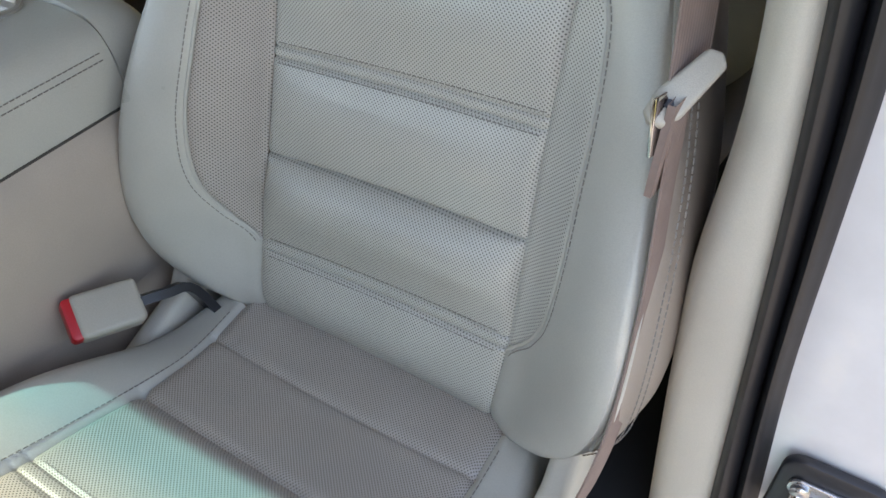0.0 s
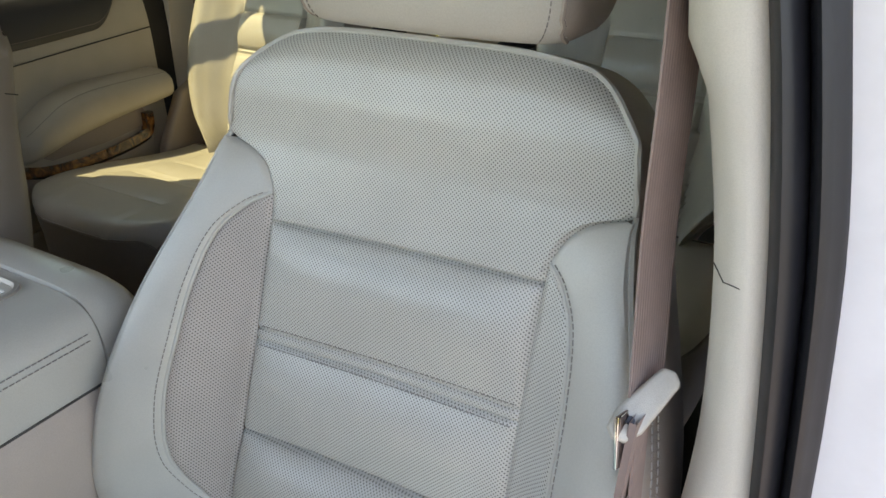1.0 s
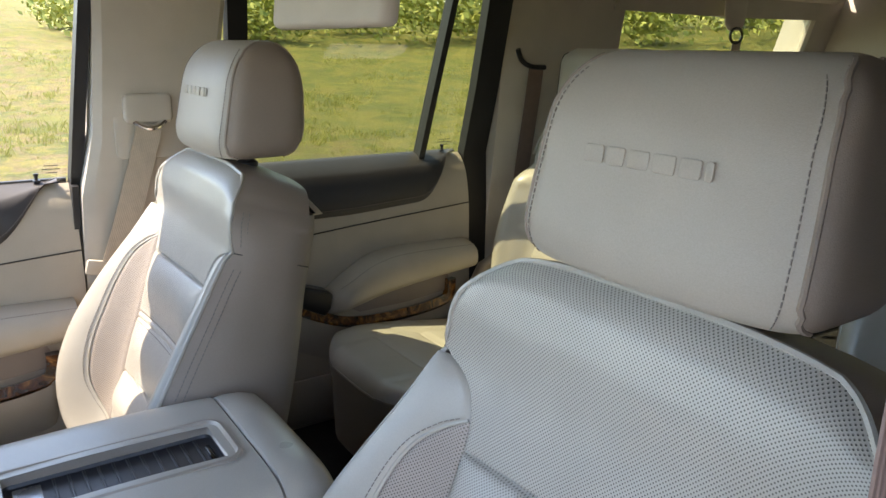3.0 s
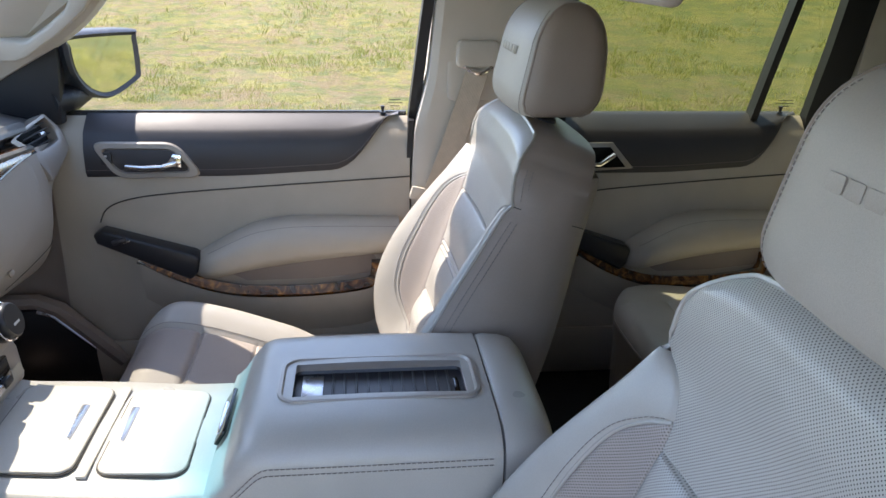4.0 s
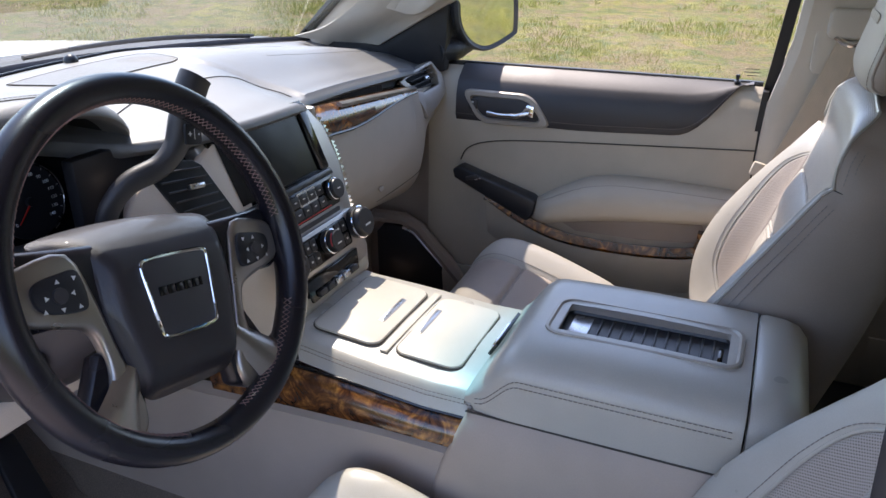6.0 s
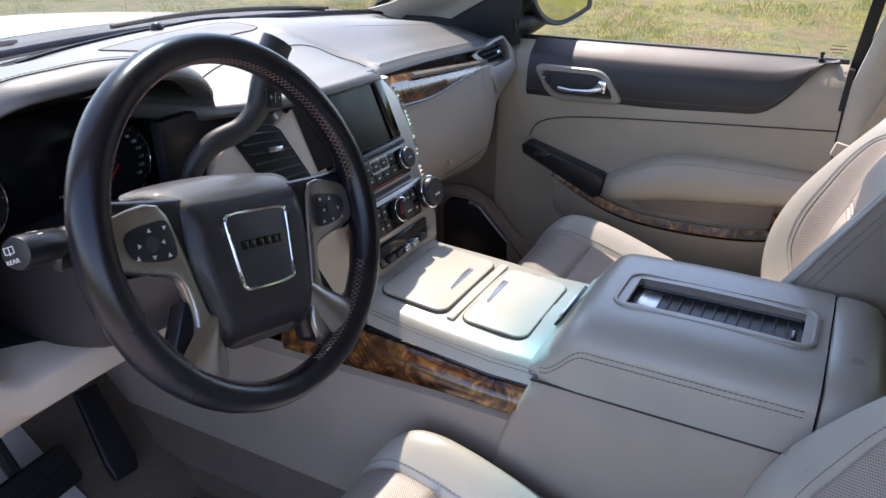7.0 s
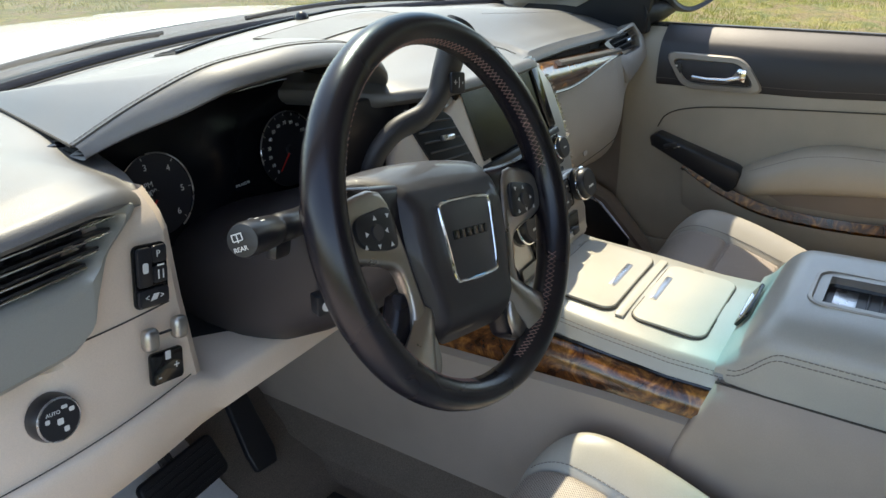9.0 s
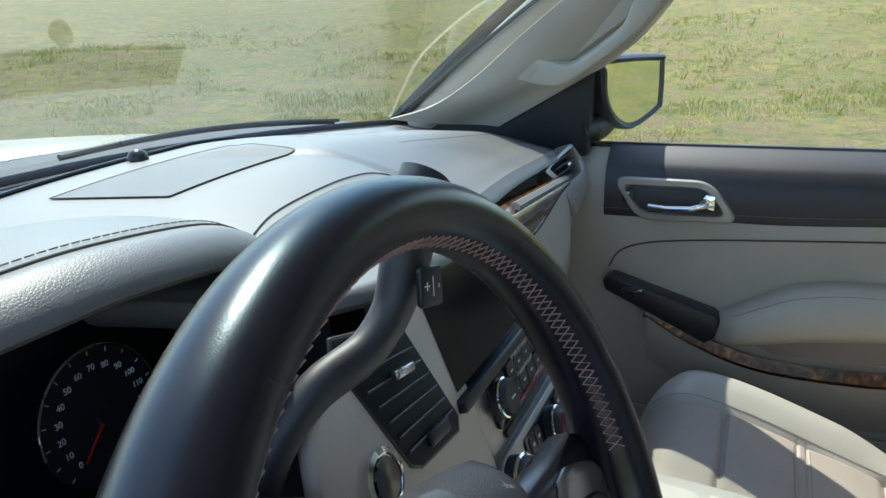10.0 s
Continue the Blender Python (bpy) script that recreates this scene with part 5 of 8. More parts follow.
# Rear trim hoop of the box, and the box below the lid.
rows = []
for k, y in enumerate((-0.362, -0.364, -0.372, -0.395, -0.412, -0.424, -0.430)):
    drop = (0.004, 0.0, -0.002, 0.0, 0.006, 0.020, 0.05)[k]
    loop = arm_row(-0.30, 0.90)
    rows.append([Vector((p.x * (1.012 if 0 < k < 5 else 0.985), y, p.z - drop * (p.z > 0.95))) for p in loop])
part("armrest_hoop", grid(rows), M_LEATHER, console, "leather rear edge of the armrest")
part("rear_wall", grid([[p.lerp(Vector((p.x * 0.98, -0.44, 0.66)), q) for p in rows[-1]] for q in (0, 0.5, 1)]), M_CONSOLE, console)
body = []
for y, f in ((-0.036, 1.0), (-0.05, 1.0), (-0.2, 1.0), (-0.40, 1.0)):
    body.append([(-0.152, y, 0.64), (-0.149, y, 0.80), (-0.146, y, 0.93), (-0.1415, y, 0.9835), (0.1415, y, 0.9835), (0.146, y, 0.93), (0.149, y, 0.80), (0.152, y, 0.64)])
part("box", loft(body), M_CONSOLE, console, "beige storage box under the armrest")
part("lid_joint", tube([(-0.1425, -0.032, 0.984), (-0.1432, -0.2, 0.984), (-0.1432, -0.36, 0.984)], 0.0015, 6), M_SEAM, console)
# Smooth flanks that carry the armrest down over the ends of the inlays.
for side in (-1, 1):
    rows = []
    for z, x, y1 in ((0.9845, 0.1425, -0.036), (0.972, 0.150, -0.032), (0.955, 0.157, -0.026), (0.930, 0.1600, -0.016), (0.905, 0.1605, -0.006), (0.870, 0.1600, 0.004), (0.83, 0.1580, 0.012), (0.79, 0.1535, 0.016), (0.75, 0.148, 0.016)):
        rows.append([(side * x, y, z) for y in (-0.42, -0.30, -0.20, -0.10, y1 - 0.02, y1 - 0.006)] + [(side * (x - 0.0015), y1 - 0.001, z), (side * (x - 0.006), y1 + 0.003, z), (side * (x - 0.020), y1 + 0.004, z)])
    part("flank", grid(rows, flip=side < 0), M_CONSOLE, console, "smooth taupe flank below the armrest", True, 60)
# Tray in the lid.
TR = (-0.008, -0.226)
ring_out, ring_in = rounded(0.092, 0.232, 0.016, 5, *TR), rounded(0.062, 0.200, 0.007, 5, *TR)
ZT = 1.0765
bm = grid([[(x, y, z) for x, y in loop] for loop, z in ((rounded(0.112, 0.250, 0.026, 5, *TR), ZT - 0.010), (rounded(0.106, 0.244, 0.024, 5, *TR), ZT + 0.0005), (rounded(0.098, 0.236, 0.020, 5, *TR), ZT + 0.001), (rounded(0.092, 0.230, 0.017, 5, *TR), ZT - 0.003), (rounded(0.088, 0.226, 0.016, 5, *TR), ZT - 0.003), (rounded(0.080, 0.218, 0.012, 5, *TR), ZT - 0.008), (rounded(0.074, 0.212, 0.009, 5, *TR), ZT - 0.0105))], close_u=True, flip=True)
bmesh.ops.recalc_face_normals(bm, faces=bm.faces[:])
tray = part("tray_frame", bm, M_RIM, console, "satin grey frame round the ribbed tray")
part("tray_wall", grid([[(x, y, z) for x, y in loop] for loop, z in ((rounded(0.075, 0.213, 0.009, 5, *TR), ZT - 0.0102), (rounded(0.071, 0.209, 0.007, 5, *TR), ZT - 0.0150))], close_u=True, flip=True), M_BLACK, tray)
part("tray_floor", prism(rounded(0.074, 0.212, 0.006, 3, *TR), 0.002, Matrix.Translation((0, 0, ZT - 0.0165)), 0), M_TRAY, tray, "black ribbed rubber mat")
for k in range(11):
    part("rib", block((0.066, 0.0030, 0.003), (TR[0], TR[1] + 0.058 - 0.0145 * k, ZT - 0.0135), round_off=0.0008, segments=1), M_TRAY, tray)
part("tray_plate", prism(rounded(0.050, 0.026, 0.002), 0.0015, pose(TR[0] + 0.003, TR[1] + 0.083, ZT - 0.0140, 0, 0, 0), 0.0004), M_STEEL, tray, "small pale plate in the tray")
part("tray_catch", block((0.034, 0.006, 0.006), (TR[0] - 0.006, TR[1] - 0.096, ZT - 0.0135), round_off=0.001), M_GLOSS, tray)
latch = part("latch", prism(rounded(0.100, 0.026, 0.006), 0.005, frame_at((0.0, -0.0365, 1.0225), (1, 0, 0), (0, 0.85, 0.53)), 0.001), M_GLOSS, console, "dark armrest release latch with a chrome lip")
part("latch_lip", prism(rounded(0.072, 0.007, 0.003), 0.004, frame_at((0.0, -0.0310, 1.0190), (1, 0, 0), (0, 0.85, 0.53)), 0.001), M_CHROME, latch)
# Grab slot on the passenger side of the deck.
part("shift_slot", prism(rounded(0.010, 0.05, 0.004), 0.002, frame_at((0.119, 0.285, 1.045), (0.3, 0.2, 0), (0.6, -0.5, 0.6)), 0.0005), M_BLACK, console)
part("deck_socket", turned([(0, 0), (0.021, 0), (0.021, 0.003), (0.015, 0.003), (0.013, -0.008), (0, -0.008)], frame_at((-0.128, 0.250, 0.985), (0, 1, 0), (-1, 0, 0.15)), 20), M_BLACK, console, "round black power socket")

# ---- dashboard ----
dash = thing("dashboard", "dark grained dashboard over beige lower panels", "dashboard")
E_Y = table([(-0.82, 0.335), (-0.72, 0.325), (-0.665, 0.330), (-0.63, 0.347), (-0.60, 0.378), (-0.575, 0.405), (-0.560, 0.440), (-0.545, 0.510), (-0.53, 0.535), (-0.28, 0.535), (-0.255, 0.47), (-0.24, 0.400), (-0.21, 0.362), (-0.17, 0.345), (-0.05, 0.332), (0.06, 0.336), (0.10, 0.350), (0.14, 0.385), (0.20, 0.397), (0.35, 0.415), (0.50, 0.428), (0.65, 0.440), (0.76, 0.455), (0.82, 0.46)])
E_Z = table([(-0.82, 1.338), (-0.72, 1.344), (-0.665, 1.344), (-0.63, 1.336), (-0.60, 1.320), (-0.575, 1.308), (-0.54, 1.322), (-0.30, 1.322), (-0.24, 1.322), (-0.21, 1.324), (-0.17, 1.322), (-0.05, 1.318), (0.06, 1.314), (0.10, 1.306), (0.14, 1.298), (0.20, 1.294), (0.35, 1.284), (0.50, 1.272), (0.65, 1.260), (0.76, 1.246), (0.82, 1.236)])
PAD_Z = table([(-0.82, 1.338), (-0.66, 1.342), (-0.60, 1.331), (-0.50, 1.325), (-0.30, 1.326), (-0.15, 1.341), (0.0, 1.348), (0.15, 1.347), (0.30, 1.334), (0.45, 1.314), (0.60, 1.295), (0.80, 1.262)])


def pad(x, v):
    """The top pad: v = 0 at the windshield, 1 at the rear lip, above 1 rolling under."""
    f = Vector((x, 0.938 - 0.16 * (x / 0.8) ** 2, 1.313 - 0.033 * (x / 0.8) ** 2))
    e = Vector((x, E_Y(x), E_Z(x)))
    if v <= 1:
        p = f.lerp(e, v)
        top = f.z + (PAD_Z(x) - f.z) * smooth(0.0, 0.34, v)
        p.z = top + (e.z - top) * smooth(0.62, 0.98, v)
        p.z -= 0.006 * smooth(0.93, 1.0, v)
        p.z += 0.005 * smooth(0.0, 0.020, x - 0.165 + 0.45 * max(0.0, p.y - 0.42)) * smooth(0.70, 0.66, p.y) * smooth(0.0, 0.03, 0.72 - x)
        return p
    a = (v - 1) * math.pi
    return e + Vector((0, -0.012 * math.sin(a) + 0.03 * max(0, v - 1.5), -0.006 - 0.011 * (1 - math.cos(a))))


def pad_at(x, y, off=0.0):
    """The place on the pad over x, y."""
    far = 0.938 - 0.16 * (x / 0.8) ** 2
    return pad(x, min(0.999, max(0.0, (far - y) / (far - E_Y(x))))) + Vector((0, 0, off))


xs = [-0.80 + 1.60 * k / 220 for k in range(221)]
vs = [k / 40 for k in range(41)] + [1.1, 1.2, 1.35, 1.5, 1.7, 2.0]
part("top_pad", grid([[pad(x, v) for x in xs] for v in vs], flip=True), M_DASH, dash, "dark grained soft top pad")

# Instrument hood: a padded shell over the gauges, its left flank ending in a straight ridge.
SEAM = spline([(-0.576, 0.484, 1.3305), (-0.535, 0.436, 1.366), (-0.485, 0.396, 1.393), (-0.430, 0.383, 1.3985), (-0.375, 0.380, 1.398), (-0.297, 0.384, 1.387), (-0.252, 0.392, 1.369), (-0.222, 0.408, 1.346), (-0.208, 0.425, 1.328)], 6)


HOOD_END = Vector((-0.505, 0.790, 1.329))


def hood_top(q, v):
    """q: a place on the hood's seam; v: 0 there, 1 where the hood runs out before the windshield."""
    if q.x < -0.486:
        return q.lerp(HOOD_END, v) + Vector((0, 0, 0.003 * math.sin(math.pi * v) * (q.x + 0.576) / 0.09))
    k = 1 - smooth(-0.486, -0.33, q.x)
    far = HOOD_END.y - 0.06 * smooth(-0.45, -0.20, q.x)
    x = q.x + (HOOD_END.x + 0.486) * v * k
    base = HOOD_END.z * k + (PAD_Z(x) - 0.004) * (1 - k)
    z = q.z + (base - q.z) * (v * k + smooth(0.0, 1.0, v) * (1 - k)) + 0.010 * math.sin(math.pi * v) * (1 - k)
    return Vector((x, q.y + (far - q.y) * v, z))


bend = next(i for i, q in enumerate(SEAM) if q.x >= -0.486)
part("instrument_hood", grid([[hood_top(q, k / 22) for k in range(23)] for q in SEAM[bend:]], flip=True), M_DASH, dash, "dark grained padded hood over the gauges")
flank = [q for q in SEAM[:bend]] + [SEAM[bend]]
part("hood_flank", grid([[hood_top(q, k / 22) if i < bend else hood_top(SEAM[bend], k / 22) for k in range(23)] for i, q in enumerate(flank)], flip=True), M_DASH, dash, "sloping side of the instrument hood")
rows = []
for i, q in enumerate(SEAM):
    k = 0.55 + 0.45 * smooth(0, 10, i) * (1 - 0.4 * smooth(len(SEAM) - 12, len(SEAM) - 1, i))
    rows.append([q + Vector((0, dy * k, dz * k)) for dy, dz in ((0.0, -0.0022), (-0.003, -0.0008), (-0.012, -0.002), (-0.020, -0.0055), (-0.026, -0.0105), (-0.030, -0.0165), (-0.030, -0.0195), (-0.027, -0.0225), (-0.018, -0.024), (0.02, -0.022))])
lip_in = [r[-1] for r in rows]
part("hood_lip", grid(rows), M_DASH, dash, "stitched rolled lip of the instrument hood")
part("hood_seam", tube([q + Vector((0, -0.001, -0.0012)) for q in SEAM[:-8]], 0.0016, 6), M_SEAM, dash)
part("stitching", stitches([hood_top(q, 0.014) + Vector((0, 0, 0.0008)) for q in SEAM[:-8]], 0.006, 0.0045, 0.0005), M_THREADDARK, dash)
part("hood_ridge", tube([hood_top(SEAM[0], k / 12) + Vector((-0.001, 0, -0.001)) for k in range(13)], 0.0014, 6), M_SEAM, dash)
run = []
for p in spline([(-0.17, 0.455, 0), (-0.10, 0.478, 0), (0.0, 0.484, 0), (0.06, 0.481, 0), (0.115, 0.470, 0), (0.148, 0.440, 0), (0.155, 0.405, 0)], 5):
    run.append(pad_at(p.x, p.y, 0.001))
part("screen_hood_seam", tube(run, 0.0007, 6), M_SEAM, dash)
# Passenger airbag outline, speaker grille and sun sensor.
box = [pad(0.30 + 0.36 * u, 0.30 + 0.42 * v) + Vector((0, 0, 0.0001)) for u, v in [(k / 12, 0) for k in range(13)] + [(1, k / 6) for k in range(1, 7)] + [(1 - k / 12, 1) for k in range(1, 13)] + [(0, 1 - k / 6) for k in range(1, 6)]]
part("airbag_outline", tube(box, 0.0004, 5, True), M_DASH, dash)
def lane(y0, y1, half0, half1, cols, rows_, off):
    """A patch laid on the pad, from y0 to y1, bowed like the windshield's foot."""
    return [[pad_at((half0 + (half1 - half0) * i / rows_) * (-1 + 2 * j / cols), y0 + (y1 - y0) * i / rows_ - 0.12 * ((half0 + (half1 - half0) * i / rows_) * (-1 + 2 * j / cols)) ** 2, off) for j in range(cols + 1)] for i in range(rows_ + 1)]


part("speaker_grille", grid(lane(0.706, 0.590, 0.132, 0.102, 24, 8, 0.0014), flip=True), M_GRILLE, dash, "dark mesh speaker grille")
edge = lane(0.706, 0.590, 0.132, 0.102, 24, 8, 0.0014)
part("grille_joint", tube(edge[0] + [r[-1] for r in edge[1:]] + edge[-1][::-1][1:] + [r[0] for r in edge[1:-1]][::-1], 0.0006, 5, True), M_SEAM, dash)
part("defroster_slot", grid(lane(0.832, 0.776, 0.235, 0.225, 40, 4, 0.0012), flip=True), M_CAVITY, dash, "long black defroster slot with a fine lattice")
fins = lane(0.832, 0.776, 0.235, 0.225, 40, 4, 0.003)
for row in fins[1:-1]:
    part("slot_fin", tube(row, 0.0007, 4), M_DARK, dash)
for j in range(2, 40, 2):
    part("slot_fin", tube([r[j] for r in fins], 0.0006, 4), M_DARK, dash)
part("defroster_rim", tube(fins[-1], 0.0022, 6), M_BLACK, dash)
part("cowl_strip", grid([[pad(x, v) + Vector((0, 0, 0.0016)) for x in xs[8:-8:4]] for v in (0.0, 0.012, 0.025)], flip=True), M_BLACK, dash, "smooth black strip at the windshield's foot")
part("sun_sensor", turned([(0.0, 0.0), (0.012, 0.0), (0.012, 0.003), (0.009, 0.009), (0.004, 0.012), (0.0, 0.0125)], Matrix.Translation(pad_at(0.029, 0.752, 0.001)), 18), M_BLACK, dash, "small dark sun sensor dome")

part("cowl_closure", grid([[pad(x, 0) + Vector((0, -0.02, -0.015)) for x in xs[::10]], [pad(x, 0) + Vector((0, 0.05, -0.06)) for x in xs[::10]], [Vector((x, 1.06, 1.19)) for x in xs[::10]]]), M_BLACK, dash, "black closing panel below the windshield base")
# Instrument cluster under the hood.
part("instrument_panel", block((0.42, 0.02, 0.22), (-0.405, 0.514, 1.215), (-8, 0, 0), 0.004), M_SCREEN, dash, "dark instrument panel")
tunnel = [[p, Vector((p.x * 0.98 - 0.008, 0.47, p.z + 0.002)), Vector((p.x * 0.97 - 0.012, 0.512, p.z + 0.002))] for p in lip_in]
part("hood_lining", grid(tunnel), M_CAVITY, dash, "black lining under the instrument hood")
part("cluster_floor", grid([[(x, y, z) for x in (-0.64, -0.40, -0.18)] for y, z in ((0.385, 1.105), (0.44, 1.112), (0.51, 1.13))], flip=True), M_CAVITY, dash)
part("binnacle_wall", grid([[(-0.632, 0.36, 1.10), (-0.632, 0.36, 1.325)], [(-0.622, 0.51, 1.10), (-0.622, 0.51, 1.325)]]), M_BLACK, dash)
part("binnacle_wall", grid([[(-0.185, 0.37, 1.10), (-0.195, 0.37, 1.295)], [(-0.19, 0.51, 1.10), (-0.195, 0.51, 1.295)]]), M_BLACK, dash)


def gauge(name, cx, cz, r, texts, needle, caption=""):
    m = frame_at((cx, 0.4965 + (1.235 - cz) * 0.14 - 0.004, cz), (1, 0, 0), (0, -0.99, 0.139))
    dial = part(name, turned([(0, 0), (r, 0), (r, 0.003), (0, 0.003)], m, 40), M_BLACK, dash, "black dial with pale figures")
    arc = [m @ Vector((r * 1.03 * math.cos(a), r * 1.03 * math.sin(a), 0.004)) for a in [radians(-62 + 250 * k / 60) for k in range(61)]]
    part("chrome_ring", tube(arc, 0.0009, 6), M_STEEL, dial, "bright ring round the dial")
    for word, angle, size in texts:
        a = radians(angle)
        part("figure", letters(word, size, m @ Matrix.Translation((r * 0.73 * math.cos(a), r * 0.73 * math.sin(a), 0.0036)), 0.0002), M_INK, dial, soft=False)
        part("tick", block((0.0030, 0.0006, 0.0004), round_off=0), M_INK, dial).matrix_local = m @ Matrix.Translation((r * 0.95 * math.cos(a), r * 0.95 * math.sin(a), 0.0036)) @ Matrix.Rotation(a, 4, "Z")
    a = radians(needle)
    part("needle", prism([(-0.004, -0.0012), (r * 0.7, -0.0004), (r * 0.7, 0.0004), (-0.004, 0.0012)], 0.0010, m @ Matrix.Translation((0, 0, 0.0055)) @ Matrix.Rotation(a, 4, "Z"), 0), M_NEEDLE, dial, "red needle")
    part("needle_hub", turned([(0, 0), (r * 0.13, 0), (r * 0.12, 0.004), (0, 0.004)], m @ Matrix.Translation((0, 0, 0.003)), 18), M_BLACK, dial)
    if caption:
        for i, word in enumerate(caption.split("|")):
            part("caption", letters(word, r * 0.20, m @ Matrix.Translation((-r * 0.22, r * (0.30 - 0.20 * i), 0.0036)), 0.0002), M_INK, dial, soft=False)
    return m


gauge("tachometer", -0.496, 1.252, 0.0440, [("3", 100, 0.0095), ("4", 48, 0.0095), ("5", -3, 0.0095), ("6", -50, 0.0095), ("2", 150, 0.0095)], 227, "RPM|x1000")
gauge("speedometer", -0.2953, 1.246, 0.0465, [(str(10 * k), 220 - 18.8 * k, 0.0060) for k in range(15)], 223)
part("gear_letters", letters("P R N D M", 0.0048, frame_at((-0.3738, 0.493, 1.2241), (1, 0, 0), (0, -0.99, 0.139)), 0.0002), M_INK, dash, "pale gear letters", soft=False)

# Driver's lower panels.
left_pts = []
for x in [-0.82 + 0.24 * k / 40 for k in range(41)]:
    q = (x + 0.82) / 0.24
    back = lambda z: 0.06 * smooth(0.0, 0.02, -0.636 + (z - 1.305) * 0.66 - x) * smooth(1.195, 1.215, z)  # noqa: E731
    left_pts.append([Vector((x, y + back(z) - 0.012 * math.sin(math.pi * q), z)) for y, z in ((0.390, 1.335 - 0.03 * q), (0.372, 1.315 - 0.03 * q), (0.366, 1.285 - 0.015 * q), (0.366, 1.268), (0.366, 1.252), (0.366, 1.237), (0.366, 1.225), (0.366, 1.213), (0.366, 1.20), (0.362, 1.15), (0.359, 1.112), (0.370, 1.098), (0.402, 1.092))])
part("left_panel", grid(left_pts), M_BEIGE, dash, "beige switch panel by the door")
part("panel_seam", tube([Vector((x, 0.3652 - 0.012 * math.sin(math.pi * (x + 0.82) / 0.24), 1.212 - 0.1 * (x + 0.668))) for x in [-0.70 + 0.11 * k / 10 for k in range(11)]], 0.0007, 6), M_SEAM, dash)
cheek = [left_pts[-1], [p + Vector((0.012, 0.010, -0.002)) for p in left_pts[-1]], [p + Vector((0.014, 0.05, -0.004)) for p in left_pts[-1]], [p + Vector((0.014, 0.14, -0.004)) for p in left_pts[-1]]]
part("panel_cheek", grid(cheek), M_BEIGE, dash)


def knee_front(x):
    """How far back the bolster's face stands at x."""
    return 0.350 - 0.012 * math.sin(math.pi * min(1.0, (x + 0.82) / 0.24)) + 0.02 * smooth(-0.60, -0.25, x)


knee = []
for x in [-0.82 + 0.68 * k / 34 for k in range(35)]:
    q = smooth(-0.60, -0.25, x)
    top = 1.126 - 0.020 * smooth(-0.590, -0.565, x) - 0.018 * q
    y0 = knee_front(x)
    knee.append([Vector((x, y, z)) for y, z in ((0.47, top + 0.008), (0.41, top + 0.006), (y0 + 0.016, top + 0.002), (y0 + 0.004, top - 0.001), (y0 + 0.001, top - 0.005), (y0, top - 0.014), (y0 + 0.002, top - 0.036), (y0 + 0.006, 1.068 - 0.008 * q), (y0 + 0.018, 1.056 - 0.008 * q), (0.43, 1.050), (0.56, 1.060))])
part("knee_joint", tube([Vector((x, knee_front(x) + 0.005, 1.1275)) for x in [-0.82 + 0.23 * k / 16 for k in range(17)]], 0.0006, 6), M_SEAM, dash)
part("knee_panel", grid(knee), M_BEIGE, dash, "beige knee bolster")
# Left vent in a satin bezel.
def corners(points, radius, n=5):
    """A polygon with its corners rounded, the same number of points for each corner."""
    pts = [Vector((x, y, 0)) for x, y in points]
    out = []
    for i, p in enumerate(pts):
        a, b = pts[i - 1] - p, pts[(i + 1) % len(pts)] - p
        ra, rb = min(radius, a.length * 0.45), min(radius, b.length * 0.45)
        p0, p1 = p + a.normalized() * ra, p + b.normalized() * rb
        out += [p0.lerp(p, t).lerp(p.lerp(p1, t), t) for t in [k / (n - 1) for k in range(n)]]
    return out


opening = corners([(-0.815, 1.272), (-0.733, 1.270), (-0.690, 1.268), (-0.672, 1.269), (-0.660, 1.275), (-0.650, 1.284), (-0.630, 1.301), (-0.628, 1.308), (-0.66, 1.314), (-0.815, 1.327)], 0.006)
outer = corners([(-0.822, 1.206), (-0.751, 1.206), (-0.692, 1.208), (-0.673, 1.220), (-0.663, 1.249), (-0.648, 1.281), (-0.619, 1.304), (-0.612, 1.313), (-0.66, 1.324), (-0.822, 1.338)], 0.008)
loops = []
for mix_, y in ((0.0, 0.372), (0.0, 0.350), (0.10, 0.344), (0.78, 0.342), (0.94, 0.345), (1.0, 0.350), (1.0, 0.385)):
    loops.append([Vector((p.lerp(q, mix_).x, y, p.lerp(q, mix_).y)) for p, q in zip(outer, opening)])
bm = grid(loops, close_u=True)
bmesh.ops.recalc_face_normals(bm, faces=bm.faces[:])
vent = part("side_vent", bm, M_BEZEL, dash, "satin grey-green bezel of the side air vent", True, 40)
bm = bmesh.new()
bm.faces.new([bm.verts.new((p.x, 0.383, p.y)) for p in opening])
part("vent_back", bm, M_BLACK, vent)
for z, right in ((1.3180, -0.640), (1.3065, -0.631), (1.2945, -0.637), (1.2835, -0.650), (1.2740, -0.664)):
    width = right + 0.81
    part("slat", block((width, 0.016, 0.0024), (right - width / 2, 0.358, z + 0.001), (-14, 0, 0), 0.0006), M_BLACK, vent)
    part("slat_edge", block((width, 0.0020, 0.0019), (right - width / 2, 0.3495, z), (-14, 0, 0), 0.0006), M_CHROME, vent, "bright slat edge")
for k in range(9):
    part("fin", block((0.0016, 0.012, 0.050), (-0.800 + 0.021 * k, 0.374, 1.296), (0, 0, 12), 0), M_DARK, vent)


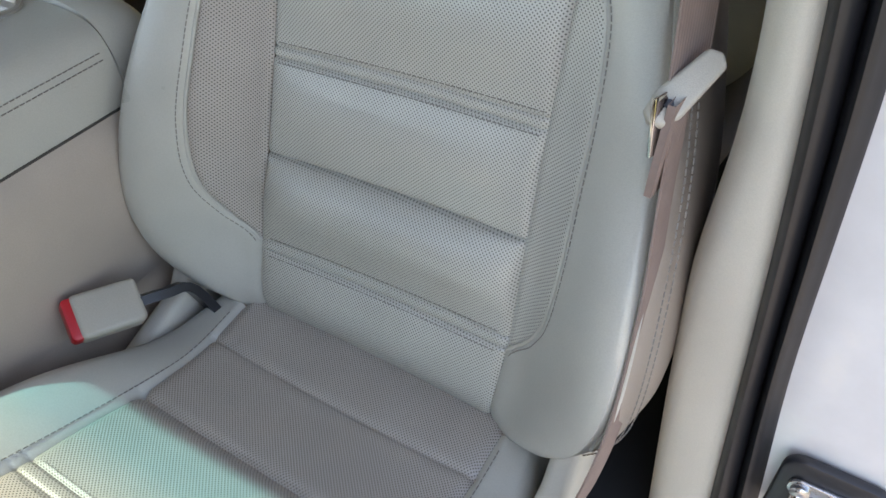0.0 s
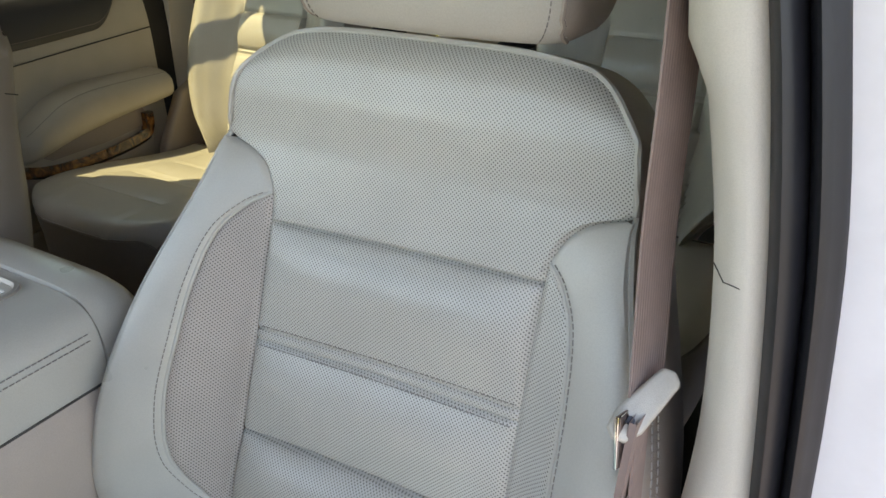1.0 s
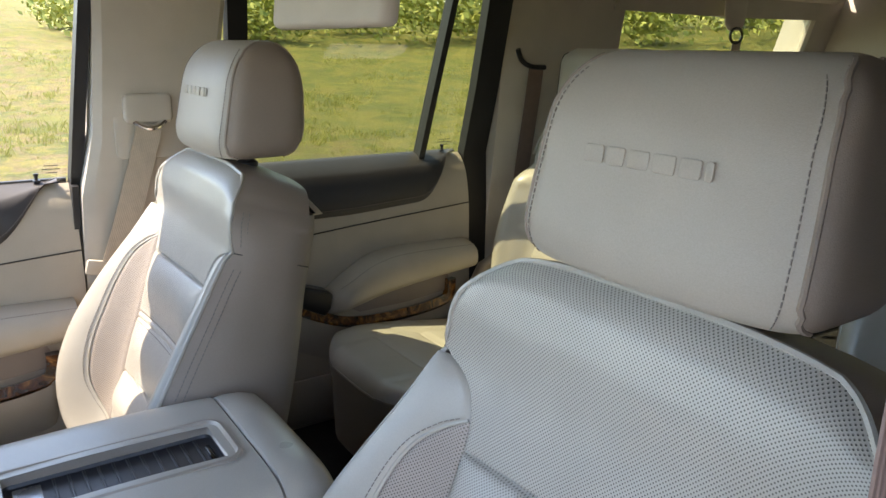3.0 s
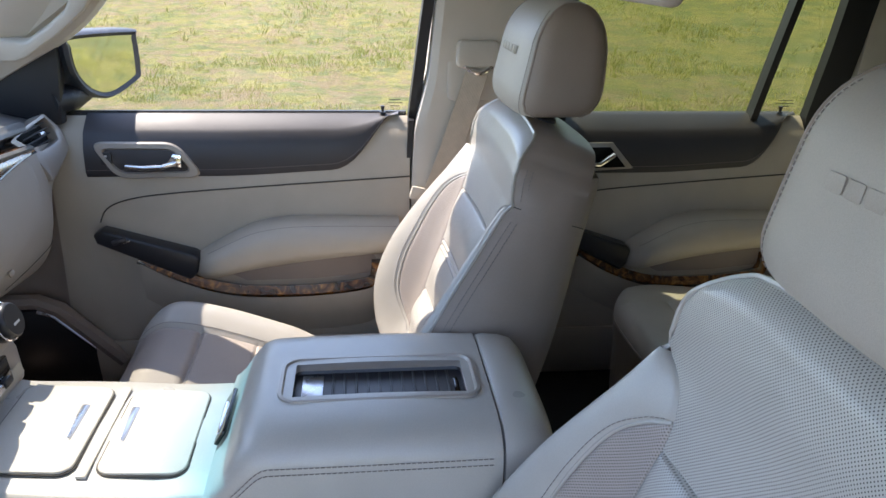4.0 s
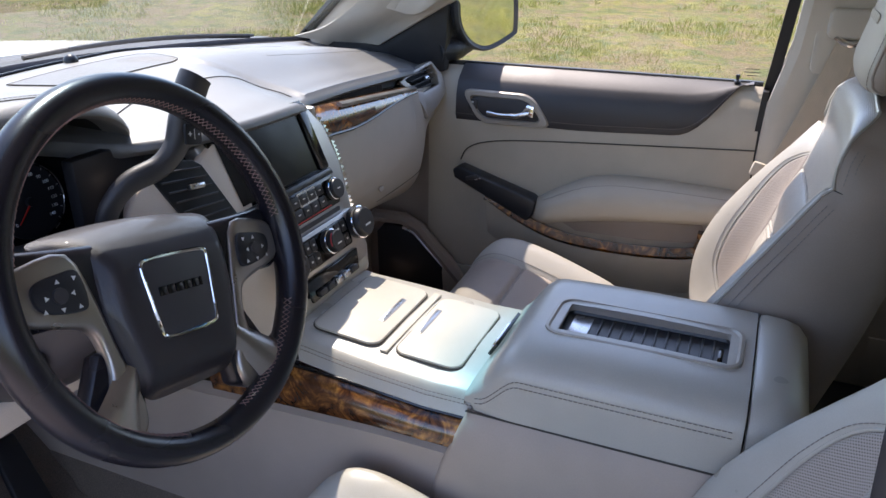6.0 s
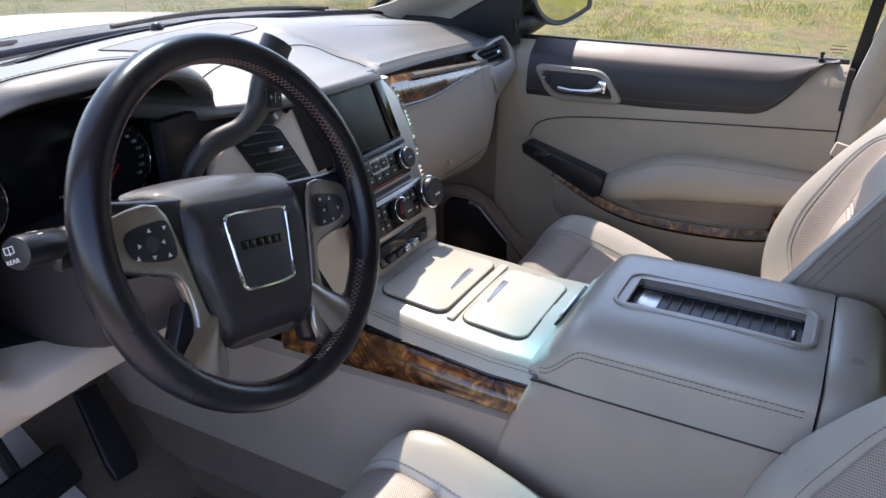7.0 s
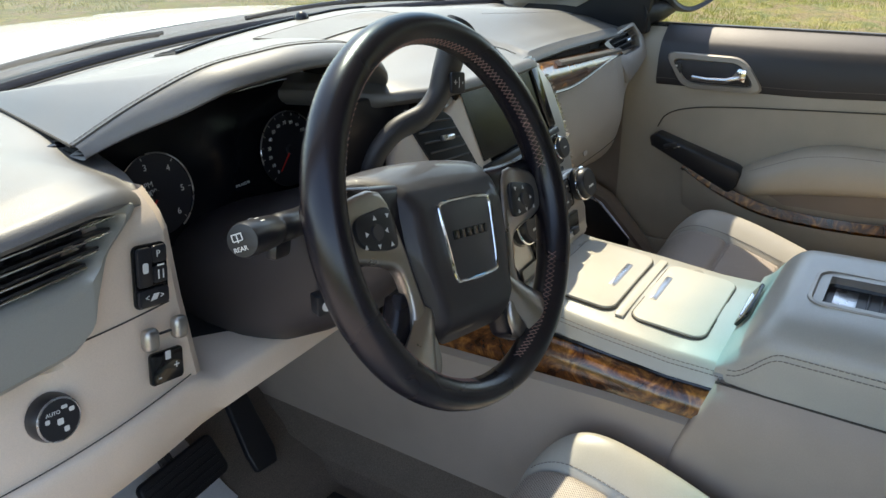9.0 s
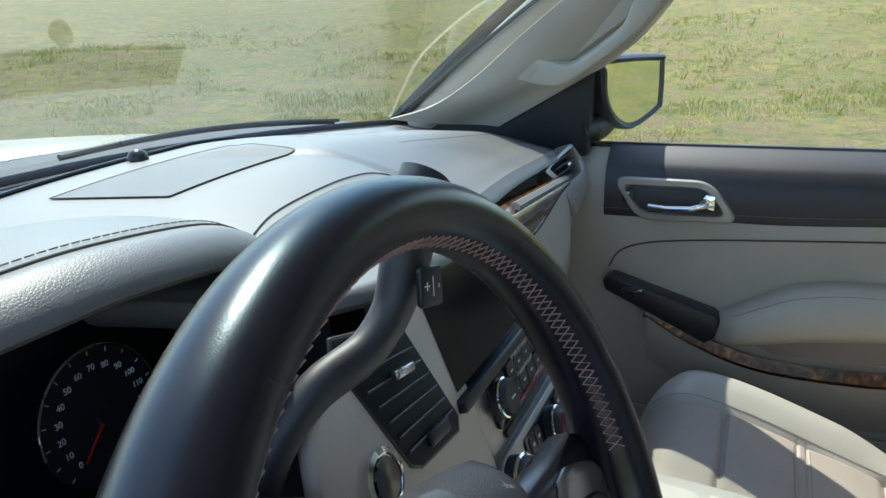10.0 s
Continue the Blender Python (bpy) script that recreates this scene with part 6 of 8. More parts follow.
# Switches on the panel.
def key(parent, m, w, h, glyph=None, depth=0.004):
    cap = part("key", prism(rounded(w, h, min(w, h) * 0.16), depth, m, 0.0009), M_BLACK, parent)
    if glyph:
        for x, y, gw, gh in glyph:
            part("mark", prism(rounded(gw, gh, min(gw, gh) * 0.3, 2), 0.0002, m @ Matrix.Translation((x, y, depth)), 0), M_INK, cap)
    return cap


SW = frame_at((-0.612, 0.3500, 1.244), (0.97, 0.0, -0.22), (0.10, -0.99, 0.06))
bank = part("switch_bank", prism(rounded(0.036, 0.056, 0.006), 0.003, SW @ Matrix.Translation((0, 0, -0.001)), 0.001), M_GLOSS, dash, "black bank of small switches")
part("key", prism(rounded(0.015, 0.034, 0.003), 0.003, SW @ Matrix.Translation((-0.008, 0.0085, 0.002)), 0.0008), M_BLACK, bank)
part("mark", prism(rounded(0.006, 0.009, 0.002), 0.0003, SW @ Matrix.Translation((-0.008, 0.008, 0.005)), 0), M_INK, bank)
part("key", prism(rounded(0.015, 0.015, 0.003), 0.003, SW @ Matrix.Translation((0.008, 0.0185, 0.002)), 0.0008), M_BLACK, bank)
part("letter", letters("P", 0.0085, SW @ Matrix.Translation((0.006, 0.0185, 0.0052)), 0.0002), M_INK, bank, soft=False)
part("mark", block((0.007, 0.0016, 0.0004), round_off=0), M_INK, bank).matrix_local = SW @ Matrix.Translation((0.008, 0.0085, 0.0052))
part("key", prism(rounded(0.015, 0.015, 0.003), 0.003, SW @ Matrix.Translation((0.008, 0.0005, 0.002)), 0.0008), M_BLACK, bank)
for dx in (-0.0025, 0.0025):
    part("mark", block((0.0012, 0.008, 0.0004), round_off=0), M_INK, bank).matrix_local = SW @ Matrix.Translation((0.008 + dx, 0.0005, 0.0052))
part("key", prism(rounded(0.032, 0.015, 0.003), 0.003, SW @ Matrix.Translation((0, -0.0185, 0.002)), 0.0008), M_BLACK, bank)
part("letter", letters("<     >", 0.008, SW @ Matrix.Translation((0, -0.0185, 0.0052)), 0.0002), M_INK, bank, soft=False)
part("mark", prism([(-0.005, -0.003), (0.002, -0.002), (0.005, 0.003), (-0.001, 0.003)], 0.0003, SW @ Matrix.Translation((0, -0.0185, 0.0052)), 0), M_INK, bank)
SB = frame_at((-0.617, 0.3475, 1.160), (0.97, 0.0, -0.22), (0.08, -0.99, 0.08))
bank = part("pedal_switch", prism(rounded(0.036, 0.030, 0.004), 0.004, SB @ Matrix.Translation((0, -0.004, -0.001)), 0.001), M_GLOSS, dash, "black plus and minus rocker")
part("letter", letters("-", 0.012, SB @ Matrix.Translation((-0.009, -0.012, 0.0032)), 0.0002), M_INK, bank, soft=False)
part("letter", letters("+", 0.012, SB @ Matrix.Translation((0.010, -0.006, 0.0032)), 0.0002), M_INK, bank, soft=False)
part("mark", prism(rounded(0.006, 0.008, 0.001), 0.0003, SB @ Matrix.Translation((0.001, 0.006, 0.003)), 0), M_INK, bank)
for dx, dy in ((-0.019, 0.026), (0.013, 0.030)):
    part("toggle", block((0.015, 0.021, 0.012), round_off=0.005, segments=3), M_SATIN, bank, "ribbed satin toggle").matrix_local = SB @ Matrix.Translation((dx, dy, 0.006))
part("toggle_bar", block((0.024, 0.002, 0.003), round_off=0.0006), M_BLACK, bank).matrix_local = SB @ Matrix.Translation((-0.003, 0.028, 0.003))
KN = frame_at((-0.722, 0.3520, 1.166), (0.97, 0, -0.2), (0.05, -0.99, 0.12)) @ Matrix.Scale(0.74, 4)
knob = part("headlamp_knob", turned([(0.0, -0.004), (0.027, -0.004), (0.027, 0.004), (0.0245, 0.013), (0.0225, 0.016), (0.0, 0.0165)], KN, 36), M_BLACK, dash, "black rotary headlamp knob with pale marks")
part("knob_ring", tube([KN @ Vector((0.0236 * math.cos(a), 0.0236 * math.sin(a), 0.0145)) for a in [2 * math.pi * k / 40 for k in range(40)]], 0.0010, 6, True), M_STEEL, knob)
part("letter", letters("AUTO", 0.0058, KN @ Matrix.Translation((-0.007, 0.009, 0.0166)), 0.0002), M_INK, knob, soft=False)
for dx, dy, gw, gh in ((0.006, 0.013, 0.007, 0.004), (0.014, 0.008, 0.006, 0.005), (-0.014, 0.002, 0.005, 0.005), (0.0, -0.002, 0.007, 0.007), (0.006, -0.012, 0.006, 0.006)):
    part("mark", prism(rounded(gw, gh, 0.0015), 0.0003, KN @ Matrix.Translation((dx, dy, 0.0165)), 0), M_INK, knob)

# Column shroud, stalk and shifter.
AX = Vector((0.004, -0.940, 0.341)).normalized()
HUB = Vector((-0.4020, 0.1778, 1.2609))
loops = []
for k, (d, r, e) in enumerate(((-0.035, 0.050, 0), (-0.06, 0.062, 0), (-0.11, 0.078, -0.006), (-0.17, 0.088, -0.010), (-0.25, 0.094, -0.014), (-0.32, 0.092, -0.010))):
    m = frame_at(HUB + AX * d + Vector((0, 0, e)), (1, 0, 0), AX)
    loops.append([m @ Vector((r * 1.08 * math.copysign(abs(math.cos(t)) ** 0.75, math.cos(t)), r * math.copysign(abs(math.sin(t)) ** 0.75, math.sin(t)) * (1.0 if math.sin(t) < 0 else 0.72), 0)) for t in [2 * math.pi * j / 36 for j in range(36)]])
column = thing("steering_column", "dark plastic steering column shroud with stalks", "steering column")
part("shroud", loft(loops), M_COLUMN, column, "dark grained shroud", True, 60)
part("tilt_switch", block((0.020, 0.016, 0.022), (-0.489, 0.270, 1.180), (0, 0, -20), 0.003), M_BLACK, column, "small black adjuster")
part("mark", turned([(0.004, 0), (0.0055, 0), (0.0055, 0.0005), (0.004, 0.0005)], frame_at((-0.494, 0.2595, 1.181), (1, 0, 0), (-0.3, -0.95, 0)), 16), M_INK, column)
a, b = Vector((-0.455, 0.300, 1.252)), Vector((-0.588, 0.256, 1.287))
d = (b - a).normalized()
m = frame_at(a, (0, 1, 0), d)
st = part("stalk", turned([(0.0, 0.0), (0.015, 0.0), (0.013, 0.04), (0.0135, 0.062), (0.0135, 0.080), (0.0120, 0.082), (0.0120, 0.088), (0.0140, 0.092), (0.0150, 0.114), (0.0150, 0.136), (0.0138, 0.140), (0.0, 0.141)], m, 32), M_BLACK, column, "black multi-function stalk")
part("stalk_wing", block((0.012, 0.018, 0.03), round_off=0.004), M_BLACK, st).matrix_local = m @ Matrix.Translation((0.0, 0.018, 0.075))
face = frame_at(b + d * 0.0015, Vector((1, 0.3, -0.25)), d)
part("letter", letters("REAR", 0.0055, face @ Matrix.Translation((0, -0.0062, 0.0003)), 0.0002), M_INK, st, soft=False)
for dx, dy, gw, gh in ((0, 0.0065, 0.0096, 0.0009), (0, 0.0008, 0.0078, 0.0009), (-0.0044, 0.0038, 0.0009, 0.006), (0.0044, 0.0038, 0.0009, 0.006), (0, 0.003, 0.0009, 0.0075)):
    part("mark", block((gw, gh, 0.0003), round_off=0), M_INK, st).matrix_local = face @ Matrix.Translation((dx, dy, 0.0004))
for k in range(5):
    part("mark", block((0.006, 0.0012, 0.0004), round_off=0), M_INK, st).matrix_local = m @ pose(0, 0, 0) @ Matrix.Rotation(radians(-110 + 22 * k), 4, "Z") @ Matrix.Translation((0.0152, 0, 0.118)) @ Matrix.Rotation(radians(90), 4, "Y")
run = spline([(-0.318, 0.345, 1.235), (-0.314, 0.332, 1.268), (-0.292, 0.320, 1.292), (-0.258, 0.306, 1.303), (-0.236, 0.298, 1.322), (-0.222, 0.294, 1.350), (-0.206, 0.290, 1.385), (-0.198, 0.288, 1.398)], 6)
sc = [0.62, 0.66, 0.7, 0.72, 0.78, 0.95, 1.05, 1.05]
ks = [sc[min(7, int(i / 6))] + (sc[min(7, int(i / 6) + 1)] - sc[min(7, int(i / 6))]) * (i % 6) / 6 for i in range(len(run))]
lever = part("shift_lever", sweep(run, [(0.0205 * math.copysign(abs(math.cos(t)) ** 0.8, math.cos(t)), 0.0150 * math.sin(t)) for t in [2 * math.pi * j / 20 for j in range(20)]], up=(0, 1, 0.2), scales=ks), M_DARK, column, "dark curved gear lever with a rocker button", True, 60)
bmx = frame_at((-0.2300, 0.2765, 1.338), (0.96, 0.12, -0.22), (-0.18, -0.97, 0.15))
btn = part("rocker", prism(rounded(0.022, 0.024, 0.003), 0.004, bmx, 0.001), M_BLACK, lever, "plus and minus rocker")
part("letter", letters("+", 0.011, bmx @ Matrix.Translation((-0.005, 0, 0.0042)), 0.0002), M_INK, btn, soft=False)
part("letter", letters("-", 0.011, bmx @ Matrix.Translation((0.006, 0, 0.0042)) @ Matrix.Rotation(radians(90), 4, "Z"), 0.0002), M_INK, btn, soft=False)
part("mark", block((0.0007, 0.012, 0.0003), round_off=0), M_INK, btn).matrix_local = bmx @ Matrix.Translation((0.001, 0, 0.0042))

# Centre stack.
CS = frame_at((0.02, 0.272, 1.104), (1, 0, 0), (0, -0.951, 0.310))
part("stack_carrier", block((0.40, 0.02, 0.26), (-0.10, 0.405, 1.180), round_off=0.004), M_BLACK, dash, "black carrier behind the centre stack")
stack = part("stack_face", prism([(-0.150, -0.085), (0.100, -0.085), (0.118, -0.045), (0.108, 0.02), (0.118, 0.10), (0.108, 0.165), (0.075, 0.212), (-0.178, 0.206), (-0.165, 0.10)], 0.03, CS @ Matrix.Translation((0, 0, -0.034)), 0.006, 3), M_SATIN, dash, "satin metal centre stack")
part("screen_well", prism([(-0.150, 0.098), (0.072, 0.098), (0.080, 0.106), (0.062, 0.216), (-0.165, 0.216)], 0.006, CS @ Matrix.Translation((0, 0, -0.0065)), 0.001), M_GLOSS, stack, "glossy black screen surround")
part("screen", prism([(-0.140, 0.108), (0.044, 0.108), (0.034, 0.210), (-0.150, 0.210)], 0.001, CS @ Matrix.Translation((0, 0, 0.0002)), 0), M_SCREEN, stack, "dark switched-off touch screen")
part("screen_ledge", prism([(-0.148, 0.092), (0.074, 0.092), (0.070, 0.103), (-0.146, 0.103)], 0.012, CS @ Matrix.Translation((0, 0, -0.004)), 0.002), M_BLACK, stack)
part("screen_side", prism([(0.050, 0.104), (0.074, 0.104), (0.062, 0.212), (0.038, 0.212)], 0.006, CS @ Matrix.Translation((0, 0, -0.002)), 0.002), M_GLOSS, stack)


def dial_knob(parent, u, v, r, depth, label, mat=M_BLACK):
    m = CS @ Matrix.Translation((u, v, -0.003))
    k = part("knob", turned([(0, 0), (r, 0), (r, depth * 0.3), (r * 0.95, depth * 0.35), (r * 0.93, depth * 0.9), (r * 0.86, depth), (0, depth * 1.02)], m, 32), mat, parent, label)
    part("knob_band", tube([m @ Vector((r * 0.955 * math.cos(a), r * 0.955 * math.sin(a), depth * 0.55)) for a in [2 * math.pi * j / 32 for j in range(32)]], r * 0.09, 6, True), M_CHROME, k, "chrome knob band")
    part("mark", block((r * 0.5, r * 0.1, 0.0003), round_off=0), M_INK, k).matrix_local = m @ Matrix.Translation((0, 0, depth * 1.025))
    return k


radio = part("radio_panel", prism(rounded(0.166, 0.048, 0.006, 4, -0.004, 0.067), 0.004, CS @ Matrix.Translation((0, 0, -0.0045)), 0.001), M_GLOSS, stack, "black audio control panel")
for u in (-0.035, -0.013, 0.009, 0.031):
    for v in (0.077, 0.058):
        key(radio, CS @ Matrix.Translation((u, v, -0.001)), 0.020, 0.016, [(0, 0, 0.006, 0.002)], 0.003)
part("key_frame", prism(rounded(0.048, 0.022, 0.002, 2, -0.002, 0.077), 0.0008, CS @ Matrix.Translation((0, 0, 0.0004)), 0), M_STEEL, radio)
part("red_line", block((0.10, 0.0015, 0.0006), round_off=0), M_NEEDLE, radio).matrix_local = CS @ Matrix.Translation((0, 0.046, 0.0002))
dial_knob(radio, 0.066, 0.068, 0.0175, 0.016, "black tuning knob with a chrome band")
dial_knob(radio, -0.072, 0.068, 0.0175, 0.016, "black volume knob with a chrome band")
part("disc_slot", prism(rounded(0.150, 0.007, 0.003, 3, -0.004, 0.035), 0.002, CS @ Matrix.Translation((0, 0, -0.003)), 0), M_BLACK, stack, "narrow disc slot")
climate = part("climate_bezel", prism(rounded(0.232, 0.060, 0.026, 6, -0.006, -0.002), 0.010, CS @ Matrix.Translation((0, 0, -0.006)), 0.003), M_SATIN, stack, "satin climate control bezel")
cp = part("climate_panel", prism(rounded(0.132, 0.046, 0.006, 4, 0.0, -0.002), 0.003, CS @ Matrix.Translation((0, 0, 0.0025)), 0.001), M_GLOSS, climate, "black climate panel")
for u in (-0.05, -0.034, 0.036, 0.052):
    for v in (0.009, -0.013):
        key(cp, CS @ Matrix.Translation((u, v, 0.005)), 0.014, 0.018, [(0, 0, 0.005, 0.003)], 0.002)
for u, r in ((0.091, 0.0265), (-0.103, 0.0265), (0.002, 0.019)):
    m = CS @ Matrix.Translation((u, 0, 0.004))
    k = part("knob", turned([(0, 0), (r, 0), (r, 0.010), (r * 0.92, 0.011), (r * 0.90, 0.020), (r * 0.80, 0.023), (0, 0.0235)], m, 36), M_BLACK, climate, "black rotary climate knob")
    part("knob_band", tube([m @ Vector((r * 0.97 * math.cos(a), r * 0.97 * math.sin(a), 0.011)) for a in [2 * math.pi * j / 36 for j in range(36)]], r * 0.07, 6, True), M_CHROME, k, "chrome knob band")
    part("mark", block((r * 0.6, r * 0.12, 0.0003), round_off=0), M_INK, k).matrix_local = m @ Matrix.Translation((0, -r * 0.2, 0.0236))
    if r < 0.02:
        part("red_arc", tube([m @ Vector((r * 0.9 * math.cos(a), r * 0.9 * math.sin(a), 0.0205)) for a in [radians(120 + 8 * j) for j in range(10)]], 0.001, 6), M_RED, k, "red warmth arc")
low = part("switch_pod", prism([(-0.075, -0.070), (0.062, -0.070), (0.074, -0.036), (-0.080, -0.036)], 0.014, CS @ Matrix.Translation((0, 0, -0.010)), 0.003), M_GLOSS, stack, "black pod of toggle switches")
for k in range(5):
    part("toggle", block((0.019, 0.010, 0.010), round_off=0.002), M_STEEL if k in (2, 3) else M_BLACK, low).matrix_local = CS @ Matrix.Translation((-0.052 + 0.023 * k, -0.061, 0.006))
part("stack_foot", grid([[CS @ Vector((u, v, 0)) for u in (-0.125, 0.0, 0.095)] for v in (-0.06, -0.075)] + [[(u + 0.02, 0.262, 1.024) for u in (-0.14, 0.0, 0.10)]]), M_CREAM, stack)
stack_edge = table([(-0.045, 0.118), (0.02, 0.108), (0.10, 0.118), (0.165, 0.108), (0.212, 0.075)])
gap_run = [(stack_edge(v), v) for v in [-0.01 + 0.21 * k / 20 for k in range(21)]]
part("stack_gap", grid([[CS @ Vector((u - 0.002, v, -0.010)), CS @ Vector((u + 0.009, v, -0.016))] for u, v in gap_run]), M_CAVITY, stack, "dark gap beside the centre stack")
# Sun glints along the gap, shaped as small chrome chips.
chips = bmesh.new()
rng = random.Random(12)
for k in range(24):
    q = k / 23
    p = CS @ Vector((stack_edge(0.178 - 0.165 * q) + 0.002, 0.178 - 0.165 * q, -0.006))
    w, h = rng.uniform(0.0040, 0.0085), rng.uniform(0.0050, 0.0085)
    tri_ = [chips.verts.new(p + CS.to_3x3() @ Vector(c)) for c in ((-0.002, -h / 2, 0), (w, -h * 0.1, 0.0015), (-0.002, h / 2, 0), (-0.003, 0, -0.002))]
    chips.faces.new((tri_[0], tri_[1], tri_[2]))
    chips.faces.new((tri_[0], tri_[3], tri_[1]))
    chips.faces.new((tri_[2], tri_[1], tri_[3]))
    chips.faces.new((tri_[0], tri_[2], tri_[3]))
bmesh.ops.recalc_face_normals(chips, faces=chips.faces[:])
part("bright_edge", chips, M_CHROME, stack, "chrome chips standing for sun glints beside the stack", False)

# Central air vent beside the cluster, in its beige surround.
sur = [(-0.322, 0.150), (-0.304, 0.176), (-0.272, 0.188), (-0.20, 0.184), (-0.14, 0.200), (-0.118, 0.10), (-0.125, -0.03), (-0.20, -0.07), (-0.285, -0.03), (-0.330, 0.08)]
cv = part("vent_surround", prism([(p.x, p.y) for p in spline([(x, y, 0) for x, y in sur], 4, True)], 0.014, CS @ Matrix.Translation((0, 0, -0.014)), 0.005, 3), M_BEIGE, dash, "beige surround of the centre vent")
cell = [(-0.268, 0.208), (-0.198, 0.190), (-0.186, 0.180), (-0.154, 0.096), (-0.160, 0.086), (-0.222, 0.092), (-0.234, 0.100), (-0.274, 0.196)]
part("vent_rim", prism([(x * 1.03 + 0.0064, y * 1.04 - 0.006) for x, y in cell], 0.003, CS @ Matrix.Translation((0, 0, -0.0012)), 0.001), M_DARK, cv, "dark rim of the centre vent")
part("vent_cavity", prism(cell, 0.003, CS @ Matrix.Translation((0, 0, -0.0006)), 0.0005), M_CAVITY, cv, "dark vent opening")
for k in range(7):
    q = (k + 0.7) / 7.6
    a = Vector((-0.270 + 0.042 * q, 0.202 - 0.106 * q, 0.0030))
    b = Vector((-0.194 + 0.036 * q, 0.188 - 0.096 * q, 0.0030))
    part("slat", ribbon([CS @ a, CS @ b], 0.0030, 0.0012, CS.to_3x3() @ Vector((0.1, 0.6, 0.8))), M_DARK, cv)
part("vent_tab", block((0.026, 0.007, 0.006), round_off=0.002), M_STEEL, cv, "bright vent tab").matrix_local = CS @ pose(-0.212, 0.160, 0.007, 0, 0, -8)
part("vent_wheel", block((0.032, 0.012, 0.005), round_off=0.003), M_BLACK, cv).matrix_local = CS @ pose(-0.192, 0.102, 0.005, 0, 0, -6)
starter = turned([(0, 0), (0.021, 0), (0.021, 0.004), (0.017, 0.005), (0.016, 0.003), (0, 0.004)], CS @ Matrix.Translation((-0.268, 0.110, 0.0)), 32)
part("start_button", starter, M_CHROME, dash, "round chrome-ringed start button")
part("start_face", turned([(0, 0), (0.015, 0), (0.014, 0.002), (0, 0.0025)], CS @ Matrix.Translation((-0.268, 0.110, 0.0035)), 28), M_GLOSS, dash)

# Passenger fascia.
def fascia(x, q):
    """q = 0 at the top edge, 1 at the lower lip."""
    top = Vector((x, 0.385 + 0.075 * (x - 0.2), 1.262 - 0.115 * (x - 0.2)))
    prof = table([(0, 0.0), (0.12, -0.008), (0.3, -0.017), (0.42, -0.020), (0.52, -0.018), (0.7, 0.000), (0.85, 0.040), (1.0, 0.11)])(q)
    drop = table([(0, 0.0), (0.3, 0.085), (0.42, 0.125), (0.52, 0.150), (0.7, 0.205), (0.85, 0.245), (1.0, 0.265)])(q)
    end = 0.13 * smooth(0.60, 0.83, x) ** 2 * smooth(0.15, 0.6, q)
    return Vector((x, top.y + prof + end, top.z - drop - 0.03 * (x - 0.2) * smooth(0.3, 0.6, q)))


xs = [0.128 + 0.70 * k / 40 for k in range(41)]
LIP = table([(0.128, 0.60), (0.34, 0.60), (0.42, 0.53), (0.50, 0.44), (0.56, 0.36), (0.61, 0.27), (0.64, 0.20)])
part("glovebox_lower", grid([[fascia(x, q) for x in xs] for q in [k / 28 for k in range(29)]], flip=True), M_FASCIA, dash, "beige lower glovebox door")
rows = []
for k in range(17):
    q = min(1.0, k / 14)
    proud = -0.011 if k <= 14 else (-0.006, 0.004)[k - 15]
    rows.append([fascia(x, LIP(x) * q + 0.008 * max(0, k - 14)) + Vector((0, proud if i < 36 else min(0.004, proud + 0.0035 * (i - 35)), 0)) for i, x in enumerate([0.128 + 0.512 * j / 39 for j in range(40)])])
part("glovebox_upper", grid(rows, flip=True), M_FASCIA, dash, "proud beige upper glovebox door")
part("glovebox_joint", tube([fascia(0.44 + 0.24 * k / 20, 0.74 - 0.14 * k / 20) + Vector((0, -0.0005, 0)) for k in range(21)], 0.0007, 6), M_SEAM, dash)
part("glovebox_key", prism(rounded(0.018, 0.010, 0.004), 0.003, frame_at(fascia(0.42, 0.62) + Vector((0, -0.004, 0)), (1, 0, 0), (0, -1, 0.2)), 0.001), M_FASCIA, dash)
wood = []
for k in range(31):
    x = 0.165 + 0.455 * k / 30
    h = 0.046 * (1 - smooth(0.26, 0.63, x) * 0.85)
    top = Vector((x, 0.378 + 0.075 * (x - 0.2), 1.268 - 0.115 * (x - 0.2)))
    out = 0.10 * h
    wood.append([top + Vector((0, 0.006, 0.004)), top + Vector((0, -0.004, 0)), top + Vector((0, -0.012 - out * 0.6, -h * 0.4)), top + Vector((0, -0.014 - out * 1.2, -h * 0.85)), top + Vector((0, -0.012 - out, -h)), top + Vector((0, 0.0, -h - 0.003))])
part("wood_trim", grid(wood, flip=True), M_WOOD, dash, "tapering burl wood trim")
part("trim_bead", tube([row[-2] + Vector((0, -0.001, 0)) for row in wood], 0.0026, 6), M_GLOSS, dash)
part("bright_strip", sweep([row[1] + Vector((0, -0.002, 0.001)) for row in wood[6:]], [(-0.006, -0.004), (0.006, -0.005), (0.007, 0.001), (0.0, 0.005), (-0.006, 0.003)]), M_SATIN, dash, "satin bead along the wood trim")
part("trim_end", block((0.012, 0.020, 0.052), (0.158, 0.372, 1.256), (0, -14, 4), 0.004), M_SATIN, dash)
slot = [[Vector((x, 0.400 + 0.075 * (x - 0.2), 1.272 - 0.115 * (x - 0.2))), Vector((x, 0.425 + 0.06 * (x - 0.2), 1.270 - 0.112 * (x - 0.2))), Vector((x, 0.428 + 0.06 * (x - 0.2), 1.290 - 0.10 * (x - 0.2)))] for x in [0.13 + 0.66 * k / 30 for k in range(31)]]
part("slot_vent", grid(slot), M_BLACK, dash, "long black slot above the wood trim")
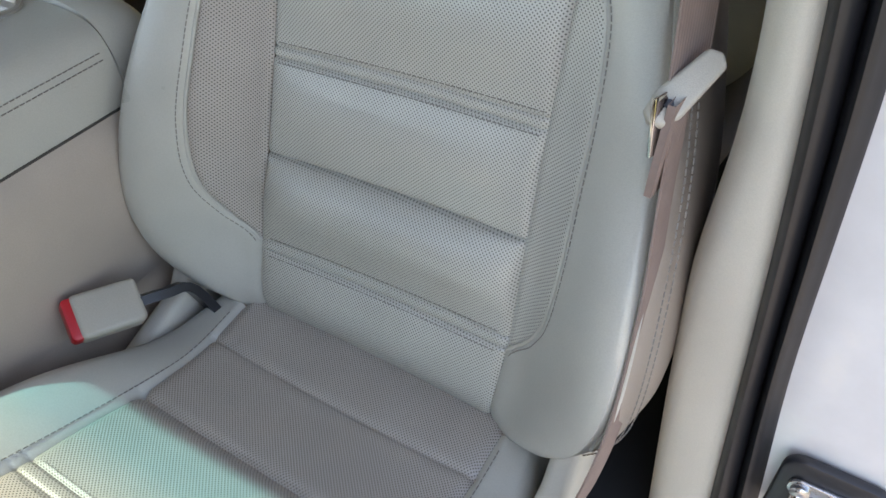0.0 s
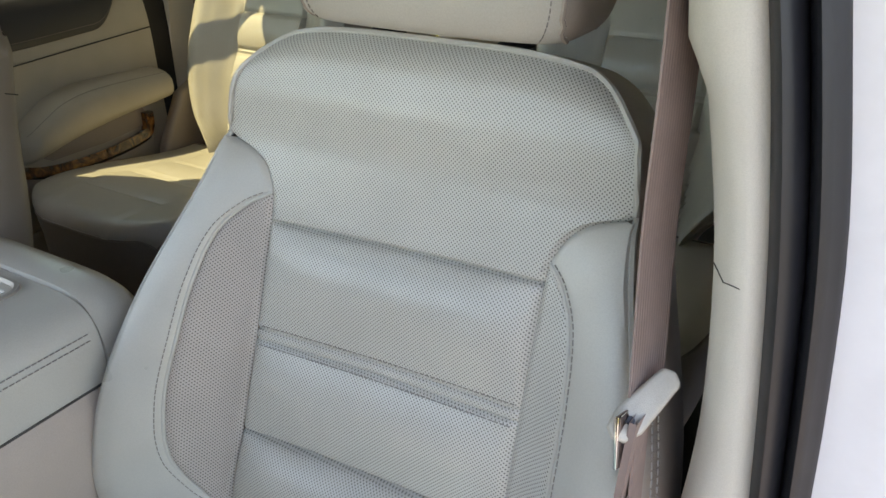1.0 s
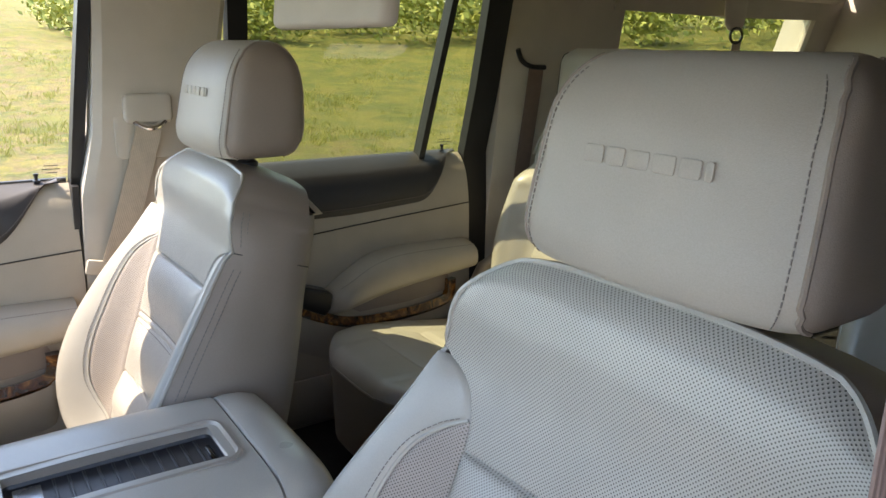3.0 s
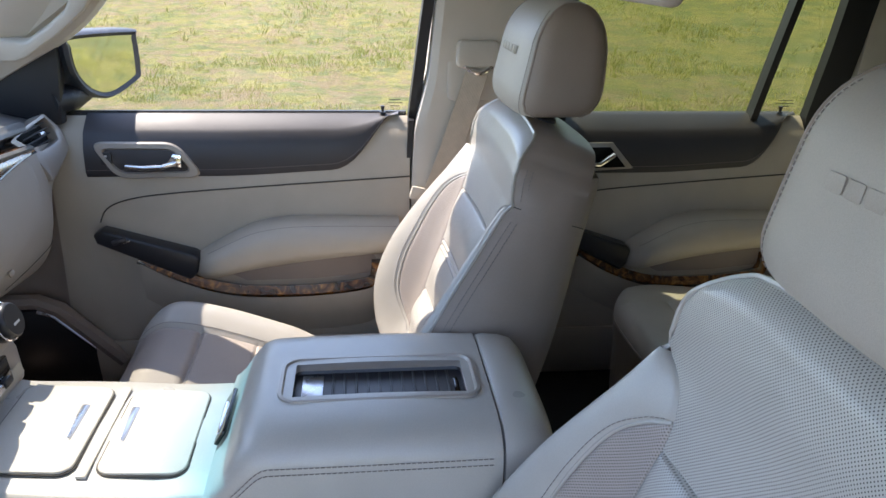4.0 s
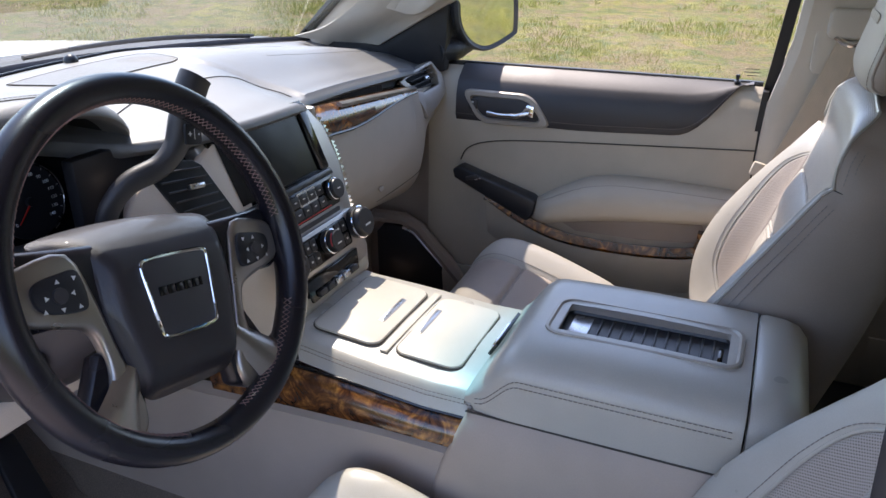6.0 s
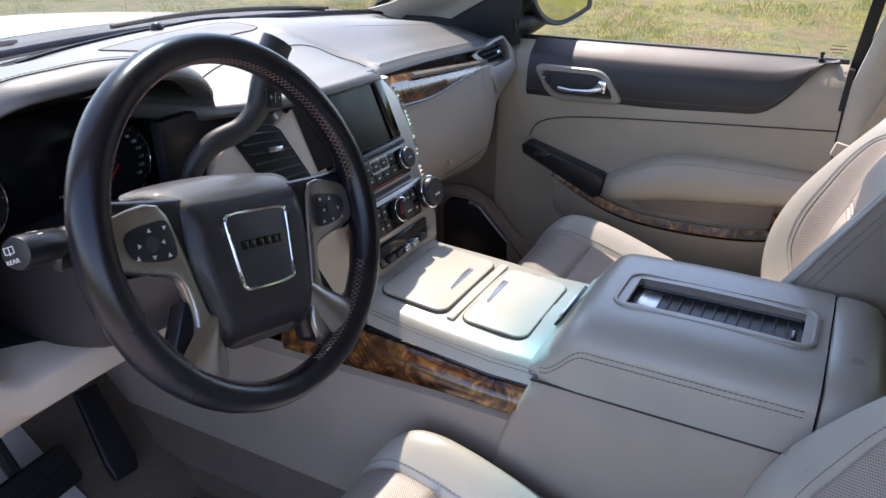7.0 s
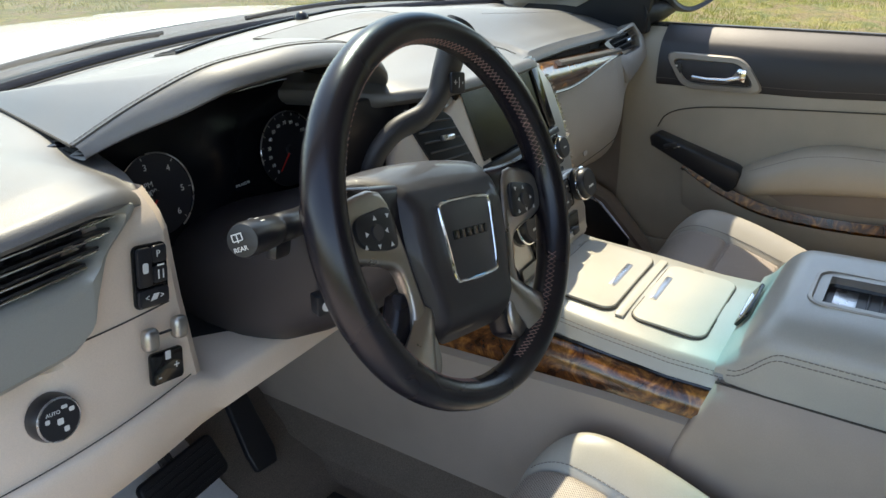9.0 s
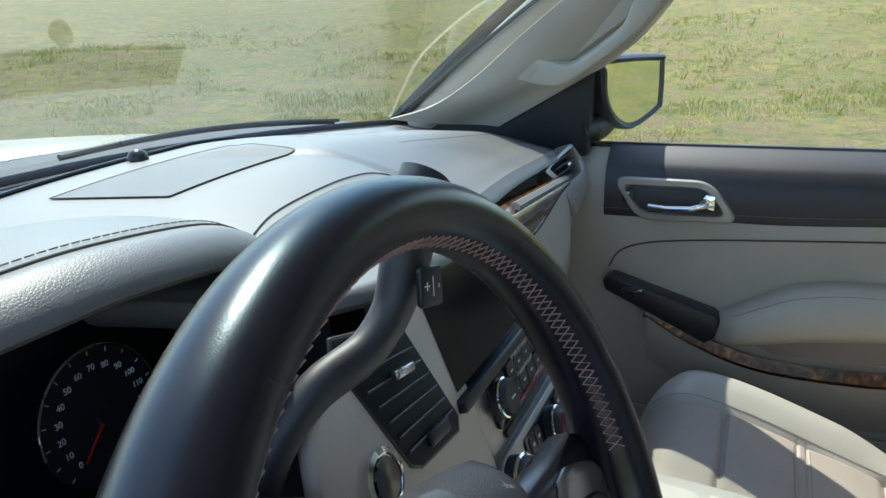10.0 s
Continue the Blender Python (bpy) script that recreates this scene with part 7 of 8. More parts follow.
for k in range(34):
    x = 0.20 + 0.30 * k / 33
    part("slot_fin", block((0.0018, 0.014, 0.012), (x, 0.404 + 0.075 * (x - 0.2), 1.277 - 0.115 * (x - 0.2)), round_off=0), M_DARK, dash)
PV = frame_at((0.704, 0.424, 1.222), (0.985, 0.14, -0.10), (-0.13, -0.93, 0.34))
bez_out = corners([(-0.0855, 0.0089), (-0.0142, 0.0260), (0.0596, 0.0380), (0.0921, -0.0021), (0.0895, -0.0458), (0.0398, -0.0688), (-0.0172, -0.0893), (-0.0246, -0.0639), (-0.0388, -0.0284)], 0.007)
bez_in = corners([(-0.0633, 0.0105), (-0.0142, 0.0200), (0.0560, 0.0290), (0.0700, 0.006), (0.0660, -0.0200), (0.040, -0.0235), (-0.005, -0.0260), (-0.0250, -0.018), (-0.045, -0.004)], 0.005)
bm = grid([[PV @ (p.lerp(q, k) + Vector((0, 0, z))) for p, q in zip(bez_out, bez_in)] for k, z in ((0.0, -0.030), (0.0, -0.004), (0.08, 0.0), (0.85, 0.001), (0.96, -0.001), (1.0, -0.006), (1.0, -0.024))], close_u=True)
bmesh.ops.recalc_face_normals(bm, faces=bm.faces[:])
vb = part("side_vent", bm, M_RIM, dash, "satin bezel of the passenger air vent", True, 40)
bm = bmesh.new()
bm.faces.new([bm.verts.new(PV @ (p + Vector((0, 0, -0.022)))) for p in bez_in])
part("vent_back", bm, M_CAVITY, vb)
for k in range(4):
    part("slat", block((0.100 - 0.012 * abs(k - 1.2), 0.0022, 0.012), round_off=0.0008), M_DARK, vb).matrix_local = PV @ pose(0.012, 0.018 - 0.0115 * k, -0.010, 0, 0, 4)
part("vent_tab", block((0.018, 0.008, 0.006), round_off=0.002), M_STEEL, vb).matrix_local = PV @ Matrix.Translation((0.030, 0.002, -0.004))
part("dash_end", grid([[(0.80, 0.48, 1.226), (0.80, 0.80, 1.28)], [(0.805, 0.52, 1.10), (0.805, 0.82, 1.10)], [(0.80, 0.60, 0.95), (0.80, 0.82, 0.95)]]), M_BEIGE, dash)

# ---- steering wheel ----
wheel = thing("steering_wheel", "black leather four-spoke steering wheel with bronze spokes", "steering wheel")
WM = frame_at(HUB, (1, 0, 0), AX) @ Matrix.Rotation(radians(-12), 4, "Z")
HM = WM @ Matrix.Translation((0.0, 0.0, -0.012))
R_RIM, R_TUBE = 0.1700, 0.0165


def rim_point(a, t, extra=0.0):
    """The rim's surface: angle a round the wheel, t round the grip."""
    thick = R_TUBE * (1 + 0.06 * math.cos(2 * a)) + extra
    return Vector(((R_RIM + thick * 0.92 * math.cos(t)) * math.cos(a), (R_RIM + thick * 0.92 * math.cos(t)) * math.sin(a), 0.012 + thick * 1.12 * math.sin(t)))


rows = []
for k in range(121):
    a = 2 * math.pi * k / 120
    groove = max(math.exp(-(((math.degrees(a) - g + 180) % 360 - 180) / 0.9) ** 2) for g in (28, 152, 206, 334))
    rows.append([WM @ rim_point(a, 2 * math.pi * j / 24, -0.0014 * groove) for j in range(24)])
bm = grid(rows[:-1], close_u=True, close_v=True)
bmesh.ops.recalc_face_normals(bm, faces=bm.faces[:])
rim = part("rim", bm, M_WHEEL, wheel, "black leather rim with a stitched inner edge", True, 60)
# Cross stitching round the inside of the rim.
for lo, hi in ((28, 152), (205, 256), (284, 335), (152, 170), (10, 28)):
    for phase in (0, 1):
        run = []
        n = int((hi - lo) / 2.0)
        for k in range(n + 1):
            a = radians(lo + (hi - lo) * k / n)
            t = math.pi + (0.22 if (k + phase) % 2 else -0.22) - 0.40
            run.append(WM @ rim_point(a, t, 0.0007))
        part("cross_stitch", tube(run, 0.00042, 4), M_THREADPINK, rim, "rose brown cross stitching")

# Airbag cover.
def cover(u, v):
    """The airbag cover over u, v in -1..1."""
    w = 0.082 + 0.030 * smooth(0.1, 1.0, v) - 0.016 * smooth(0.1, 1.0, -v)
    bend_ = radians(84) * max(0.0, v)
    y = 0.046 * math.sin(bend_) if v > 0 else 0.118 * v
    x = w * u
    y += 0.009 * (1 - u * u) * smooth(0.2, 1.0, v)
    z = 0.030 - 0.024 * max(0.0, (abs(u) - 0.72) / 0.28) ** 2 - 0.024 * max(0.0, (-v - 0.72) / 0.28) ** 2 - 0.066 * (1 - math.cos(bend_))
    return HM @ Vector((x, y, z))


n = 28
rows = []
for i in range(n + 1):
    row = []
    for j in range(n + 1):
        u, v = -1 + 2 * j / n, -1 + 2 * i / n
        k = max(abs(u), abs(v)) / max(1e-6, (abs(u) ** 6 + abs(v) ** 6) ** (1 / 6))
        row.append(cover(u * k, v * k))
    rows.append(row)
part("airbag_cover", thicken(grid(rows), 0.02), M_COVER, wheel, "dark grained airbag cover")
badge = [(-0.0425, 0.004), (0.0425, 0.004), (0.0345, -0.0665), (-0.0345, -0.0665)]
bl = spline([(x * 0.93, y * 0.98 + 0.003, 0) for x, y in [(-0.036, 0.0065), (0.0, 0.0078), (0.036, 0.0065), (0.0425, -0.001), (0.0400, -0.032), (0.0360, -0.061), (0.029, -0.0672), (0.0, -0.0685), (-0.029, -0.0672), (-0.0360, -0.061), (-0.0400, -0.032), (-0.0425, -0.001)]], 4, True)
part("badge_ring", tube([HM @ (p + Vector((0, 0, 0.0312))) for p in bl], 0.0019, 8, True), M_CHROME, wheel, "chrome frame round a plain dark badge")
part("badge_plate", prism([(p.x * 0.97, p.y * 0.97 - 0.0009) for p in bl], 0.0016, HM @ Matrix.Translation((0, 0, 0.0300)), 0.0004), M_DARK, wheel)
x = -0.027
for wdt in (0.0085, 0.0078, 0.0088, 0.0088, 0.0078, 0.003):
    part("badge_bar", prism(rounded(wdt, 0.0085, 0.001), 0.0012, HM @ Matrix.Translation((x + wdt / 2, -0.021, 0.0316)), 0.0003), M_GLOSS, wheel)
    x += wdt + 0.0016
# Spokes.
for side in (-1, 1):
    s = side
    arm = [(0.098, 0.030), (0.140, 0.027), (0.156, 0.017), (0.159, -0.004), (0.150, -0.020), (0.112, -0.031), (0.094, -0.038), (0.087, -0.055), (0.086, -0.080), (0.095, -0.103), (0.109, -0.116), (0.113, -0.126), (0.105, -0.136), (0.0875, -0.144), (0.068, -0.141), (0.060, -0.128), (0.060, -0.110), (0.066, -0.085), (0.074, -0.05), (0.082, -0.01)]
    sp = part("spoke", prism([(s * p.x, p.y) for p in spline([(x, y, 0) for x, y in arm], 3, True)], 0.016, HM @ Matrix.Translation((0, 0, 0.004)), 0.005, 3), M_BRONZE, wheel, "satin bronze spoke")
    pod = [(0.096, 0.014), (0.113, 0.015), (0.134, 0.011), (0.140, 0.001), (0.132, -0.014), (0.100, -0.020), (0.092, -0.012)]
    keys = part("button_pod", prism([(s * p.x, p.y) for p in spline([(x, y, 0) for x, y in pod], 4, True)], 0.006, HM @ Matrix.Translation((0, 0, 0.0185)), 0.002), M_BLACK, sp, "black pod of thumb buttons")
    part("pod_centre", turned([(0, 0), (0.007, 0), (0.0065, 0.002), (0, 0.0022)], HM @ Matrix.Translation((s * 0.117, -0.003, 0.0245)), 20), M_DARK, keys)
    for dx, dy in ((0, 0.013), (0, -0.013), (0.014, 0), (-0.014, 0), (-0.018, 0.014), (-0.018, -0.014), (0.018, -0.012)):
        part("mark", prism([(-0.0022, -0.0016), (0.0022, -0.0016), (0, 0.0022)], 0.0003, HM @ Matrix.Translation((s * (0.117 + dx * 0.85), -0.003 + dy * 0.9, 0.0247)) @ Matrix.Rotation(math.atan2(dy, dx) - math.pi / 2, 4, "Z"), 0), M_INK, keys)
    foot = []
    for k in range(9):
        q = k / 8
        c = Vector((0.064, -0.080, 0)).lerp(Vector((0.102, -0.128, 0)), q)
        half = 0.013 + 0.014 * q ** 1.5
        foot.append([HM @ Vector((s * (c.x + 0.77 * half * u), c.y + 0.64 * half * u, 0.021 + 0.013 * q - 0.007 * u * u)) for u in (-1, -0.8, -0.4, 0, 0.4, 0.8, 1)])
    part("lower_spoke", thicken(grid(foot, flip=s > 0), 0.010), M_BRONZE, sp, "wide satin bronze lower spoke")
    web = [(0.060, 0.034), (0.10, 0.036), (0.150, 0.040), (0.170, 0.030), (0.168, -0.018), (0.150, -0.028), (0.06, -0.03)]
    part("spoke_back", prism([(s * x, y) for x, y in web], 0.026, HM @ Matrix.Translation((0, 0, -0.010)), 0.009, 3), M_WHEEL, sp)
    part("spoke_back", prism([(s * x, y) for x, y in ((0.05, -0.05), (0.09, -0.06), (0.122, -0.120), (0.09, -0.15), (0.055, -0.135))], 0.024, HM @ Matrix.Translation((0, 0, -0.010)), 0.006, 2), M_WHEEL, sp)
part("hub_back", turned([(0, 0.0), (0.040, 0.0), (0.048, -0.015), (0.044, -0.045), (0, -0.045)], HM @ Matrix.Translation((0, -0.01, 0.005)), 32), M_WHEEL, wheel)

# ---- pedals and floor ----
pedal = thing("brake_pedal", "wide black ribbed brake pedal on a steel arm", "pedal")
PM = frame_at((-0.420, 0.690, 0.708), (0.96, -0.10, 0.10), (0.05, -0.86, 0.50))
bp = part("pad", prism(rounded(0.148, 0.072, 0.012), 0.016, PM, 0.005, 3), M_RUBBER, pedal, "black rubber pad")
for k in range(5):
    part("rib", block((0.130, 0.004, 0.003), round_off=0.001), M_RUBBER, bp).matrix_local = PM @ Matrix.Translation((0, -0.024 + 0.012 * k, 0.0165))
part("arm", tube([(-0.425, 0.700, 0.715), (-0.43, 0.74, 0.80), (-0.43, 0.76, 0.95), (-0.43, 0.74, 1.05)], 0.011, 8), M_BLACK, pedal)
gas = thing("accelerator_pedal", "long narrow black accelerator pedal", "pedal")
GM_ = frame_at((-0.262, 0.715, 0.700), (0.97, -0.2, 0.0), (0.0, -0.80, 0.60))
part("pad", prism([(-0.026, -0.085), (0.018, -0.085), (0.026, -0.06), (0.022, 0.085), (-0.022, 0.085), (-0.030, -0.05)], 0.014, GM_, 0.005, 3), M_RUBBER, gas)
part("arm", tube([(-0.265, 0.78, 0.78), (-0.27, 0.82, 0.90), (-0.275, 0.82, 1.02)], 0.009, 8), M_BLACK, gas)
mat = thing("paper_mat", "crumpled white paper floor mat with black print", "floor mat")
rows = []
for i in range(25):
    y = 0.50 + 0.44 * i / 24
    rows.append([(x, y, FLOOR + 0.008 + 0.22 * smooth(0.62, 1.02, y) + 0.006 * noise.noise((x * 9, y * 9, 0)) + 0.003 * noise.noise((x * 40, y * 12, 2))) for x in [-0.74 + 0.40 * j / 24 for j in range(25)]])
part("sheet", thicken(grid(rows, flip=True), 0.0015), M_PAPER, mat, "ribbed white paper")
for k, (x, y, w, d, a) in enumerate(((-0.50, 0.70, 0.17, 0.010, -24), (-0.43, 0.665, 0.05, 0.030, 28), (-0.60, 0.78, 0.14, 0.009, 30))):
    part("print_bar", block((w, d, 0.001), (x, y, FLOOR + 0.018 + 0.22 * smooth(0.62, 1.02, y)), (12 * smooth(0.62, 0.8, y), 0, a), 0), M_BLACK, mat)
fm = thing("floor_mat", "dark carpet mat under the driver's feet", "floor mat")
part("mat", block((0.36, 0.36, 0.012), (-0.42, 0.36, FLOOR + 0.008), (0, 0, 0), 0.004), M_CARPETSHADE, fm)
setting("sill", block((0.10, 1.05, 0.10), (-0.78, 0.17, FLOOR - 0.02), round_off=0.02), M_TRIM, "beige door sill plate", "sill")
setting("kick_left", block((0.05, 0.60, 0.55), (-0.83, 0.72, 0.86), round_off=0.02), M_BEIGE, "beige kick panel", "panel")

# ---- doors of the passenger side ----
def door_side(name, label, oy, ky, front):
    """A closed door seen from inside. oy, ky: where along the car it stands and how long it is, as y = oy + ky * v."""
    door = thing(name, label, "car door", "passenger-side doors")
    Y = lambda v: oy + ky * v  # noqa: E731
    v0, v1 = 0.44, -0.315

    def skin(v, z, off=0.0):
        """The trim's inner face."""
        x = table([(0.60, 0.770), (0.75, 0.764), (0.88, 0.768), (1.02, 0.774), (1.12, 0.778), (1.19, 0.792), (1.225, 0.812), (1.240, 0.832)])(z)
        return Vector((x - off, Y(v), z))

    zs = [0.60, 0.66, 0.72, 0.78, 0.84, 0.90, 0.95, 1.0, 1.04, 1.08, 1.11, 1.14, 1.17, 1.195, 1.215, 1.23, 1.24]
    vv = [v0 + (v1 - v0) * k / 30 for k in range(31)]
    panel = grid([[skin(v, z) for v in vv] for z in zs])
    part("trim_panel", thicken(panel, 0.03), M_CREAM, door, "cream moulded door trim")
    # Dark pad along the window.
    rows = []
    for k in range(41):
        v = 0.366 + (-0.292 - 0.366) * k / 40
        low = 1.120 + 0.012 * smooth(0.1, -0.2, v) + 0.118 * smooth(-0.13, -0.292, v) ** 1.6
        top = 1.243
        rows.append([skin(v, low, 0.001), skin(v, low + 0.1 * (top - low), 0.009), skin(v, low + 0.5 * (top - low), 0.014), skin(v, low + 0.74 * (top - low), 0.015), skin(v, low + 0.80 * (top - low), 0.013), skin(v, 1.236, 0.002) + Vector((0, 0, 0.006)), skin(v, 1.24, -0.012) + Vector((0, 0, 0.008))])
    part("window_pad", grid(rows, flip=False), M_DARK, door, "dark soft pad under the window")
    part("pad_stitching", stitches([r[1] + Vector((-0.001, 0, 0.004)) for r in rows], 0.006, 0.0042, 0.0006), M_THREADDARK, door)
    lk = skin(-0.258, 1.24, 0.002)
    part("lock_knob", turned([(0, 0), (0.007, 0), (0.0065, 0.002), (0.0035, 0.003), (0.003, 0.008), (0.0045, 0.011), (0.0045, 0.015), (0, 0.016)], Matrix.Translation(lk + Vector((0.0, 0, 0.007))), 16), M_BLACK, door, "small black lock knob")
    seam = [skin(v, z, 0.0015) for v, z in [(p.x, p.y) for p in spline([(0.352, 1.020, 0), (0.335, 1.050, 0), (0.290, 1.070, 0), (0.20, 1.083, 0), (0.0, 1.097, 0), (-0.315, 1.116, 0)], 6)]]
    part("trim_seam", tube(seam, 0.0015, 6), M_SEAM, door)
    # Release handle in its bezel.
    if front:
        c = Vector((0.7765, Y(0.238), 1.158))
        m = frame_at(c, (0, -1, 0), (-1, 0, 0.06))
        so = corners([(-0.116, 0.038), (0.062, 0.036), (0.116, -0.038), (-0.066, -0.041)], 0.030, 7)
        si = corners([(-0.094, 0.022), (0.052, 0.021), (0.088, -0.025), (-0.056, -0.027)], 0.020, 7)
        bm = grid([[p + Vector((0, 0, z)) for p in loop] for loop, z in ((so, -0.004), (so, 0.005), ([p.lerp(q, 0.15) for p, q in zip(so, si)], 0.0085), ([p.lerp(q, 0.8) for p, q in zip(so, si)], 0.009), (si, 0.004), (si, -0.014))], close_u=True)
        bmesh.ops.recalc_face_normals(bm, faces=bm.faces[:])
        bm.transform(m)
        bz = part("handle_bezel", bm, M_RIM, door, "satin bezel round the release handle")
        bm = bmesh.new()
        bm.faces.new([bm.verts.new(p + Vector((0, 0, 0.0022))) for p in si])
        bm.transform(m)
        part("handle_cup", bm, M_BLACK, bz, "black handle recess")
        part("handle", tube([m @ Vector(p) for p in ((-0.045, -0.014, 0.006), (-0.01, -0.016, 0.014), (0.03, -0.014, 0.017), (0.058, -0.006, 0.014), (0.064, 0.006, 0.008))], 0.0058, 10), M_CHROME, bz, "chrome release lever")
        part("handle_tip", prism([(0.040, -0.008), (0.070, -0.016), (0.072, 0.012), (0.055, 0.014)], 0.008, m @ Matrix.Translation((0, 0, 0.010)), 0.002), M_CHROME, bz)
        lb = part("lock_switch", prism(rounded(0.022, 0.026, 0.004, 3, -0.083, 0.002), 0.006, m @ Matrix.Translation((0, 0, 0.002)), 0.001), M_BLACK, bz)
        for dy in (0.008, -0.006):
            part("mark", prism(rounded(0.005, 0.004, 0.001, 2, -0.083, dy), 0.0003, m @ Matrix.Translation((0, 0, 0.008)), 0), M_INK, lb)
    else:
        m = frame_at((0.7765, Y(0.27), 1.158), (0, -1, 0), (-1, 0, 0.06))
        bz = part("handle_bezel", prism([(-0.09, 0.032), (0.060, 0.033), (0.112, -0.026), (-0.068, -0.036)], 0.009, m, 0.003), M_SATIN, door)
        part("handle_cup", prism([(-0.078, 0.022), (0.054, 0.023), (0.092, -0.022), (-0.058, -0.026)], 0.002, m @ Matrix.Translation((0, 0, 0.0085)), 0), M_GLOSS, bz)
        part("handle", tube([m @ Vector(p) for p in ((-0.035, -0.014, 0.012), (0.03, -0.014, 0.019), (0.064, 0.006, 0.012))], 0.0058, 8), M_CHROME, bz)
    # Armrest: a padded bar that starts in a point and swells.
    loops = []
    for k in range(31):
        q = k / 30
        v = 0.168 - 0.458 * q
        top = table([(0.168, 0.938), (0.12, 0.970), (0.06, 1.002), (0.02, 1.019), (-0.06, 1.031), (-0.29, 1.026)][::-1])(v)
        low = table([(-0.29, 0.952), (-0.15, 0.938), (0.0, 0.918), (0.10, 0.900), (0.15, 0.893), (0.168, 0.905)])(v)
        out = 0.060 * smooth(0.175, 0.11, v) + 0.012
        c = Vector((0.772, Y(v), (top + low) / 2))
        h = max(0.004, (top - low) / 2)
        loops.append([c + Vector((-out * max(-0.15, math.cos(t)) ** 1 if math.cos(t) > 0 else 0.006, 0, h * math.copysign(abs(math.sin(t)) ** 0.7, math.sin(t)))) for t in [2 * math.pi * j / 24 for j in range(24)]])
    arm = part("armrest", loft(loops), M_CREAM, door, "padded cream armrest", True, 60)
    part("stitching", stitches([lp[3] + Vector((-0.001, 0, 0.001)) for lp in loops[3:]], 0.006, 0.0043, 0.0006), M_THREADDARK, arm)
    # Shade under the armrest, painted as a flat patch; wood lip and switch panel.
    shade_rim = [(0.10, 0.905), (-0.02, 0.915), (-0.15, 0.935), (-0.23, 0.945), (-0.245, 0.915), (-0.225, 0.893), (-0.10, 0.882), (0.05, 0.880)]
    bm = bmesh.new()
    bm.faces.new([bm.verts.new((0.7645, Y(v), z)) for v, z in shade_rim])
    part("grip_shade", bm, M_SIDE, door, "flat taupe patch for the shade behind the grip")
    wl = spline([(0.275, 0.945, 0), (0.20, 0.903, 0), (0.10, 0.868, 0), (0.0, 0.858, 0), (-0.12, 0.860, 0), (-0.215, 0.872, 0), (-0.236, 0.890, 0), (-0.240, 0.925, 0)], 6)
    part("wood_lip", sweep([Vector((0.756, Y(p.x), p.y)) for p in wl], [(-0.012, -0.011), (0.012, -0.013), (0.016, 0.0), (0.008, 0.012), (-0.012, 0.011)], up=(-1, 0, 0.25)), M_WOOD, door, "glossy burl wood lip", True, 50)
    bulge = [[skin(p.x, p.y - 0.012 - 0.0, 0.022 - 0.0) for p in wl], [skin(p.x, p.y - 0.04, 0.020) for p in wl], [skin(p.x, p.y - 0.09, 0.004) for p in wl], [skin(p.x, p.y - 0.12, -0.004) for p in wl]]
    part("lower_roll", grid(bulge, flip=True), M_CREAM, door)
    sw = [(0.358, 1.006), (0.340, 1.014), (0.155, 0.958), (0.142, 0.948), (0.150, 0.915), (0.165, 0.898), (0.352, 0.985)]
    pod = part("window_switch_panel", prism([(v * ky, z) for v, z in sw], 0.045, Matrix(((0, 0, -1, 0.775), (1, 0, 0, oy), (0, 1, 0, 0), (0, 0, 0, 1))), 0.006, 3), M_BLACK, door, "sloping black window switch panel")
    part("switch", block((0.012, 0.030, 0.010), (0.728, Y(0.305), 0.992), (-16, 0, 0), 0.003), M_DARK, pod)
    part("switch_bead", block((0.002, 0.016, 0.004), (0.7285, Y(0.29), 0.990), (-16, 0, 0), 0.001), M_STEEL, pod)
    # Outer skin, map pocket and window.
    part("outer_skin", grid([[(0.93 - 0.09 * max(0, (z - 1.0) / 0.24) ** 2, Y(v), z) for v in (0.47, 0.0, -0.33)] for z in (0.42, 0.7, 1.0, 1.15, 1.238)]), M_PAINT, door, "white outer door skin")
    part("map_pocket", grid([[skin(v, z, o) for v in vv[2:-2]] for z, o in ((0.62, 0.004), (0.64, 0.020), (0.72, 0.026), (0.745, 0.018), (0.742, 0.006))]), M_CREAM, door, "shallow map pocket")
    return door, Y


front_door, YF = door_side("front_door", "cream and dark front passenger door with burl wood lip", 0.0, 1.0, True)
rear_door, YR = door_side("rear_door", "cream and dark rear passenger door with burl wood lip", -0.952, 0.90, False)


def glass_x(z):
    return 0.836 - 0.115 * (z - 1.24) / 0.45


win = thing("window_front", "clear front passenger window in a black seal", "window")
tagged(win, kind="structure")
part("pane", grid([[(glass_x(z), y, z) for y in (0.60, 0.2, -0.2, -0.40)] for z in (1.22, 1.4, 1.55, 1.71)]), M_GLASS, win)
part("seal", sweep([(glass_x(1.22) - 0.012, -0.322, 1.22), (glass_x(1.4) - 0.012, -0.340, 1.40), (glass_x(1.70) - 0.012, -0.372, 1.70)], [(-0.011, -0.02), (0.011, -0.02), (0.011, 0.02), (-0.011, 0.02)], up=(1, 0, 0)), M_RUBBER, win, "black window seal")
part("seal", sweep([(0.812, -0.312, 0.62), (0.806, -0.312, 1.10), (0.800, -0.318, 1.24)], [(-0.006, -0.02), (0.006, -0.02), (0.006, 0.02), (-0.006, 0.02)], up=(1, 0, 0)), M_RUBBER, win)
part("sill_seal", sweep([(0.842, 0.42, 1.245), (0.842, 0.0, 1.246), (0.842, -0.31, 1.245)], [(-0.006, -0.006), (0.006, -0.006), (0.006, 0.004), (-0.006, 0.004)], up=(0, 0, 1)), M_RUBBER, win)
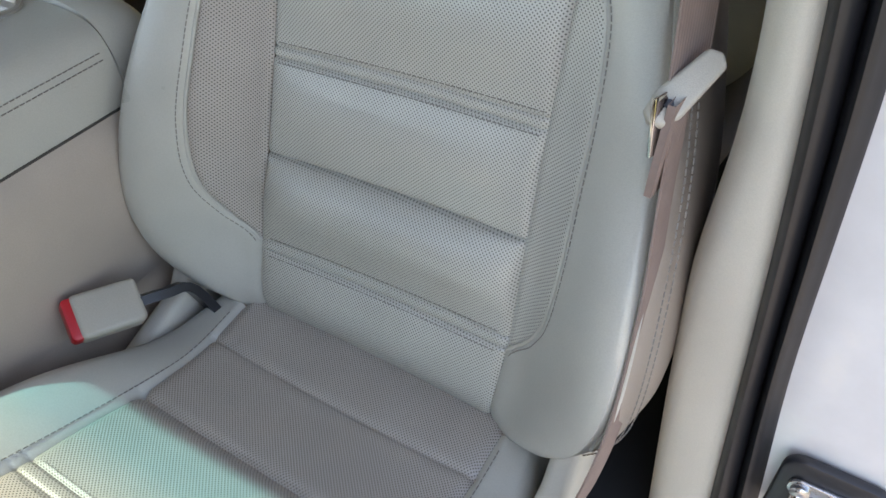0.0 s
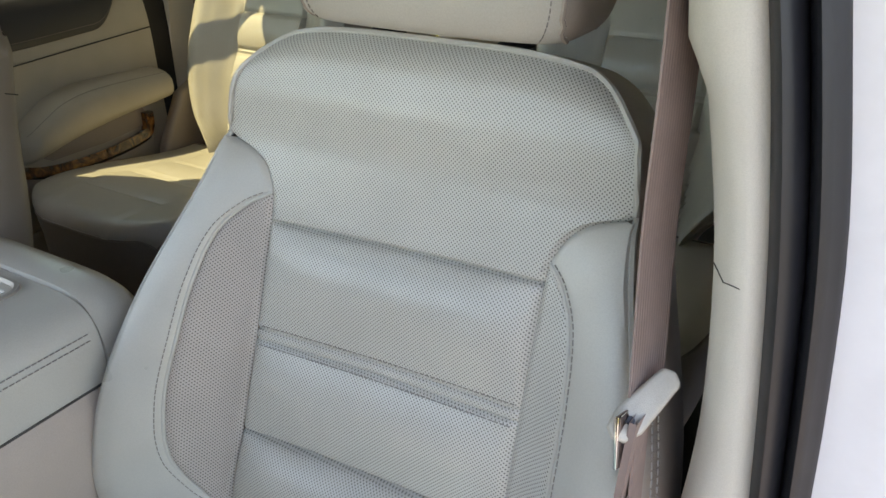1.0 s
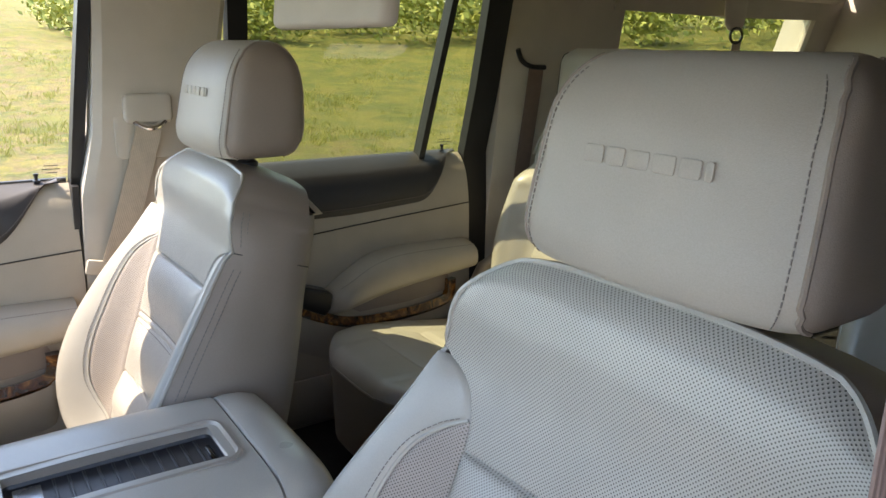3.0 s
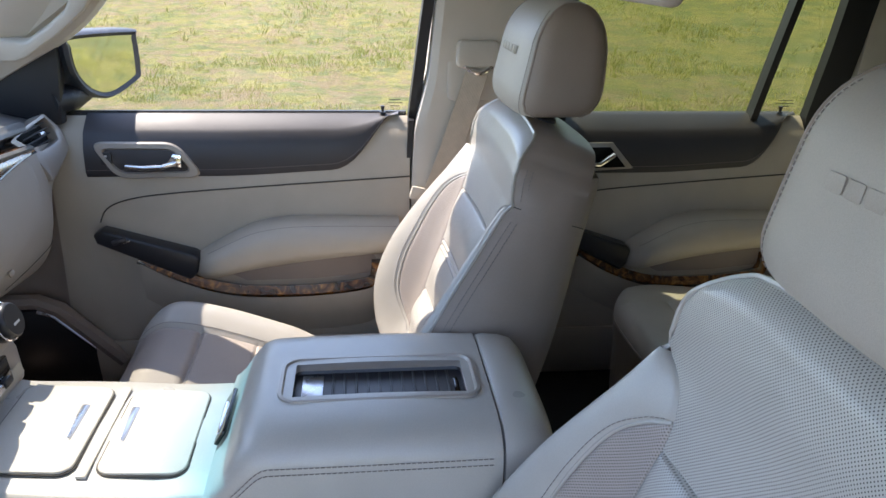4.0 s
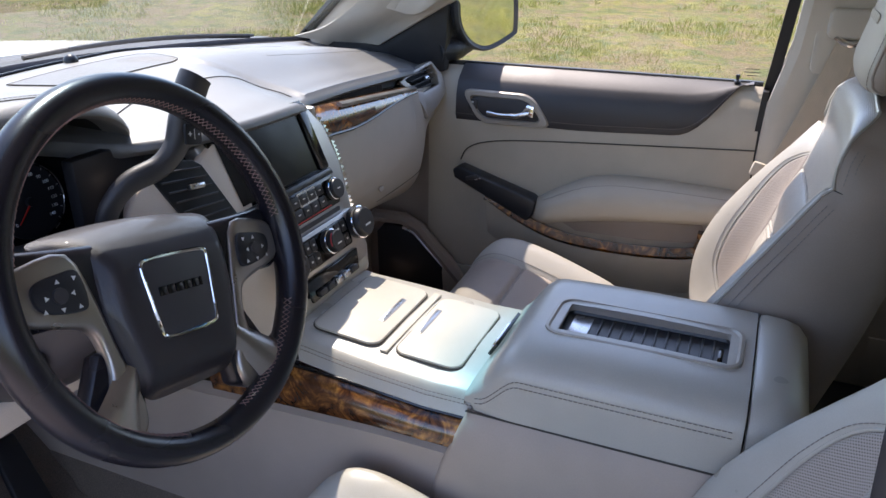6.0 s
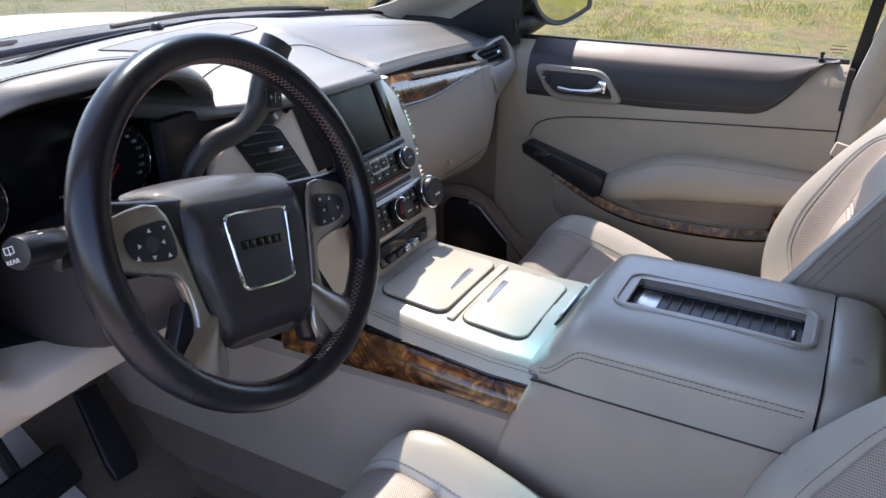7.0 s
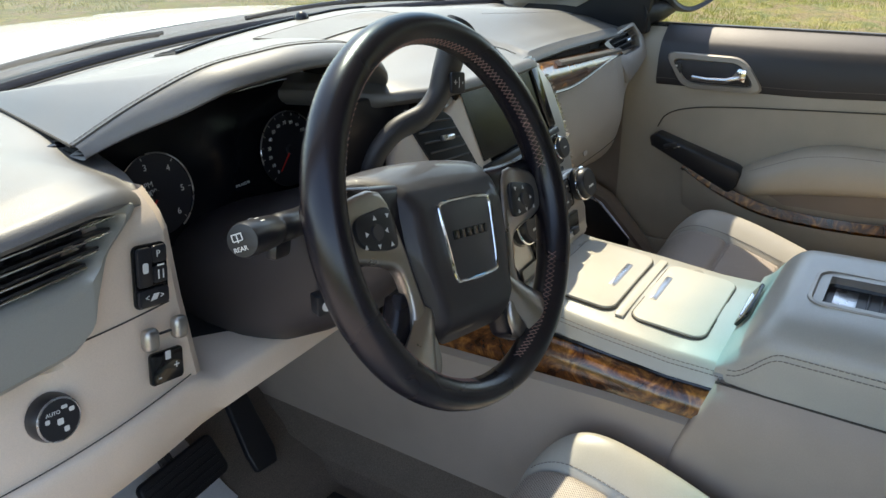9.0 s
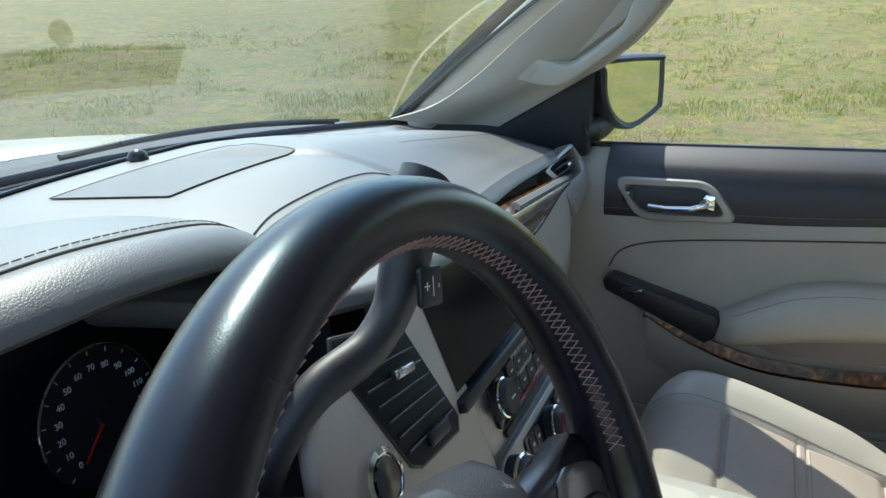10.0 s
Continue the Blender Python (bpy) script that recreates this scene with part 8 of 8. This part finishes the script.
for k, w in enumerate((0.020, 0.032, 0.026)):
    part("etched_mark", prism(rounded(w, 0.0014, 0.0004), 0.0003, frame_at((glass_x(1.262 + 0.007 * k) - 0.001, -0.285, 1.262 + 0.007 * k), (0, -1, 0), (-1, 0, -0.25)), 0), M_SEAM, win)
tri = [(0.405, 1.228), (0.392, 1.405), (0.60, 1.318), (0.84, 1.285), (0.84, 1.18), (0.60, 1.20)]
setting("trim_mirror_sail", prism([(v, z) for v, z in tri], 0.03, Matrix(((0, 0, 1, 0.792), (1, 0, 0, 0), (0, 1, 0, 0), (0, 0, 0, 1))), 0.004), M_RUBBER, "black triangular trim at the foot of the pillar", "trim")
# Footwell shade is put into this panel's brown colour.
setting("trim_kick_right", grid([[(0.80, 0.44, 1.235), (0.805, 0.62, 1.28)], [(0.79, 0.44, 1.10), (0.80, 0.70, 1.10)], [(0.775, 0.44, 0.80), (0.78, 0.85, 0.80)], [(0.765, 0.44, 0.60), (0.77, 0.95, 0.62)]]), M_SIDE, "kick panel beside the passenger footwell, coloured brown for its shade", "panel")
sp = thing("door_speaker", "dark speaker grille edged with bright trim", "speaker")
out = [(0.585, 0.800), (0.565, 0.822), (0.505, 0.826), (0.470, 0.812), (0.345, 0.690), (0.345, 0.625), (0.585, 0.625)]
part("grille", prism([(v, z) for v, z in out], 0.02, Matrix(((0, 0, -1, 0.768), (1, 0, 0, 0), (0, 1, 0, 0), (0, 0, 0, 1))), 0.005), M_BLACK, sp, "black speaker mesh")
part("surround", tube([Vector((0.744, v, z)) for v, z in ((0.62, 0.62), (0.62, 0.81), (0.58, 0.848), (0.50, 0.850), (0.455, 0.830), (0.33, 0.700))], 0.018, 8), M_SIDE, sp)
part("bright_edge", tube([Vector((0.746, v, z)) for v, z in ((0.505, 0.824), (0.472, 0.812), (0.345, 0.688))], 0.004, 6), M_STEEL, sp, "bright edge strip")

win = thing("window_rear", "unseen rear door window, tinted deep to darken the cabin with a black divider", "window")
tagged(win, kind="structure")
part("pane", grid([[(glass_x(z), y, z) for y in (-0.62, -0.9, -1.42)] for z in (1.22, 1.4, 1.55, 1.71)]), M_TINT, win)
part("divider", sweep([(glass_x(1.23) - 0.01, -1.112, 1.23), (glass_x(1.4) - 0.01, -1.126, 1.40), (glass_x(1.70) - 0.01, -1.152, 1.70)], [(-0.008, -0.016), (0.008, -0.016), (0.008, 0.016), (-0.008, 0.016)], up=(1, 0, 0)), M_RUBBER, win, "black window divider bar")
part("seal", sweep([(0.815, -1.262, 0.66), (0.812, -1.262, 1.10), (glass_x(1.23) - 0.014, -1.268, 1.24), (glass_x(1.4) - 0.016, -1.268, 1.40), (glass_x(1.70) - 0.018, -1.262, 1.70)], [(-0.012, -0.014), (0.028, -0.014), (0.028, 0.014), (-0.012, 0.014)], up=(1, 0, 0)), M_RUBBER, win, "wide black door seal")
part("seal", sweep([(0.815, -1.296, 0.66), (0.812, -1.296, 1.10), (glass_x(1.23) - 0.014, -1.300, 1.24), (glass_x(1.4) - 0.016, -1.299, 1.40), (glass_x(1.70) - 0.018, -1.292, 1.70)], [(-0.012, -0.014), (0.028, -0.014), (0.028, 0.014), (-0.012, 0.014)], up=(1, 0, 0)), M_RUBBER, win, "second lip of the black door seal")
part("seal", sweep([(glass_x(1.22) - 0.012, -0.648, 1.22), (glass_x(1.70) - 0.012, -0.628, 1.70)], [(-0.02, -0.014), (0.02, -0.014), (0.02, 0.014), (-0.02, 0.014)], up=(1, 0, 0)), M_RUBBER, win)
for k, w in enumerate((0.026, 0.044, 0.034)):
    part("etched_mark", prism(rounded(w, 0.0014, 0.0004), 0.0003, frame_at((glass_x(1.262 + 0.007 * k) - 0.001, -1.19, 1.262 + 0.007 * k), (0, -1, 0), (-1, 0, -0.25)), 0), M_SEAM, win)
# Plain rear door on the driver's side.
setting("door_rear_left", joined(block((0.06, 0.72, 0.62), (-0.82, -0.98, 0.93), round_off=0.02)), M_CREAM, "cream rear door on the driver's side", "car door")
wl = thing("window_rear_left", "unseen rear door window, tinted deep to darken the cabin", "window")
tagged(wl, kind="structure")
part("pane", grid([[(-glass_x(z), y, z) for y in (-0.62, -1.31)] for z in (1.22, 1.71)]), M_DEEPTINT, wl)

# ---- mirror, grab handle, ceiling screen ----
mir = thing("door_mirror", "dark door mirror reflecting the meadow", "mirror")
MM = frame_at((0.925, 0.344, 1.340), (0.93, -0.37, 0.0), (-0.36, -0.925, -0.06))
shape = [(-0.112, 0.068), (0.088, 0.062), (0.104, 0.050), (0.112, -0.030), (0.100, -0.052), (0.008, -0.078), (-0.060, -0.058), (-0.104, -0.008), (-0.116, 0.050)]
sh = spline([(x * 1.06 - 0.006, y, 0) for x, y in shape], 4, True)
loops = [[MM @ (p * k + Vector((0, 0, z))) for p in sh] for k, z in ((0.84, 0.004), (0.94, 0.010), (1.0, 0.004), (1.02, -0.02), (0.98, -0.06), (0.80, -0.10), (0.45, -0.12))]
bm = grid(loops, close_u=True)
bm.faces.new([v for v in bm.verts][-len(sh):])
bmesh.ops.recalc_face_normals(bm, faces=bm.faces[:])
part("housing", bm, M_RUBBER, mir, "dark mirror housing")
bm = bmesh.new()
bm.faces.new([bm.verts.new(MM @ (p * 0.83 + Vector((0, 0, 0.005)))) for p in sh])
part("glass", bm, M_MIRROR, mir, "silvered mirror glass")
part("foot", tube([(0.80, 0.43, 1.27), (0.86, 0.40, 1.275), (0.93, 0.39, 1.29)], 0.028, 10), M_RUBBER, mir)
grab = thing("grab_handle", "beige grab handle on the windshield pillar", "grab handle")
GH = frame_at((0.700, 0.42, 1.43), (0, -1, 0), (-0.944, 0, -0.33))
loop_out = [(-0.128, -0.042), (-0.112, -0.053), (-0.050, -0.069), (-0.026, -0.070), (-0.002, -0.061), (0.073, -0.010), (0.125, 0.034), (0.150, 0.064), (0.172, 0.100), (0.240, 0.215), (0.252, 0.238)]
loop_in = [(0.205, 0.236), (0.190, 0.215), (0.128, 0.105), (0.106, 0.068), (0.099, 0.048), (0.088, 0.031), (0.047, -0.001), (0.006, -0.028), (-0.006, -0.030), (-0.041, -0.022), (-0.076, -0.004)]
part("bar", prism(loop_out + loop_in, 0.030, GH @ Matrix.Translation((0, 0, -0.026)), 0.006, 3), M_TRIM, grab, "smooth flat beige handle loop", True, 50)
part("end_cover", prism([(-0.112, -0.042), (-0.074, -0.054), (-0.054, -0.030), (-0.078, -0.010)], 0.0012, GH @ Matrix.Translation((0, 0, 0.0035)), 0.0004), M_TRIM, grab, "beige end cover over the screws")
part("recess", prism([(-0.074, -0.006), (-0.006, -0.031), (0.100, 0.046), (0.106, 0.066), (0.205, 0.236), (0.130, 0.236)], 0.004, GH @ Matrix.Translation((0, 0, -0.028)), 0.001), M_TRIM, grab, "shallow recess behind the handle")
mon = thing("ceiling_screen", "beige fold-down rear screen hanging from the headliner", "screen")
part("panel", block((0.29, 0.028, 0.20), (0.058, -0.522, 1.622), (6, 0, 0), 0.010, 3), M_TRIM, mon, "beige back of the screen")
part("hinge", block((0.20, 0.06, 0.03), (0.058, -0.545, 1.735), round_off=0.008), M_TRIM, mon)
